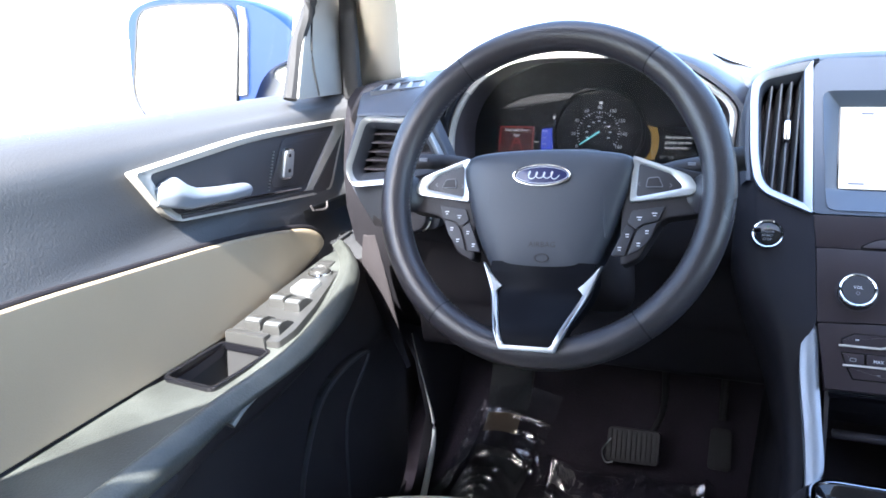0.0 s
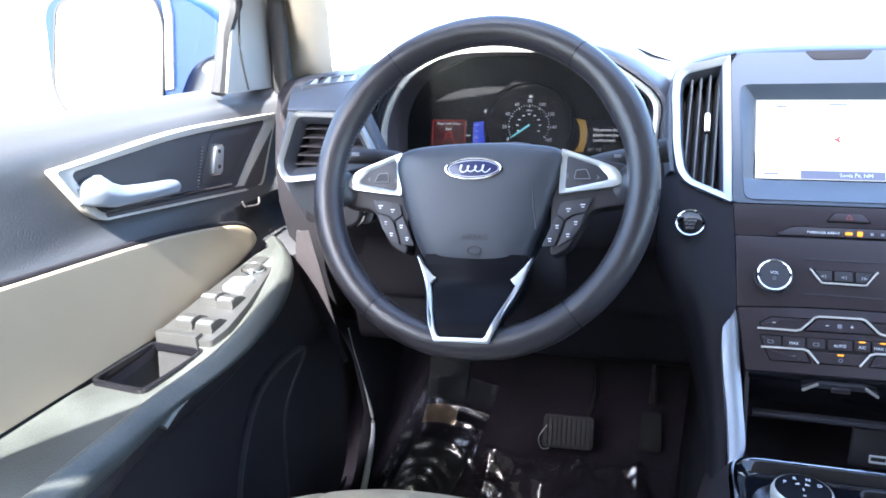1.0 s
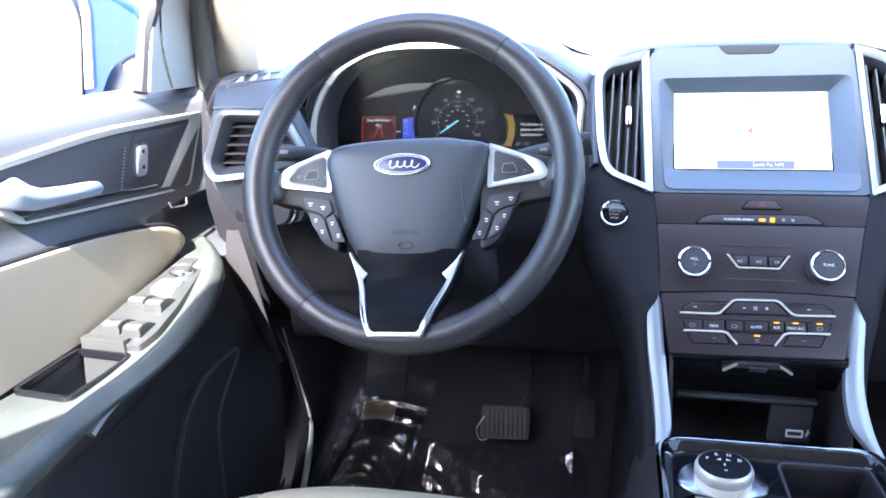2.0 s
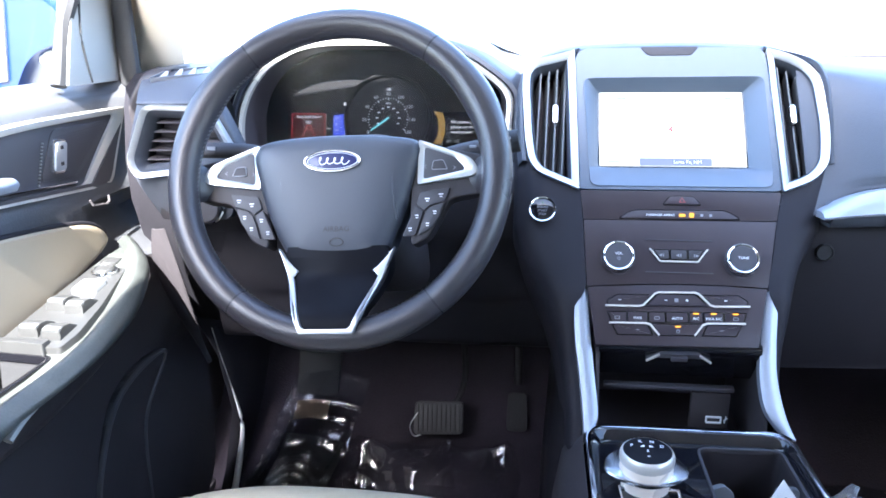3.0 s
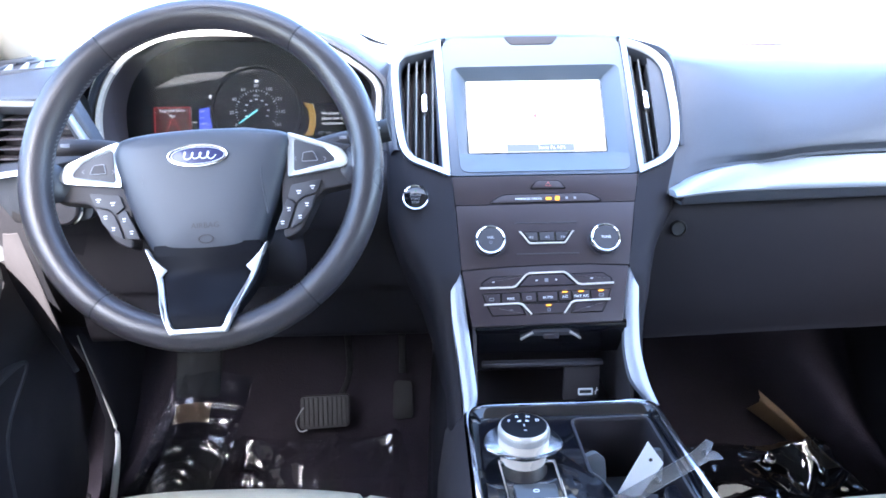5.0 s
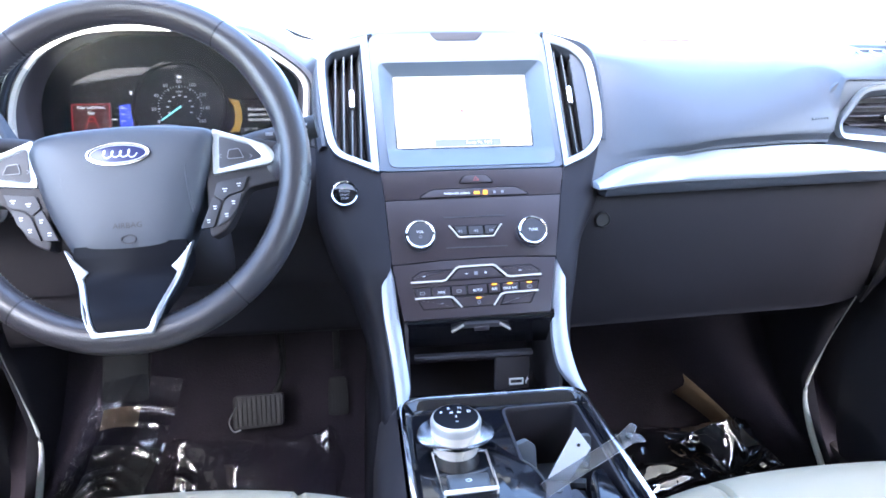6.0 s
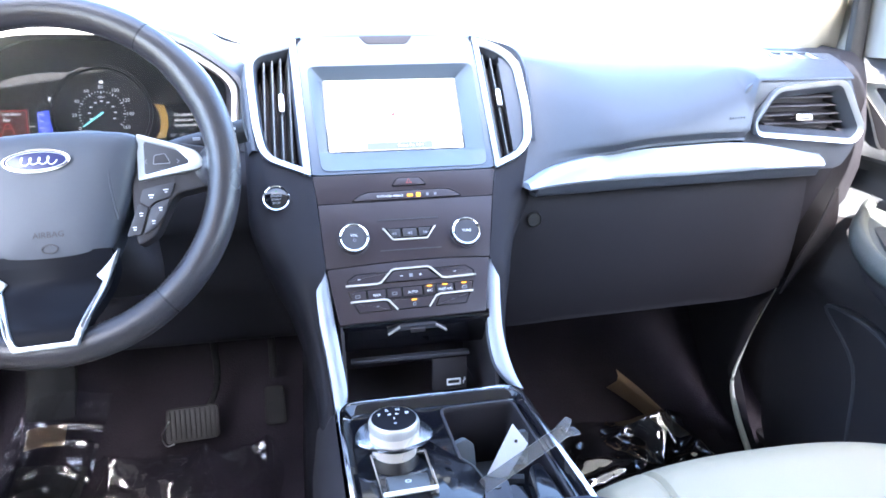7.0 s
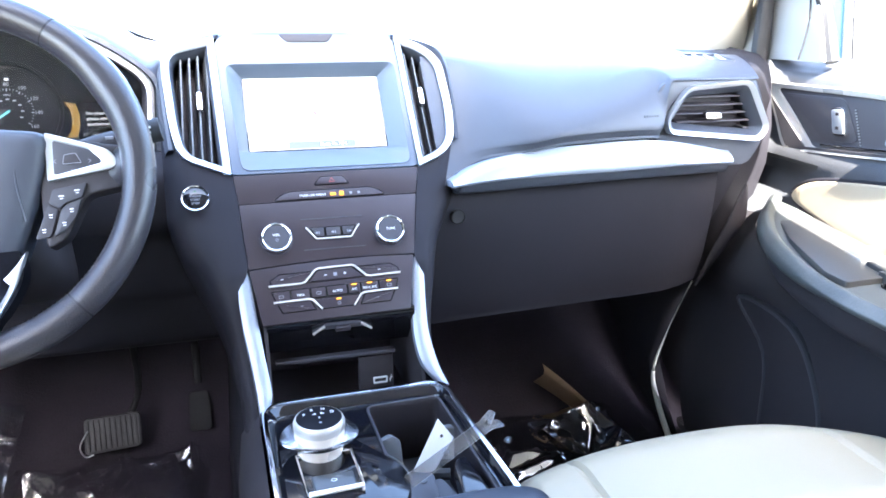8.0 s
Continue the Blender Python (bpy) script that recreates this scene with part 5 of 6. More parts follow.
part("socket", ring(soft(rect(0.018, 0.0088), 0.0012, 4), soft(rect(0.0148, 0.0056), 0.0006, 4), um, -0.002, 0.0015), MARK, stack, "pale outlined socket")
part("socket_mark", strip([(0.0125, -0.004), (0.0140, 0.005)], 0.0009, um, -0.001, 0.0006), MARK, stack)
part("socket_mark", strip([(0.0115, -0.001), (0.0135, 0.0005), (0.0155, 0.0025)], 0.0008, um, -0.001, 0.0006), MARK, stack)

# ---- centre console ----
cons = thing("centre_console", (0, 0.45, FLOOR), "gloss black centre console with a bright rim and cup holder", "centre console")
CT = 0.560
XM = axes((0, 0, CT), (1, 0, 0), (0, 1, 0))
RIM = [(-0.1030, 0.26), (0.1270, 0.26), (0.1075, 0.7372), (-0.1055, 0.7355)]
rim = soft(RIM, [0.004, 0.004, 0.030, 0.030], 8)
part("rim", ring(rim, inset(rim, 0.0046), XM, -0.012, 0.0035, -0.012, 0.0030, bevel=0.0014), CHROME, cons, "thin bright rim")
plate_out = soft([(-0.0910, 0.27), (0.1165, 0.27), (0.0995, 0.7225), (-0.0925, 0.7210)], [0.004, 0.004, 0.022, 0.022], 8)
so, si = matched(inset(rim, 0.0044), plate_out, (0.0, 0.56), 220)
part("rim_slope", ring(so, si, XM, -0.016, 0.0015, -0.016, -0.0075, bevel=0.0016), PIANO, cons, "gloss black sloping border")
HOLE = soft([(0.0105, 0.520), (0.1020, 0.520), (0.0965, 0.7185), (0.0085, 0.7160)], [0.02, 0.02, 0.012, 0.012], 6)
ho, hi = matched(inset(plate_out, -0.0005), HOLE, (0.05, 0.60), 200)
part("top_plate", ring(ho, hi, XM, -0.016, -0.0080), PIANO, cons, "gloss black top plate")
part("holder_lip", ring(HOLE, inset(HOLE, 0.003), XM, -0.012, -0.0062, bevel=0.001), DARK, cons)
part("holder_well", ring(inset(HOLE, 0.0015), inset(HOLE, 0.006), XM, -0.010, -0.010, -0.085, -0.085), BLACKHOLE, cons, "deep black cup well")
part("holder_floor", slab(inset(HOLE, 0.004), XM, -0.09, -0.082), RUBBER, cons)
for x, y, r, w in ((0.024, 0.652, 12, 0.013), (0.088, 0.655, -12, 0.014), (0.024, 0.575, 35, 0.010)):
    part("grip_tab", slab(soft([(-w, 0.0), (w, 0.0), (w, 0.030), (w * 0.3, 0.038), (-w, 0.034)], 0.004), axes((x, y, CT - 0.050), (math.cos(radians(r)), math.sin(radians(r)), 0), (0, 0.25, 1)), -0.004, 0.004, 0.0015), GREY, cons, "grey rubber grip tab")
part("holder_bridge", tube(spline([(0.030, 0.600, CT - 0.030), (0.050, 0.610, CT - 0.034), (0.075, 0.603, CT - 0.032)], 6), 0.006, 8), RUBBER, cons)
# swept gloss surface beside the cup well, with its bright edge
sw = spline([(-0.015, 0.655, 0), (0.006, 0.622, 0), (0.020, 0.600, 0), (0.026, 0.570, 0), (0.022, 0.545, 0), (0.0, 0.52, 0)], 6)
part("holder_cheek", slab([(p.x, p.y) for p in sw] + [(-0.03, 0.52), (-0.03, 0.65)], XM, -0.020, -0.0055, 0.002), PIANO, cons)
part("holder_edge", tube([XM @ Vector((p.x, p.y, -0.0055)) for p in sw[8:]], 0.0011, 6), SWITCH, cons)
part("rear_well", slab(soft([(0.062, 0.515), (0.072, 0.585), (0.086, 0.592), (0.092, 0.53)], 0.008), XM, -0.02, -0.0035, 0.003), PIANO, cons)
part("rear_lip", slab(soft([(0.030, 0.50), (0.035, 0.555), (0.052, 0.563), (0.064, 0.51)], 0.008), XM, -0.03, -0.002, 0.004), KEYCAP, cons)
# body
rows = []
for z, hw, yf in ((CT - 0.004, 0.108, 0.742), (CT - 0.03, 0.118, 0.765), (0.50, 0.128, 0.80), (0.40, 0.135, 0.86), (FLOOR - 0.005, 0.145, 0.92)):
    o = soft([(-hw, 0.1), (hw, 0.1), (hw, yf), (-hw, yf)], [0.01, 0.01, 0.03, 0.03], 5)
    rows.append([(a, b, z) for a, b in o])
part("body", grid(rows, closed=True), DARK, cons, "dark plastic console side")
# tall lower body under the stack
rows = []
for z, hw, y0 in ((0.66, 0.118, 0.83), (0.60, 0.116, 0.80), (0.53, 0.124, 0.785), (0.40, 0.135, 0.85), (FLOOR - 0.005, 0.15, 0.91)):
    rows.append([(-hw, 1.2, z), (-hw, y0 + 0.03, z), (-hw + 0.008, y0 + 0.008, z), (-0.094, y0, z)])
part("tunnel_side", grid(rows), LOWER, cons)
part("tunnel_side", grid([[(-x, y, z) for x, y, z in r] for r in rows]), LOWER, cons)
# silver blades that run from the stack down along the console
BL = axes((0, 0.742, 0.557), (1, 0, 0), (0, 0.09, 0.137))
for s, inner, outer_e in (
        (-1, ((0.1062, 0.1560), (0.1021, 0.1430), (0.0990, 0.100), (0.0945, 0.055), (0.0905, 0.0105), (0.0965, -0.0050)), ((0.1075, 0.1575), (0.1165, 0.137), (0.1158, 0.0964), (0.1100, 0.050), (0.1058, 0.002), (0.1058, -0.022))),
        (1, ((0.0968, 0.1560), (0.0918, 0.1415), (0.0848, 0.0900), (0.0828, 0.056), (0.0875, 0.0240), (0.1030, 0.0010)), ((0.0985, 0.1575), (0.1056, 0.1420), (0.1020, 0.0950), (0.1010, 0.058), (0.1075, 0.0190), (0.1165, -0.0055)))):
    rows = []
    for p, q in zip(spline([(a, b, 0) for a, b in inner], 6), spline([(a, b, 0) for a, b in outer_e], 6)):
        a, b = Vector((s * p.x, p.y, 0)), Vector((s * q.x, q.y, 0))
        w = (a - b).length
        row = [a + Vector((0, 0, -0.012)), a]
        row += [a.lerp(b, f) + Vector((0, 0, w * h)) for f, h in ((0.12, 0.06), (0.3, 0.12), (0.5, 0.15), (0.7, 0.12), (0.88, 0.05))]
        rows.append([BL @ v for v in row + [b, b + Vector((s * 0.001, 0, -0.014))]])
    part("silver_blade", grid(rows), BLADE, cons, "satin silver blade down the console side")
# armrest lid
rows = []
for y, h in ((0.494, 0.0), (0.489, 0.012), (0.478, 0.020), (0.455, 0.025), (0.40, 0.027), (0.20, 0.027), (0.12, 0.02)):
    rows.append([(0.118 * math.copysign(abs(math.cos(a)) ** 0.35, math.cos(a)), y - (0.03 if abs(math.cos(a)) > 0.99 else 0.012 * abs(math.cos(a)) ** 3) * (y > 0.45), CT + 0.020 + h * max(0.0, math.sin(a)) ** 0.35) for a in np.linspace(0, math.pi, 25)])
arm = tagged(part("console_armrest", grid(rows), PAD), "dark stitched armrest lid on the console", "armrest")
part("armrest_base", box(Matrix.Translation((0, 0.30, CT + 0.012)), 0.215, 0.36, 0.03, 0.008), DARK, cons)

# rotary gear selector
GM = axes((-0.0525, 0.6415, CT - 0.008), (1, 0, 0), (0, 1, 0))
gear = thing("gear_selector", (-0.0525, 0.6415, CT - 0.008), "round chrome gear dial with a black lettered top", "gear selector")
GD = GM @ Matrix.Translation((0, 0, 0.004)) @ Matrix.Scale(0.86, 4)
part("skirt", lathe([(0.0262, -0.004), (0.0268, 0.003), (0.0285, 0.012), (0.0296, 0.0180), (0.0290, 0.0300)], GD, 56, cap=False), WARMSHEEN, gear, "tapered skirt coloured with the seats' warm reflection")
rows = []
for k in range(72):  # the saucer narrows towards the driver
    a = 2 * math.pi * k / 72
    e = min(1.0, max(0.0, (math.sin(a) + 0.95) / 0.95))
    e = 0.10 + 0.90 * e * e * (3 - 2 * e)
    rows.append([GD @ Vector((r * math.cos(a), r * math.sin(a), h)) for r, h in ((0.0270, 0.0130), (0.0285 + 0.0142 * e, 0.0140), (0.0285 + 0.0172 * e, 0.0160), (0.0285 + 0.0178 * e, 0.0182), (0.0285 + 0.0162 * e, 0.0196), (0.0283 + 0.0050 * e, 0.0200), (0.0272, 0.0215))])
rows.append(rows[0])
part("collar", grid(rows), STEEL, gear, "polished saucer collar")
part("dial", lathe([(0.0282, 0.0296), (0.0298, 0.0310), (0.0300, 0.0325), (0.0296, 0.0385), (0.0284, 0.0418), (0.0266, 0.0430)], GD, 56, cap=False), LITSILVER, gear, "satin silver dial")
for k in range(72):
    a = 2 * math.pi * k / 72
    part("knurl", box(GD @ Matrix.Rotation(a, 4, "Z") @ Matrix.Translation((0.0298, 0.0, 0.0350)), 0.0005, 0.0012, 0.0060), LITSILVER, gear)
part("top", lathe([(0.0268, 0.036), (0.0268, 0.0426), (0.022, 0.0434), (0.001, 0.0437)], GD, 56), FIELD, gear, "black dial top")
GT = at(GD, 0, 0, -0.0033)
for k, ch in enumerate("PRND"):
    a = radians(150 - 40 * k)
    text("letter", ch, 0.0066, at(GT, 0.0190 * math.cos(a), 0.0190 * math.sin(a) - 0.002, 0.0477), MARK, gear)
text("letter", "S", 0.0055, at(GT, 0, -0.003, 0.0480), MARK, gear)
part("mark", slab([(-0.007, 0.006), (-0.003, 0.009), (-0.0025, 0.006)], GT, 0.0472, 0.0479), MARK, gear)
part("mark", slab([(0.007, 0.006), (0.003, 0.009), (0.0025, 0.006)], GT, 0.0472, 0.0479), MARK, gear)
part("mark", slab(rect(0.003, 0.0008, 0, -0.0125), GT, 0.0470, 0.0478), MARK, gear)
# bright shield behind the dial that holds the parking brake key
sh2 = [(-0.0265, -0.008), (-0.0225, -0.0790), (0.0320, -0.0760), (0.0310, -0.008)]
so = soft(sh2, [0.002, 0.006, 0.006, 0.002], 5)
part("shield", ring(so, inset(so, 0.0026), GM, 0.0, 0.0070, 0.0, 0.0050, bevel=0.0008), CHROME, gear, "bright shield frame")
part("shield_foot", slab(soft([(-0.0215, -0.0785), (0.0312, -0.0756), (0.0310, -0.0705), (-0.0212, -0.0725)], 0.0015), GM, 0.002, 0.0085, 0.0012), WARMSHEEN, gear, "bright lip below the parking key")
part("shield_floor", slab(inset(so, 0.0022), GM, 0.0, 0.0030), PIANO, gear)
part("parking_key", slab(soft([(-0.0150, -0.0700), (0.0245, -0.0690), (0.0248, -0.0480), (-0.0160, -0.0480)], 0.002), GM, 0.0020, 0.0075, 0.002), SWITCH, gear, "dark parking brake key")
part("parking_mark", ring(oval(0.0030, 0.0022, 20, 0.0045, -0.0590), oval(0.0022, 0.0015, 20, 0.0045, -0.0590), GM, 0.0070, 0.0079), MARK, gear)

# a card and a clear plastic strap left in the cup holder
CDM = axes((0.060, 0.612, CT), (1, 0, 0), (0, 0.15, 1))
card = tagged(part("price_card", slab(soft([(0.0044, 0.0275), (-0.0235, -0.0255), (-0.0040, -0.0335), (0.0205, 0.0045)], 0.001), CDM, -0.0004, 0.0004), CARD), "white card tag with a punched hole in the cup holder", "card")
part("hole", slab(oval(0.0018, 0.0018, 16, 0.0075, 0.0085), CDM, 0.0004, 0.0009), BLACKHOLE, card)
S0, S1 = Vector((0.0107, 0.5313, CT + 0.022)), Vector((0.1126, 0.5769, CT + 0.045))
stm = axes(tuple((S0 + S1) / 2), tuple(S1 - S0), (-0.35, 0.75, 0.55))
ln = (S1 - S0).length / 2
strap = tagged(part("plastic_strap", slab(soft([(-ln, -0.0075), (ln - 0.012, -0.0075), (ln, -0.0125), (ln - 0.001, -0.004), (ln - 0.006, -0.001), (ln + 0.002, 0.004), (ln - 0.002, 0.0095), (ln - 0.02, 0.0060), (-ln, 0.0055)], 0.002), stm, -0.0008, 0.0008, 0.0004), STRAP), "clear bent plastic strap across the cup holder", "plastic strap")
for x in (-0.01, ln - 0.012):
    part("rivet", lathe([(0.0030, 0.0), (0.0028, 0.002), (0.001, 0.0025)], at(stm, x, 0.0, 0.0008), 16), STRAP, strap)
fob = thing("key_fob", (0.020, 0.545, CT - 0.006), "small dark clasp at the strap's end", "clasp")
part("body", slab(soft([(-0.014, -0.02), (0.014, -0.024), (0.017, 0.012), (-0.004, 0.018)], 0.006), axes((0.026, 0.545, CT + 0.0), (1, 0, 0.1), (0, 1, 0.2)), -0.004, 0.006, 0.003), KEYCAP, fob)
part("screw", lathe([(0.004, 0.0), (0.0036, 0.002), (0.001, 0.002)], axes((0.030, 0.548, CT + 0.0065), (1, 0, 0.1), (0, 1, 0.2)), 16), SWITCH, fob)

# ---- front doors ----
def ramp01(v, a, b):
    return min(1.0, max(0.0, (v - a) / (b - a)))


def door(s):
    """A front door, worked out for the left side; the right one is its mirror image."""
    word = "driver's" if s < 0 else "passenger's"
    d = thing("car_door", (s * 0.80, 0.5, 0.15), "dark door panel with beige insert, silver-framed handle and grey armrest", "car door", "front doors")

    def P(name, bm, material, parent=d, label="", smooth=40):
        if s > 0:
            bm.transform(Matrix.Diagonal((-1, 1, 1, 1)))
        return part(name, bm, material, parent, label, smooth)

    def plane(x, z=0.0):
        return axes((x, 0, 0), (0, 1, 0), (0, 0, 1))

    # main panel
    rows = []
    for y in list(np.linspace(-0.12, 0.97, 28)) + list(np.linspace(0.98, 1.10, 14)):
        f = max(0.0, (y - 0.985) / 0.075)
        b = -0.040 * f * f
        lift = lerp(y, ((-0.12, 0.0), (0.4, 0.0), (1.06, -0.010)))
        sec = spline([(-0.842, 0, 0.895 + lift), (-0.835, 0, 0.912 + lift), (-0.820, 0, 0.917 + lift), (-0.804, 0, 0.911 + lift), (-0.789, 0, 0.899 + lift), (-0.776, 0, 0.878), (-0.771, 0, 0.83), (-0.767, 0, 0.79), (-0.758, 0, 0.768), (-0.754, 0, 0.744),
                      (-0.7485, 0, 0.66), (-0.744, 0, 0.60), (-0.725, 0, 0.52), (-0.715, 0, 0.40), (-0.720, 0, 0.25), (-0.745, 0, 0.155)], 4)
        fill = 0.010 * min(1.0, max(0.0, (0.62 - y) / 0.2))  # fuller behind the insert, where the handle frame has ended
        row = []
        for p in sec:
            x = p.x + fill * math.exp(-((p.z - 0.785) / 0.045) ** 2)
            x -= b * ramp01(p.z, 0.730, 0.755)  # curves in to meet the dashboard
            x += 0.034 * ramp01(y, 0.930, 0.990) * ramp01(p.z, 0.50, 0.55) * ramp01(p.z, 0.690, 0.660)  # swell below the armrest's nose
            x -= 0.022 * ramp01(y, 0.895, 0.930) * ramp01(p.z, 0.690, 0.715) * ramp01(p.z, 0.752, 0.742)  # step back under the ledge
            row.append((x, y, p.z))
        rows.append(row)
    P("panel", grid([r[:41] for r in rows]), DOORPAD, label="dark grey grained upper door panel")
    P("lower_panel", grid([r[40:] for r in rows]), DARK, label="darker lower door panel")
    # beige insert, padded
    ins = [(p.x, p.y) for p in spline([(a, b, 0) for a, b in ((-0.103, 0.7949), (0.2046, 0.7919), (0.4203, 0.784), (0.5414, 0.7751), (0.7134, 0.7604), (0.8332, 0.7428), (0.8969, 0.7273), (0.9268, 0.7052), (0.911, 0.6879), (0.8018, 0.6632), (0.7, 0.65), (0.45, 0.65), (-0.1, 0.65))], 4)]
    k = len(ins)
    rows = []
    for sc, w in ((1.0, -0.003), (0.990, -0.0006), (0.975, 0.0010), (0.955, 0.0016), (0.950, 0.0016), (0.75, 0.0016), (0.4, 0.0016), (0.02, 0.0016)):
        rows.append([(-0.7450 + w - 0.045 * (0.065 + (b - 0.715) * sc), 0.45 + (a - 0.45) * sc, 0.715 + (b - 0.715) * sc) for a, b in ins])
    P("insert", grid(rows, closed=True, cap=True), BEIGE, label="padded beige vinyl insert")
    # dark bead added over the insert's lip, which would catch the sun
    P("insert_lip_cover", tube([(-0.7495 - 0.045 * (b - 0.65), a, b + 0.0012) for a, b in ins[2:31]], 0.0034, 8), LOWER, label="dark bead added to hide the insert's sunlit lip")
    # silver trim frame with the handle niche and speaker mesh
    pm = plane(-0.7655)
    TRIM = [(0.596, 0.865), (0.632, 0.812), (0.650, 0.800), (0.975, 0.7635), (1.0065, 0.8195), (1.036, 0.8655), (0.80, 0.8755)]
    rad = [0.006, 0.02, 0.012, 0.02, 0.05, 0.006, 0.06]
    to = soft(TRIM, rad, 6)
    tn = soft([(0.6215, 0.8570), (0.6460, 0.8170), (0.6570, 0.8085), (0.9150, 0.7800), (0.9620, 0.8210), (1.0080, 0.8570), (0.80, 0.8645)], [0.006, 0.02, 0.012, 0.012, 0.05, 0.006, 0.06], 6)
    tn = inset(tn, -0.0018)
    P("trim_frame", ring(to, tn, pm, -0.010, 0.0075, -0.010, 0.0035, bevel=0.0016), LITSILVER, label="satin silver trim frame")
    ti = inset(tn, -0.001)
    P("trim_line", strip([(0.664, 0.8108), (0.80, 0.7962), (0.900, 0.7850)], 0.0018, pm, -0.004, 0.0036), CHROME, label="thin bright inner line")
    P("trim_wedge", slab(soft([(1.019, 0.8455), (0.9880, 0.8225), (0.952, 0.7950), (0.9275, 0.7765), (0.9715, 0.7700), (0.9880, 0.7885)], [0.002, 0.04, 0.03, 0.003, 0.006, 0.02]), pm, 0.000, 0.0070), NICHE, label="dark wedge between the bright lines of the frame")
    P("trim_dark_strip", strip([(0.656, 0.8045), (0.80, 0.7890), (0.965, 0.7705)], 0.0042, pm, 0.000, 0.0068), NICHE, label="dark strip laid along the lower trim")
    P("niche", slab(ti, pm, -0.012, -0.0005), NICHE, label="dark niche behind the handle")
    mesh_poly = soft([(0.832, 0.800), (0.905, 0.7905), (0.955, 0.819), (0.998, 0.852), (0.87, 0.859)], 0.012)
    sp = P("speaker_mesh", slab(mesh_poly, pm, -0.003, 0.0014, 0.0008), NICHE, label="fine dark speaker mesh")
    bm = bmesh.new()
    for i in range(44):
        for j in range(22):
            y, z = 0.842 + 0.0040 * i + 0.0020 * (j % 2), 0.794 + 0.0030 * j
            if y < 0.845 + (z - 0.794) * 0.45 or y > 0.900 + (z - 0.794) * 1.55 or z > 0.850:
                continue
            vs = [bm.verts.new(pm @ Vector((y + 0.0010 * math.cos(a), z + 0.0010 * math.sin(a), 0.0016))) for a in (0.4, 1.97, 3.54, 5.11)]
            bm.faces.new(vs)
    P("mesh_holes", bm, BLACKHOLE, sp, smooth=0)
    for i in range(13):
        z = 0.797 + 0.0040 * i
        y = 0.828 + (z - 0.797) * 0.42
        P("mesh_edge", slab(rect(0.0016, 0.0018, y, z), pm, -0.001, 0.0016), PALE, sp)
    # handle
    rows = []
    for y, z0, z1, w in ((0.622, 0.824, 0.842, 0.006), (0.632, 0.820, 0.848, 0.012), (0.648, 0.816, 0.851, 0.016), (0.662, 0.812, 0.840, 0.017), (0.680, 0.811, 0.832, 0.018), (0.72, 0.808, 0.826, 0.019), (0.764, 0.805, 0.821, 0.019), (0.772, 0.807, 0.818, 0.015)):
        o = soft([(0.0, z0), (w, z0 + 0.001), (w + 0.002, (z0 + z1) / 2), (w - 0.002, z1), (0.0, z1)], 0.003, 3)
        rows.append([(-0.764 + a, y, b) for a, b in o])
    P("door_handle", grid(rows, closed=True, cap=True), BLADE, label="satin silver pull handle")
    # lock switch
    lk = soft([(0.851, 0.806), (0.878, 0.803), (0.890, 0.843), (0.864, 0.848)], 0.008, 5)
    sw = P("lock_switch", slab(lk, pm, 0.0, 0.006, 0.002), CHROME, label="chrome-framed lock switch")
    P("lock_rocker", slab(inset(lk, 0.0030), pm, 0.004, 0.0085, 0.0015), SILVER, sw, "bright rocker")
    for z in (0.816, 0.836):
        P("mark", slab(rect(0.006, 0.0045, 0.8655 + (z - 0.80) * 0.20, z), pm, 0.008, 0.0091), DARK, sw)
    if s < 0:
        P("hook", tube([(-0.752, 0.905, 0.759), (-0.7505, 0.908, 0.7515), (-0.7505, 0.915, 0.7495), (-0.7505, 0.940, 0.7455), (-0.7510, 0.947, 0.7475), (-0.752, 0.949, 0.7555)], 0.0016, 6), NICHE, label="thin moulded hook outline")
    # armrest with its raised nose, curving out of the panel
    if s < 0:
        table = ((0.0, 0.622), (0.40, 0.622), (0.56, 0.629), (0.62, 0.6235), (0.665, 0.621), (0.706, 0.6255), (0.745, 0.629), (0.797, 0.637), (0.835, 0.6475), (0.870, 0.6600), (0.895, 0.673), (0.912, 0.688), (0.924, 0.704), (0.934, 0.722))
    else:
        table = ((0.0, 0.590), (0.40, 0.590), (0.57, 0.584), (0.647, 0.577), (0.727, 0.585), (0.804, 0.601), (0.862, 0.631), (0.891, 0.6575), (0.908, 0.679), (0.922, 0.702), (0.934, 0.722))
    tops = ((0.0, 0.650), (0.60, 0.652), (0.70, 0.658), (0.79, 0.671), (0.85, 0.684), (0.895, 0.695), (0.934, 0.697))
    well = soft([(0.566, 0.671), (0.572, 0.738), (0.668, 0.736), (0.662, 0.667), (0.620, 0.667)], 0.008)
    ys = list(np.linspace(0.0, 0.54, 16)) + list(np.linspace(0.552, 0.69, 36)) + list(np.linspace(0.70, 0.86, 9)) + [0.875, 0.89, 0.900, 0.910, 0.918, 0.925, 0.930, 0.934]
    rows, under = [], []
    for y in ys:
        xi, zt = lerp(y, table), lerp(y, tops)
        n = max(0.0, (y - 0.86) / 0.074)
        dp = 0.070 - 0.030 * n
        th = lerp(y, ((0.0, 1.0), (0.48, 1.0), (0.56, 0.55), (0.66, 0.55), (0.76, 0.9), (0.938, 1.0)))
        cup = lerp(y, ((0.0, 0.0), (0.46, 0.0), (0.56, 0.030), (0.70, 0.030), (0.80, 0.012), (0.938, 0.004)))
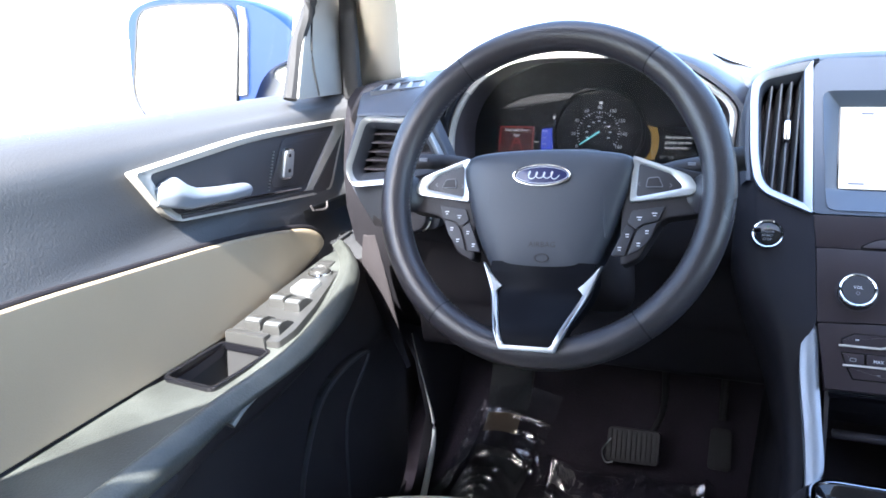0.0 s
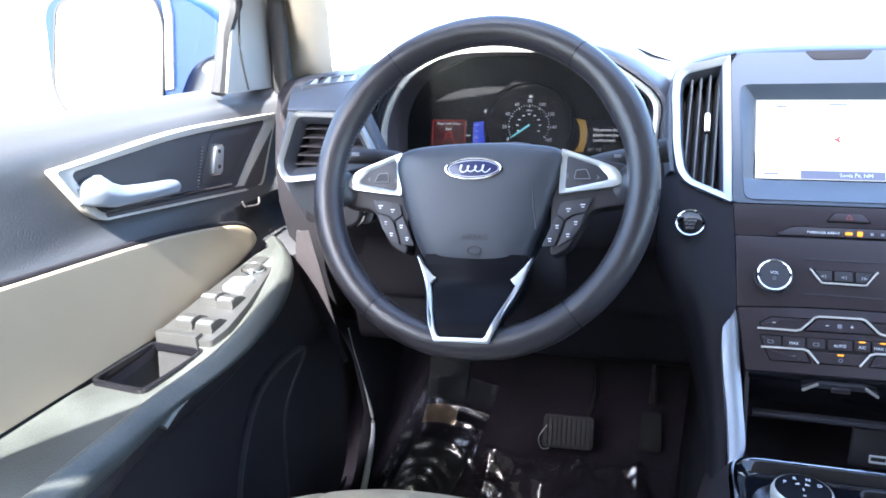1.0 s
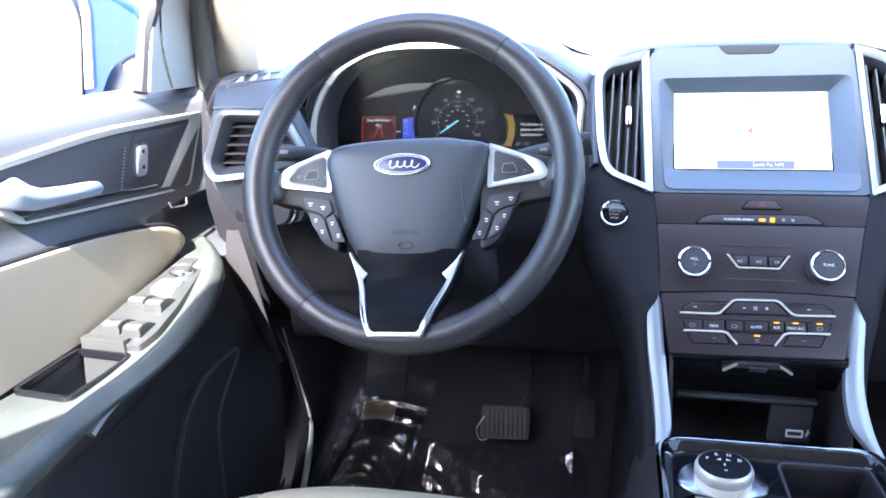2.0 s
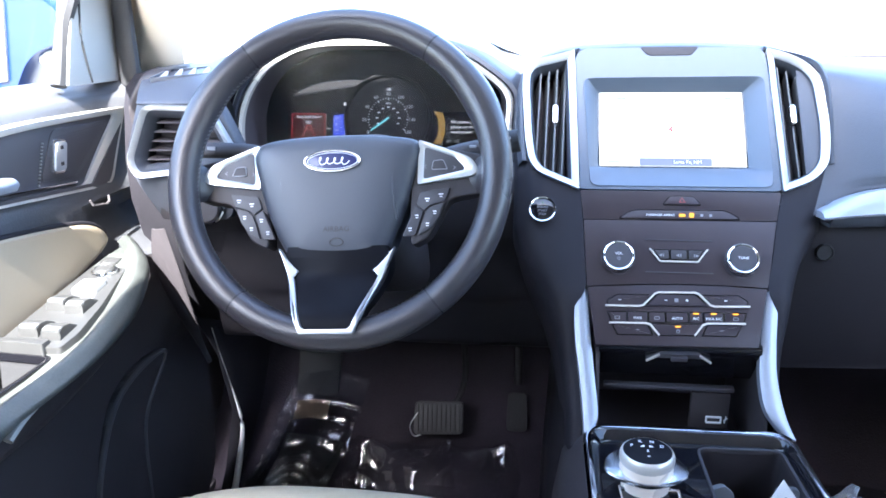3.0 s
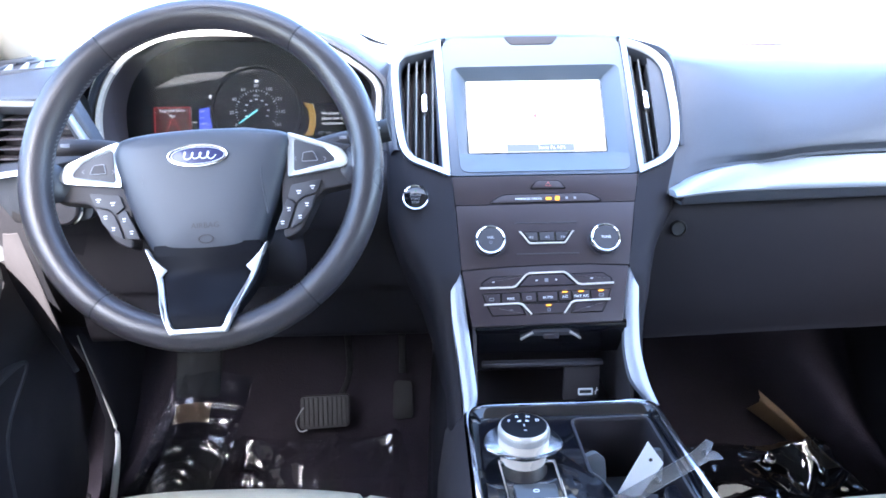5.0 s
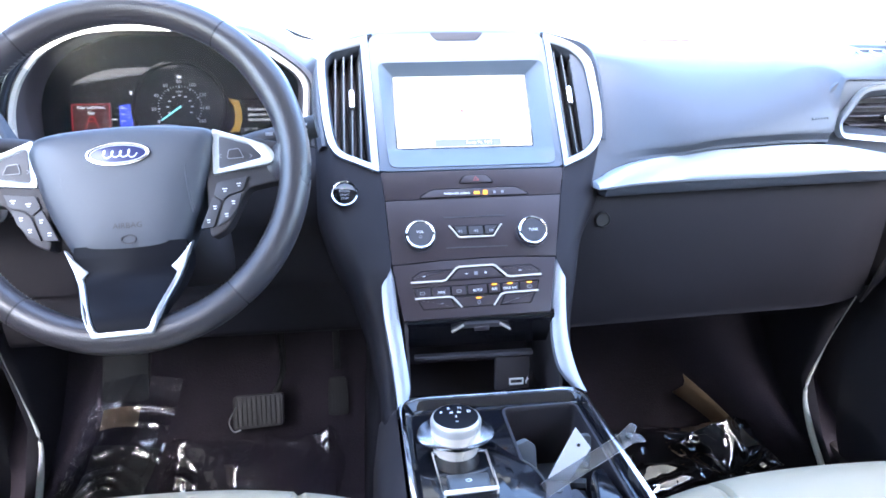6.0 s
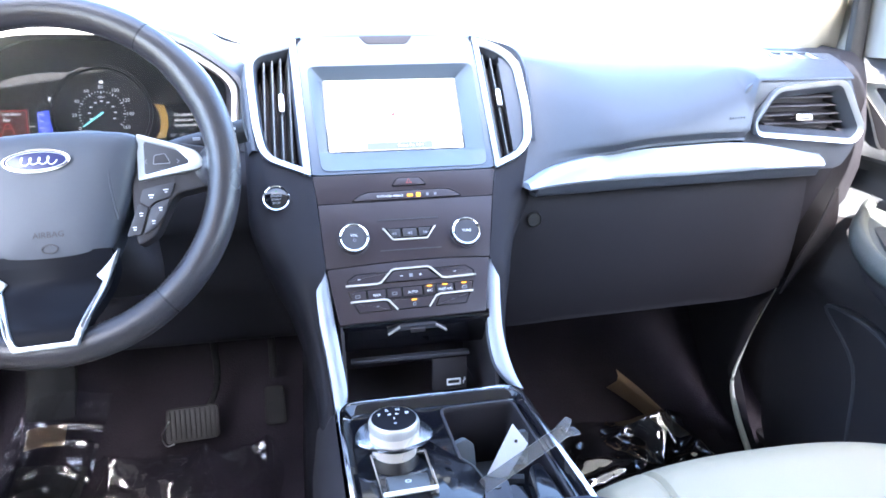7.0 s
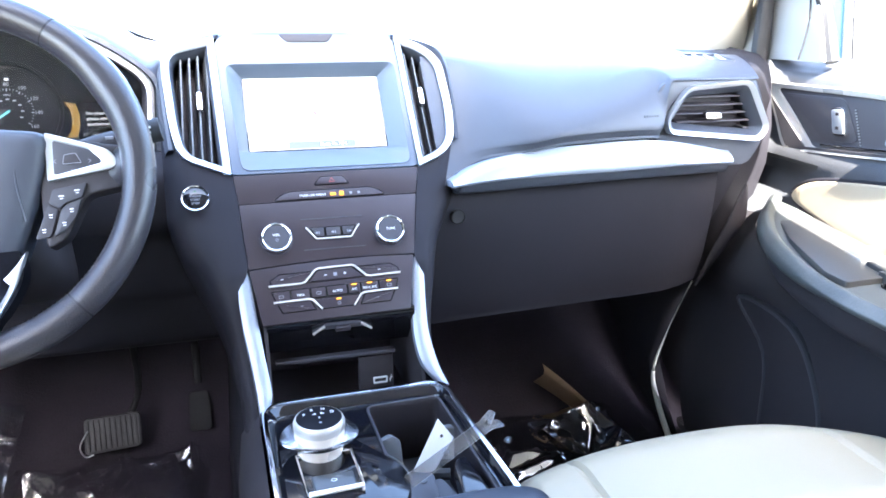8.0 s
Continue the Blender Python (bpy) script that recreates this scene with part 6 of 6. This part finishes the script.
        sec = spline([(-(xi + 0.028), 0, zt - 0.002), (-(xi + 0.015), 0, zt + 0.006), (-(xi + 0.003), 0, zt - 0.003), (-xi, 0, zt - 0.013 * th), (-(xi + 0.003), 0, zt - 0.023 * th), (-(xi + 0.013), 0, zt - 0.031 * th)], 4)
        low = spline([(-(xi + 0.013), 0, zt - 0.031 * th), (-(xi + 0.009 + cup), 0, zt - 0.044 * th), (-(xi + 0.035 + cup * 0.6), 0, zt - dp - 0.004), (-0.744, 0, zt - dp - 0.04)], 4)
        under.append([(max(p.x, -0.746), y, p.z) for p in low])
        x0 = lerp(y, ((0.0, 0.746), (0.552, 0.746), (0.580, 0.735), (0.85, 0.735), (0.934, 0.720)))
        flat = [(-x0 + (x0 - xi - 0.030) * k / 24, y, zt - 0.004) for k in range(25)]
        rows.append(flat + [(max(p.x, -0.746), y, p.z) for p in sec])
    bm = grid(rows)

    def inside(y, x):
        hit = False
        for p, q in zip(well, well[1:] + well[:1]):
            if (p[1] > x) != (q[1] > x) and y < (q[0] - p[0]) * (x - p[1]) / (q[1] - p[1]) + p[0]:
                hit = not hit
        return hit

    gone = [f for f in bm.faces if f.calc_center_median().z > 0.640 and inside(f.calc_center_median().y, -f.calc_center_median().x)]
    bmesh.ops.delete(bm, geom=gone, context="FACES")
    # underside in a darker plastic: its shade is put into the colour
    P("armrest_underside", grid(under), DARK, label="underside of the armrest, coloured dark for its shade")
    P("armrest", bm, ARMREST, label="grey grained armrest sweeping to a raised nose")
    rows = []
    # trench lined in black, so that its shade is in the colour
    for y in np.linspace(0.568, 0.905, 18):
        zt = lerp(y, tops)
        rows.append([(-0.750, y, zt + 0.016), (-0.7465, y, zt - 0.018), (-0.736, y, zt - 0.022), (-0.732, y, zt - 0.007)])
    P("insert_gap_strip", grid(rows), BLACKHOLE, label="black strip for the shaded gap under the insert")
    # the switch plate climbs towards the nose
    am = axes((0, 0.74, 0.6645), (0, 1, 0.115), (-1, 0, 0))
    pl = soft([(-0.072, 0.660), (-0.070, 0.737), (0.06, 0.737), (0.165, 0.734), (0.172, 0.716), (0.118, 0.686), (0.02, 0.665), (-0.04, 0.657)] if s < 0 else [(-0.072, 0.618), (-0.070, 0.737), (0.06, 0.737), (0.165, 0.734), (0.172, 0.712), (0.145, 0.684), (0.06, 0.640), (-0.04, 0.612)], 0.006)
    plate = P("switch_plate", slab(pl, am, -0.014, 0.004, 0.002), SWITCH, label="grey switch plate")

    def rocker(y, x, wide, material, label):
        rows = []
        for t, h in ((-0.018, 0.002), (-0.015, 0.013), (-0.006, 0.0155), (0.004, 0.013), (0.013, 0.007), (0.018, 0.003)):
            rows.append([am @ Vector((y + t, x + q * wide, h * (1 if abs(q) < 0.95 else 0.7))) for q in (-1, -0.92, 0.0, 0.92, 1)] + [am @ Vector((y + t, x + q * wide, -0.004)) for q in (1, -1)])
        k = P("window_switch", grid(rows, closed=True, cap=True), material, plate, label)
        P("switch_edge", box(am @ Matrix.Translation((y - 0.0105, x, 0.0146)), 0.007, wide * 1.7, 0.0022, 0.0008), GREY, k)

    if s < 0:
        for y, x in ((-0.040, 0.679), (-0.036, 0.708), (0.017, 0.687), (0.022, 0.713)):
            rocker(y, x, 0.0115, SWITCH, "grey window rocker switch")
        P("mirror_pod", slab(soft(rect(0.032, 0.032, 0.062, 0.704), 0.006), am, 0.0, 0.010, 0.004), SILVER, plate, "bright lock-out key")
        km = am @ Matrix.Translation((0.102, 0.706, 0.004))
        P("mirror_knob", lathe([(0.0135, 0.0), (0.0135, 0.007), (0.0115, 0.0095), (0.010, 0.008), (0.001, 0.008)], km, 36), SWITCH, plate, "round mirror control")
        P("mirror_knob_ring", lathe([(0.0155, 0.0), (0.0155, 0.005), (0.0140, 0.006), (0.0136, 0.0)], km, 36, cap=False), CHROME, plate, "bright ring")
        P("mirror_key", slab(soft(rect(0.018, 0.024, 0.134, 0.716), 0.003), am, 0.0, 0.008, 0.002), SWITCH, plate)
    else:
        rocker(-0.005, 0.706, 0.014, SILVER, "pale window rocker switch")
        P("plate_step", slab(soft([(-0.07, 0.682), (-0.068, 0.733), (-0.035, 0.733), (-0.033, 0.682)], 0.006), am, 0.0, 0.010, 0.003), SWITCH, plate)
    wm = axes((0, 0, 0.6500), (0, 1, 0), (-1, 0, 0))
    # walls and floor in rubber black: the well's shade is in the colour
    P("pull_well", ring(inset(well, -0.002), inset(well, 0.006), wm, 0.000, 0.0012, -0.045, -0.045), RUBBER, label="pull well in the armrest, coloured dark for shade")
    P("well_floor", slab(inset(well, 0.003), wm, -0.05, -0.042), RUBBER)
    P("well_rim", ring(inset(well, -0.003), inset(well, 0.002), wm, -0.006, 0.0030, bevel=0.001), PIANO)
    P("well_front", slab(soft([(0.664, 0.676), (0.668, 0.733), (0.678, 0.733), (0.678, 0.676)], 0.002), wm, -0.03, 0.016, 0.002), SWITCH)
    # pale tube standing for the sunlit sliver under the armrest where the pull opens
    P("pull_sliver", tube(spline([(-0.642, 0.552, 0.622), (-0.641, 0.575, 0.632), (-0.644, 0.612, 0.636)], 5), 0.005, 8, flat=0.8), PALE, label="pull grip under the armrest, coloured pale as a sunlit sliver")
    # lower door: speaker swell and pocket
    leaf = [(p.x, p.y) for p in spline([(a, b, 0) for a, b in ((0.972, 0.508), (0.905, 0.520), (0.828, 0.502), (0.775, 0.440), (0.748, 0.360), (0.75, 0.22), (0.82, 0.20), (0.872, 0.24), (0.878, 0.330), (0.893, 0.440))], 5, closed=True)]
    lm2 = plane(-0.7165)
    P("speaker_grille", slab(leaf, lm2, -0.03, 0.004, 0.003), DARK, label="dark leaf-shaped speaker grille in the lower door")
    # lip in a lighter vinyl: the ridge's highlight is put into its colour
    P("speaker_lip", ring(leaf, inset(leaf, 0.006), lm2, -0.01, 0.007, bevel=0.003), DOORPAD)
    pk = spline([(-0.706, 0.80, 0.30), (-0.690, 0.60, 0.27), (-0.688, 0.30, 0.27), (-0.70, 0.0, 0.28)], 8)
    P("pocket", grid([[tuple(p + Vector((dx, 0, dz))) for dx, dz in ((0.0, 0.0), (0.004, 0.01), (-0.002, 0.016), (-0.008, 0.012), (-0.012, -0.10), (-0.006, -0.14))] for p in pk]), DARK, label="dark map pocket")
    # window frame and mirror sail
    f = plane(-0.772)
    sail = soft([(0.930, 0.905), (1.13, 0.898), (1.14, 1.06), (0.992, 1.085)], [0.004, 0.01, 0.02, 0.01])
    P("mirror_sail", slab(sail, f, -0.02, 0.0, 0.004), PALE, label="pale grey sail panel at the window's front corner")
    P("sail_line", tube(spline([(-0.7715, 0.985, 0.905), (-0.7710, 0.975, 0.97), (-0.7710, 0.995, 1.06)], 6), 0.0015, 6), RUBBER)
    P("sail_cover", tube(spline([(-0.7600, 1.062, 0.895), (-0.7575, 1.060, 0.95), (-0.7545, 1.057, 1.00), (-0.7475, 1.045, 1.05), (-0.700, 0.93, 1.15)], 8), lambda t: 0.0235 - 0.006 * t, 14, flat=0.6, up=(0.6, 0.8, 0)), RUBBER, label="dark rounded cover along the pillar")
    path = [(-0.785, 0.928, 0.905), (-0.783, 0.958, 0.98), (-0.765, 0.975, 1.05), (-0.74, 0.90, 1.16), (-0.64, 0.62, 1.30), (-0.605, 0.3, 1.345), (-0.60, -0.12, 1.35)]
    P("window_frame", tube(spline(path, 6), 0.010, 8), RUBBER, label="black window channel")
    P("window_frame", tube(spline([(p[0] - 0.008, p[1] + 0.022, p[2]) for p in path], 6), 0.009, 8), PALE, label="pale door frame edge")
    # thick bar added out of view to keep sun off dash and footwells
    P("window_frame", tube(spline([(-0.735, 0.86, 1.135), (-0.700, 0.68, 1.212), (-0.672, 0.50, 1.268), (-0.648, 0.3, 1.298), (-0.645, -0.12, 1.300)], 6), lambda t: 0.062 - 0.020 * min(1.0, t * 2.2), 10, flat=0.6, up=(1, 0, 0)), RUBBER, label="black upper door frame, thickened to block the sun")
    # unseen sheet added between roof rail and frame to block stray sun
    P("sun_shield", thick(grid([[(-x, y, z - 0.010 * k) for k, x in enumerate(np.linspace(x0, x1, 4))] for y, z, x0, x1 in ((0.82, 1.165, 0.625, 0.72), (0.70, 1.225, 0.590, 0.735), (0.56, 1.285, 0.565, 0.71), (0.44, 1.325, 0.56, 0.65), (0.25, 1.350, 0.56, 0.64), (-0.12, 1.362, 0.56, 0.635))]), 0.006), RUBBER, label="unseen black sheet by the door frame that blocks the sun")
    rows = []
    for t in np.linspace(0, 1, 5):
        rows.append([(-0.805 + 0.185 * t * t, y, 0.90 + 0.44 * t) for y in (-0.12, lerp(t, ((0, 0.95), (0.3, 0.97), (0.6, 0.86), (1.0, 0.30))))])
    g = P("pane", grid(rows), GLASS, label="clear side window")
    g.visible_shadow = False
    return d


door(-1)
door(1)

# pale body edge showing in the gap between door and sill
for s in (-1, 1):
    path = [(0.672, 1.045, 0.515), (0.684, 1.085, 0.455), (0.690, 1.125, 0.375), (0.690, 1.155, 0.275), (0.688, 1.12, 0.215), (0.680, 1.05, 0.165)]
    pts = spline(mirror_x(path, s), 6)
    tagged(part("trim", tube(pts, lambda t: 0.0010 + 0.0050 * min(1.0, max(0.0, (t - 0.40) * 2.6)), 8), SEALMAT), "cream body edge showing beside the closed door", "trim", kind="structure")
    bm = grid([[(s * 0.715, y, z), (s * 0.700, y + 0.02, z), (s * 0.70, y + 0.35, z)] for y, z in ((1.00, 0.62), (1.07, 0.53), (1.14, 0.42), (1.175, 0.29), (1.12, 0.20), (1.05, FLOOR))])
    tagged(part("kick_panel", bm, LOWER), "dark kick panel at the side of the footwell", "trim", kind="structure")


# ---- outside mirrors ----
def outside_mirror(s):
    m = axes((-1.155, 1.15, 0.972), (1, 0, 0), (0, 0.05, 1))
    d = thing("door_mirror", (s * 0.93, 1.2, 0.90), "blue painted outside mirror with bright glass", "door mirror", "outside mirrors")

    def P(name, bm, material, label=""):
        if s > 0:
            bm.transform(Matrix.Diagonal((-1, 1, 1, 1)))
        return part(name, bm, material, d, label)

    o = soft([(-0.132, -0.09), (-0.10, -0.135), (0.13, -0.130), (0.180, -0.040), (0.245, -0.018), (0.246, 0.022), (0.205, 0.055), (0.14, 0.082), (-0.06, 0.092), (-0.122, 0.07)], 0.035, 6)
    rows = []
    for k, w in ((0.985, -0.002), (1.0, -0.006), (1.02, -0.03), (0.98, -0.08), (0.85, -0.13), (0.5, -0.165), (0.05, -0.175)):
        rows.append([m @ Vector((0.03 + (a - 0.03) * k, b * k, w)) for a, b in o])
    P("housing", grid(rows, closed=True, cap=True), BLUE, "glossy blue housing")
    gl = soft([(-0.124, -0.08), (-0.095, -0.128), (0.112, -0.124), (0.134, 0.030), (0.118, 0.076), (-0.020, 0.081), (-0.090, 0.074)], 0.03, 6)
    P("glass", slab(inset(gl, 0.003), m, -0.004, 0.003), MIRROR, "mirror glass")
    P("glass_rim", ring(gl, inset(gl, 0.004), m, -0.004, 0.005, bevel=0.001), RUBBER)
    P("bezel", slab([(0.122, -0.082), (0.138, -0.080), (0.150, 0.040), (0.146, 0.066), (0.134, 0.070), (0.136, 0.030)], m, -0.004, 0.004), PALE, "pale bezel beside the glass")
    P("foot", tube(spline([(-0.96, 1.19, 0.93), (-0.90, 1.16, 0.905), (-0.83, 1.12, 0.90)], 5), 0.028, 10, flat=0.8), PALE, "pale mirror foot")


outside_mirror(-1)
outside_mirror(1)

# ---- seats ----
def seat(cx, label, ahead=0.0, lift=0.0):
    s = thing("car_seat", (cx, 0.35, FLOOR), label, "car seat", "front seats")
    hw = 0.250

    def top(u, v):
        """Height of the cushion: u across -1..1, v from the back 0 to the front 1."""
        bol = 0.030 * (1 - 0.95 * v) * max(0.0, (abs(u) - 0.58) / 0.42) ** 1.5
        edge = 0.05 * max(0.0, (abs(u) - 0.86) / 0.14) ** 2
        front = 0.095 * max(0.0, (v - 0.80) / 0.20) ** 2.2
        seam = 0.0075 * math.exp(-((abs(u) - 0.64) / 0.011) ** 2) + 0.005 * math.exp(-((v - 0.60) / 0.010) ** 2) * (abs(u) < 0.64)
        puff = 0.012 * math.cos(u * 1.3) + 0.006 * math.sin(v * 6)
        return 0.505 + lift + bol - edge - front - seam + puff + 0.012 * v

    rows = []
    U = np.linspace(-1, 1, 121)
    for v in np.linspace(0, 1, 101):
        y = 0.10 + ahead + 0.555 * v
        rows.append([(cx + hw * u * (1 - 0.06 * v * v), y - (0.100 if u * cx > 0 else 0.045) * abs(u) ** 3 * v, top(u, v)) for u in U])
    part("cushion", grid(rows), SEATMAT, s, "ivory leather cushion with sewn bolsters")
    rows = []
    for z, g in ((0.415, 1.0), (0.36, 1.0), (0.30, 0.96), (0.24, 0.9)):
        rows.append([(cx + hw * g * u * 0.94, 0.655 + ahead - (0.100 if u * cx > 0 else 0.045) * abs(u) ** 3 - (0.415 - z) * 0.25, z) for u in np.linspace(-1, 1, 21)])
    part("cushion_front", grid(rows), SEATMAT, s)
    part("valance", box(Matrix.Translation((cx, 0.34, 0.30)), 0.46, 0.46, 0.26, 0.03), DARK, s, "dark seat base")
    part("rail", box(Matrix.Translation((cx, 0.34, FLOOR + 0.03)), 0.38, 0.52, 0.07, 0.01), BLACKHOLE, s)


seat(-0.368, "ivory leather driver's seat cushion", 0.077)
seat(0.368, "ivory leather passenger seat cushion", 0.028, 0.007)

# ---- pedals ----
bp = thing("brake_pedal", (-0.335, 1.23, 0.24), "ribbed rubber brake pedal on a steel arm", "pedal")
BM = axes((-0.335, 1.215, 0.272), (1, 0, 0.03), (0, 0.45, 0.89))
part("pad", slab(soft([(-0.046, -0.031), (0.044, -0.029), (0.046, 0.029), (-0.044, 0.029)], 0.008), BM, -0.012, 0.004, 0.003), PEDAL, bp, "worn ribbed rubber pad")
for i in range(10):
    part("rib", slab(soft(rect(0.0050, 0.052, -0.0385 + 0.0085 * i, 0.0), 0.001), BM, 0.003, 0.0075, 0.0012), PEDAL, bp)
part("arm", tube(spline([(-0.315, 1.235, 0.275), (-0.290, 1.25, 0.33), (-0.285, 1.20, 0.45), (-0.285, 1.12, 0.56)], 6), 0.006, 8), RUBBER, bp)
part("clip", tube(spline([(-0.372, 1.208, 0.285), (-0.386, 1.20, 0.262), (-0.380, 1.198, 0.242), (-0.367, 1.20, 0.243)], 5), 0.0012, 6), SILVER, bp, "thin wire clip")
gp = thing("accelerator_pedal", (-0.192, 1.27, 0.22), "narrow black accelerator pedal", "pedal")
AM = axes((-0.192, 1.262, 0.258), (1, 0, 0), (0, 0.5, 0.86))
part("pad", slab(soft([(-0.0195, -0.030), (0.0195, -0.030), (0.0175, 0.042), (-0.0175, 0.042)], 0.009), AM, -0.010, 0.004, 0.002), RUBBER, gp)
for i in range(5):
    part("rib", slab(rect(0.0030, 0.036, -0.012 + 0.006 * i, -0.006), AM, 0.003, 0.0058), RUBBER, gp)
part("arm", tube(spline([(-0.192, 1.285, 0.31), (-0.192, 1.31, 0.40), (-0.20, 1.28, 0.52)], 5), 0.007, 8), RUBBER, gp)
fr = thing("foot_rest", (-0.59, 1.34, 0.25), "dark ribbed foot rest", "foot rest")
FM = axes((-0.590, 1.345, 0.355), (1, 0, 0), (0, 0.45, 0.89))
part("pad", slab(soft(rect(0.085, 0.22), 0.012), FM, -0.02, 0.004, 0.004), RUBBER, fr)


# ---- plastic sheets and paper in the footwells ----
def floor_z(x, y):
    return float(np.interp(y, [p[0] for p in prof], [p[1] for p in prof])) + 0.006


for x0, x1, y0, y1 in ((-0.66, -0.20, 0.80, 1.24), (0.20, 0.66, 0.80, 1.36)):
    bm = grid([[(x, y, floor_z(x, y) + 0.004) for y in np.linspace(y0 - 0.1, y1, 14)] for x in np.linspace(x0, x1, 6)])
    tagged(part("floor_mat", thick(bm, 0.008), CARPET), "dark carpet mat in the footwell", "floor mat", "floor mats")
# strip in rubber black: the footwell's shade is put into its colour
pp = grid([[(x + 0.12 * (y - 1.1), y, floor_z(x, y) + 0.030 + 0.012 * math.sin(x * 17 + y * 5)) for y in np.linspace(0.98, 1.20, 12)] for x in np.linspace(-0.635, -0.525, 6)])
tagged(part("paper_mat", thick(pp, 0.0012), RUBBER), "printed paper mat strip, blackened for shade, under clear film", "paper mat")
tagged(part("paper_mat", thick(grid([[(x, y, floor_z(x, y) + 0.05 + 0.010 * math.sin(x * 30)) for y in np.linspace(1.215, 1.25, 4)] for x in np.linspace(-0.615, -0.55, 6)]), 0.001), DIMPAPER), "torn brown paper edge under clear film", "paper mat")


def sheath():
    """Clear film drawn tight over the paper strip: creases in arcs, a raised border."""
    n, rows = 120, []
    for i in range(n):
        row = []
        for j in range(n):
            u, v = i / (n - 1), j / (n - 1)
            x, y = -0.655 + 0.150 * u + 0.05 * (v - 0.5), 0.93 + 0.37 * v
            h = 0.010 * noise.noise(Vector((u * 3, v * 5, 2.0)))
            d = math.hypot((u - 0.55) * 0.15, (v - 0.30) * 0.30)
            for k, r in enumerate((0.022, 0.038, 0.056, 0.075)):
                r += 0.006 * noise.noise(Vector((u * 4, v * 4, 7.0 + k)))
                h += 0.0055 * math.exp(-((d - r) / 0.0028) ** 2) * (v > 0.28 - 0.1 * u)
            for c in (0.62, 0.74, 0.83):
                h += 0.006 * math.exp(-((v - c - 0.10 * u * (1 - u) - 0.03 * noise.noise(Vector((u * 3, c * 9, 1.0)))) / 0.009) ** 2)
            h += 0.012 * (math.exp(-((u - 0.20) / 0.025) ** 2) + math.exp(-((u - 0.92) / 0.022) ** 2)) * (v < 0.75)
            h += 0.022 * max(0.0, 0.35 - abs(noise.noise(Vector((u * 7, v * 14, 5.0))))) * (u < 0.22)
            row.append((x, y, floor_z(x, y) + 0.055 + h + 0.012 * math.sin(3.1 * u)))
        rows.append(row)
    return grid(rows)


tagged(part("plastic_film", sheath(), FILM, smooth=60), "crumpled clear plastic film over the driver's floor mat", "plastic film", "protective films")


def folded_film(x0, x1, y0, y1, seed):
    """A stiff shiny sheet thrown down in broad folds: long sharp ridges with soft flanks."""
    n, rows = 110, []
    for i in range(n):
        row = []
        for j in range(n):
            u, v = i / (n - 1), j / (n - 1)
            x, y = x0 + (x1 - x0) * u, y0 + (y1 - y0) * v
            p = Vector((x * 7 + seed, y * 7, seed))
            wx = Vector((noise.noise(p * 0.8), noise.noise(p * 0.8 + Vector((5, 2, 1))), 0)) * 0.5
            h = 0.095 * (0.55 - abs(noise.noise(p * 0.8 + wx))) + 0.022 * (0.5 - abs(noise.noise(p * 2.3 + wx * 2))) + 0.020 * noise.noise(p * 0.5)
            h += 0.005 * (0.5 - abs(noise.noise(p * 6.0)))
            edge = min(u, 1 - u, v, 1 - v)
            row.append((x + 0.02 * noise.noise(p * 1.3), y + 0.02 * noise.noise(p * 1.3 + Vector((0, 9, 0))), floor_z(x, y) + 0.030 + h * min(1.0, edge * 8 + 0.2)))
        rows.append(row)
    return grid(rows)


tagged(part("plastic_film", folded_film(-0.50, -0.19, 0.90, 1.20, 8.4), FILM, smooth=60), "crumpled clear plastic film beside the brake pedal", "plastic film", "protective films")
tagged(part("plastic_film", folded_film(0.20, 0.60, 0.86, 1.16, 5.5), SHINE, smooth=60), "shiny crumpled clear plastic film on the passenger floor", "plastic film", "protective films")

path = [Vector((0.462, 1.197, 0.302)), Vector((0.500, 1.165, 0.272)), Vector((0.540, 1.125, 0.235)), Vector((0.570, 1.096, 0.208))]
rows = []
for k, p in enumerate(spline(path, 6)):
    t = k / 18
    w = 0.022 * (1 - t) ** 0.7 + 0.003
    rows.append([p, p + Vector((0.003, -0.004, -w * 0.5)), p + Vector((0.004, 0.0, -w)), p + Vector((0.010, 0.06, -w - 0.05))])
tagged(part("paper_mat", thick(grid(rows), 0.0012), PAPER), "brown kraft paper mat with a lifted edge under clear film", "paper mat")
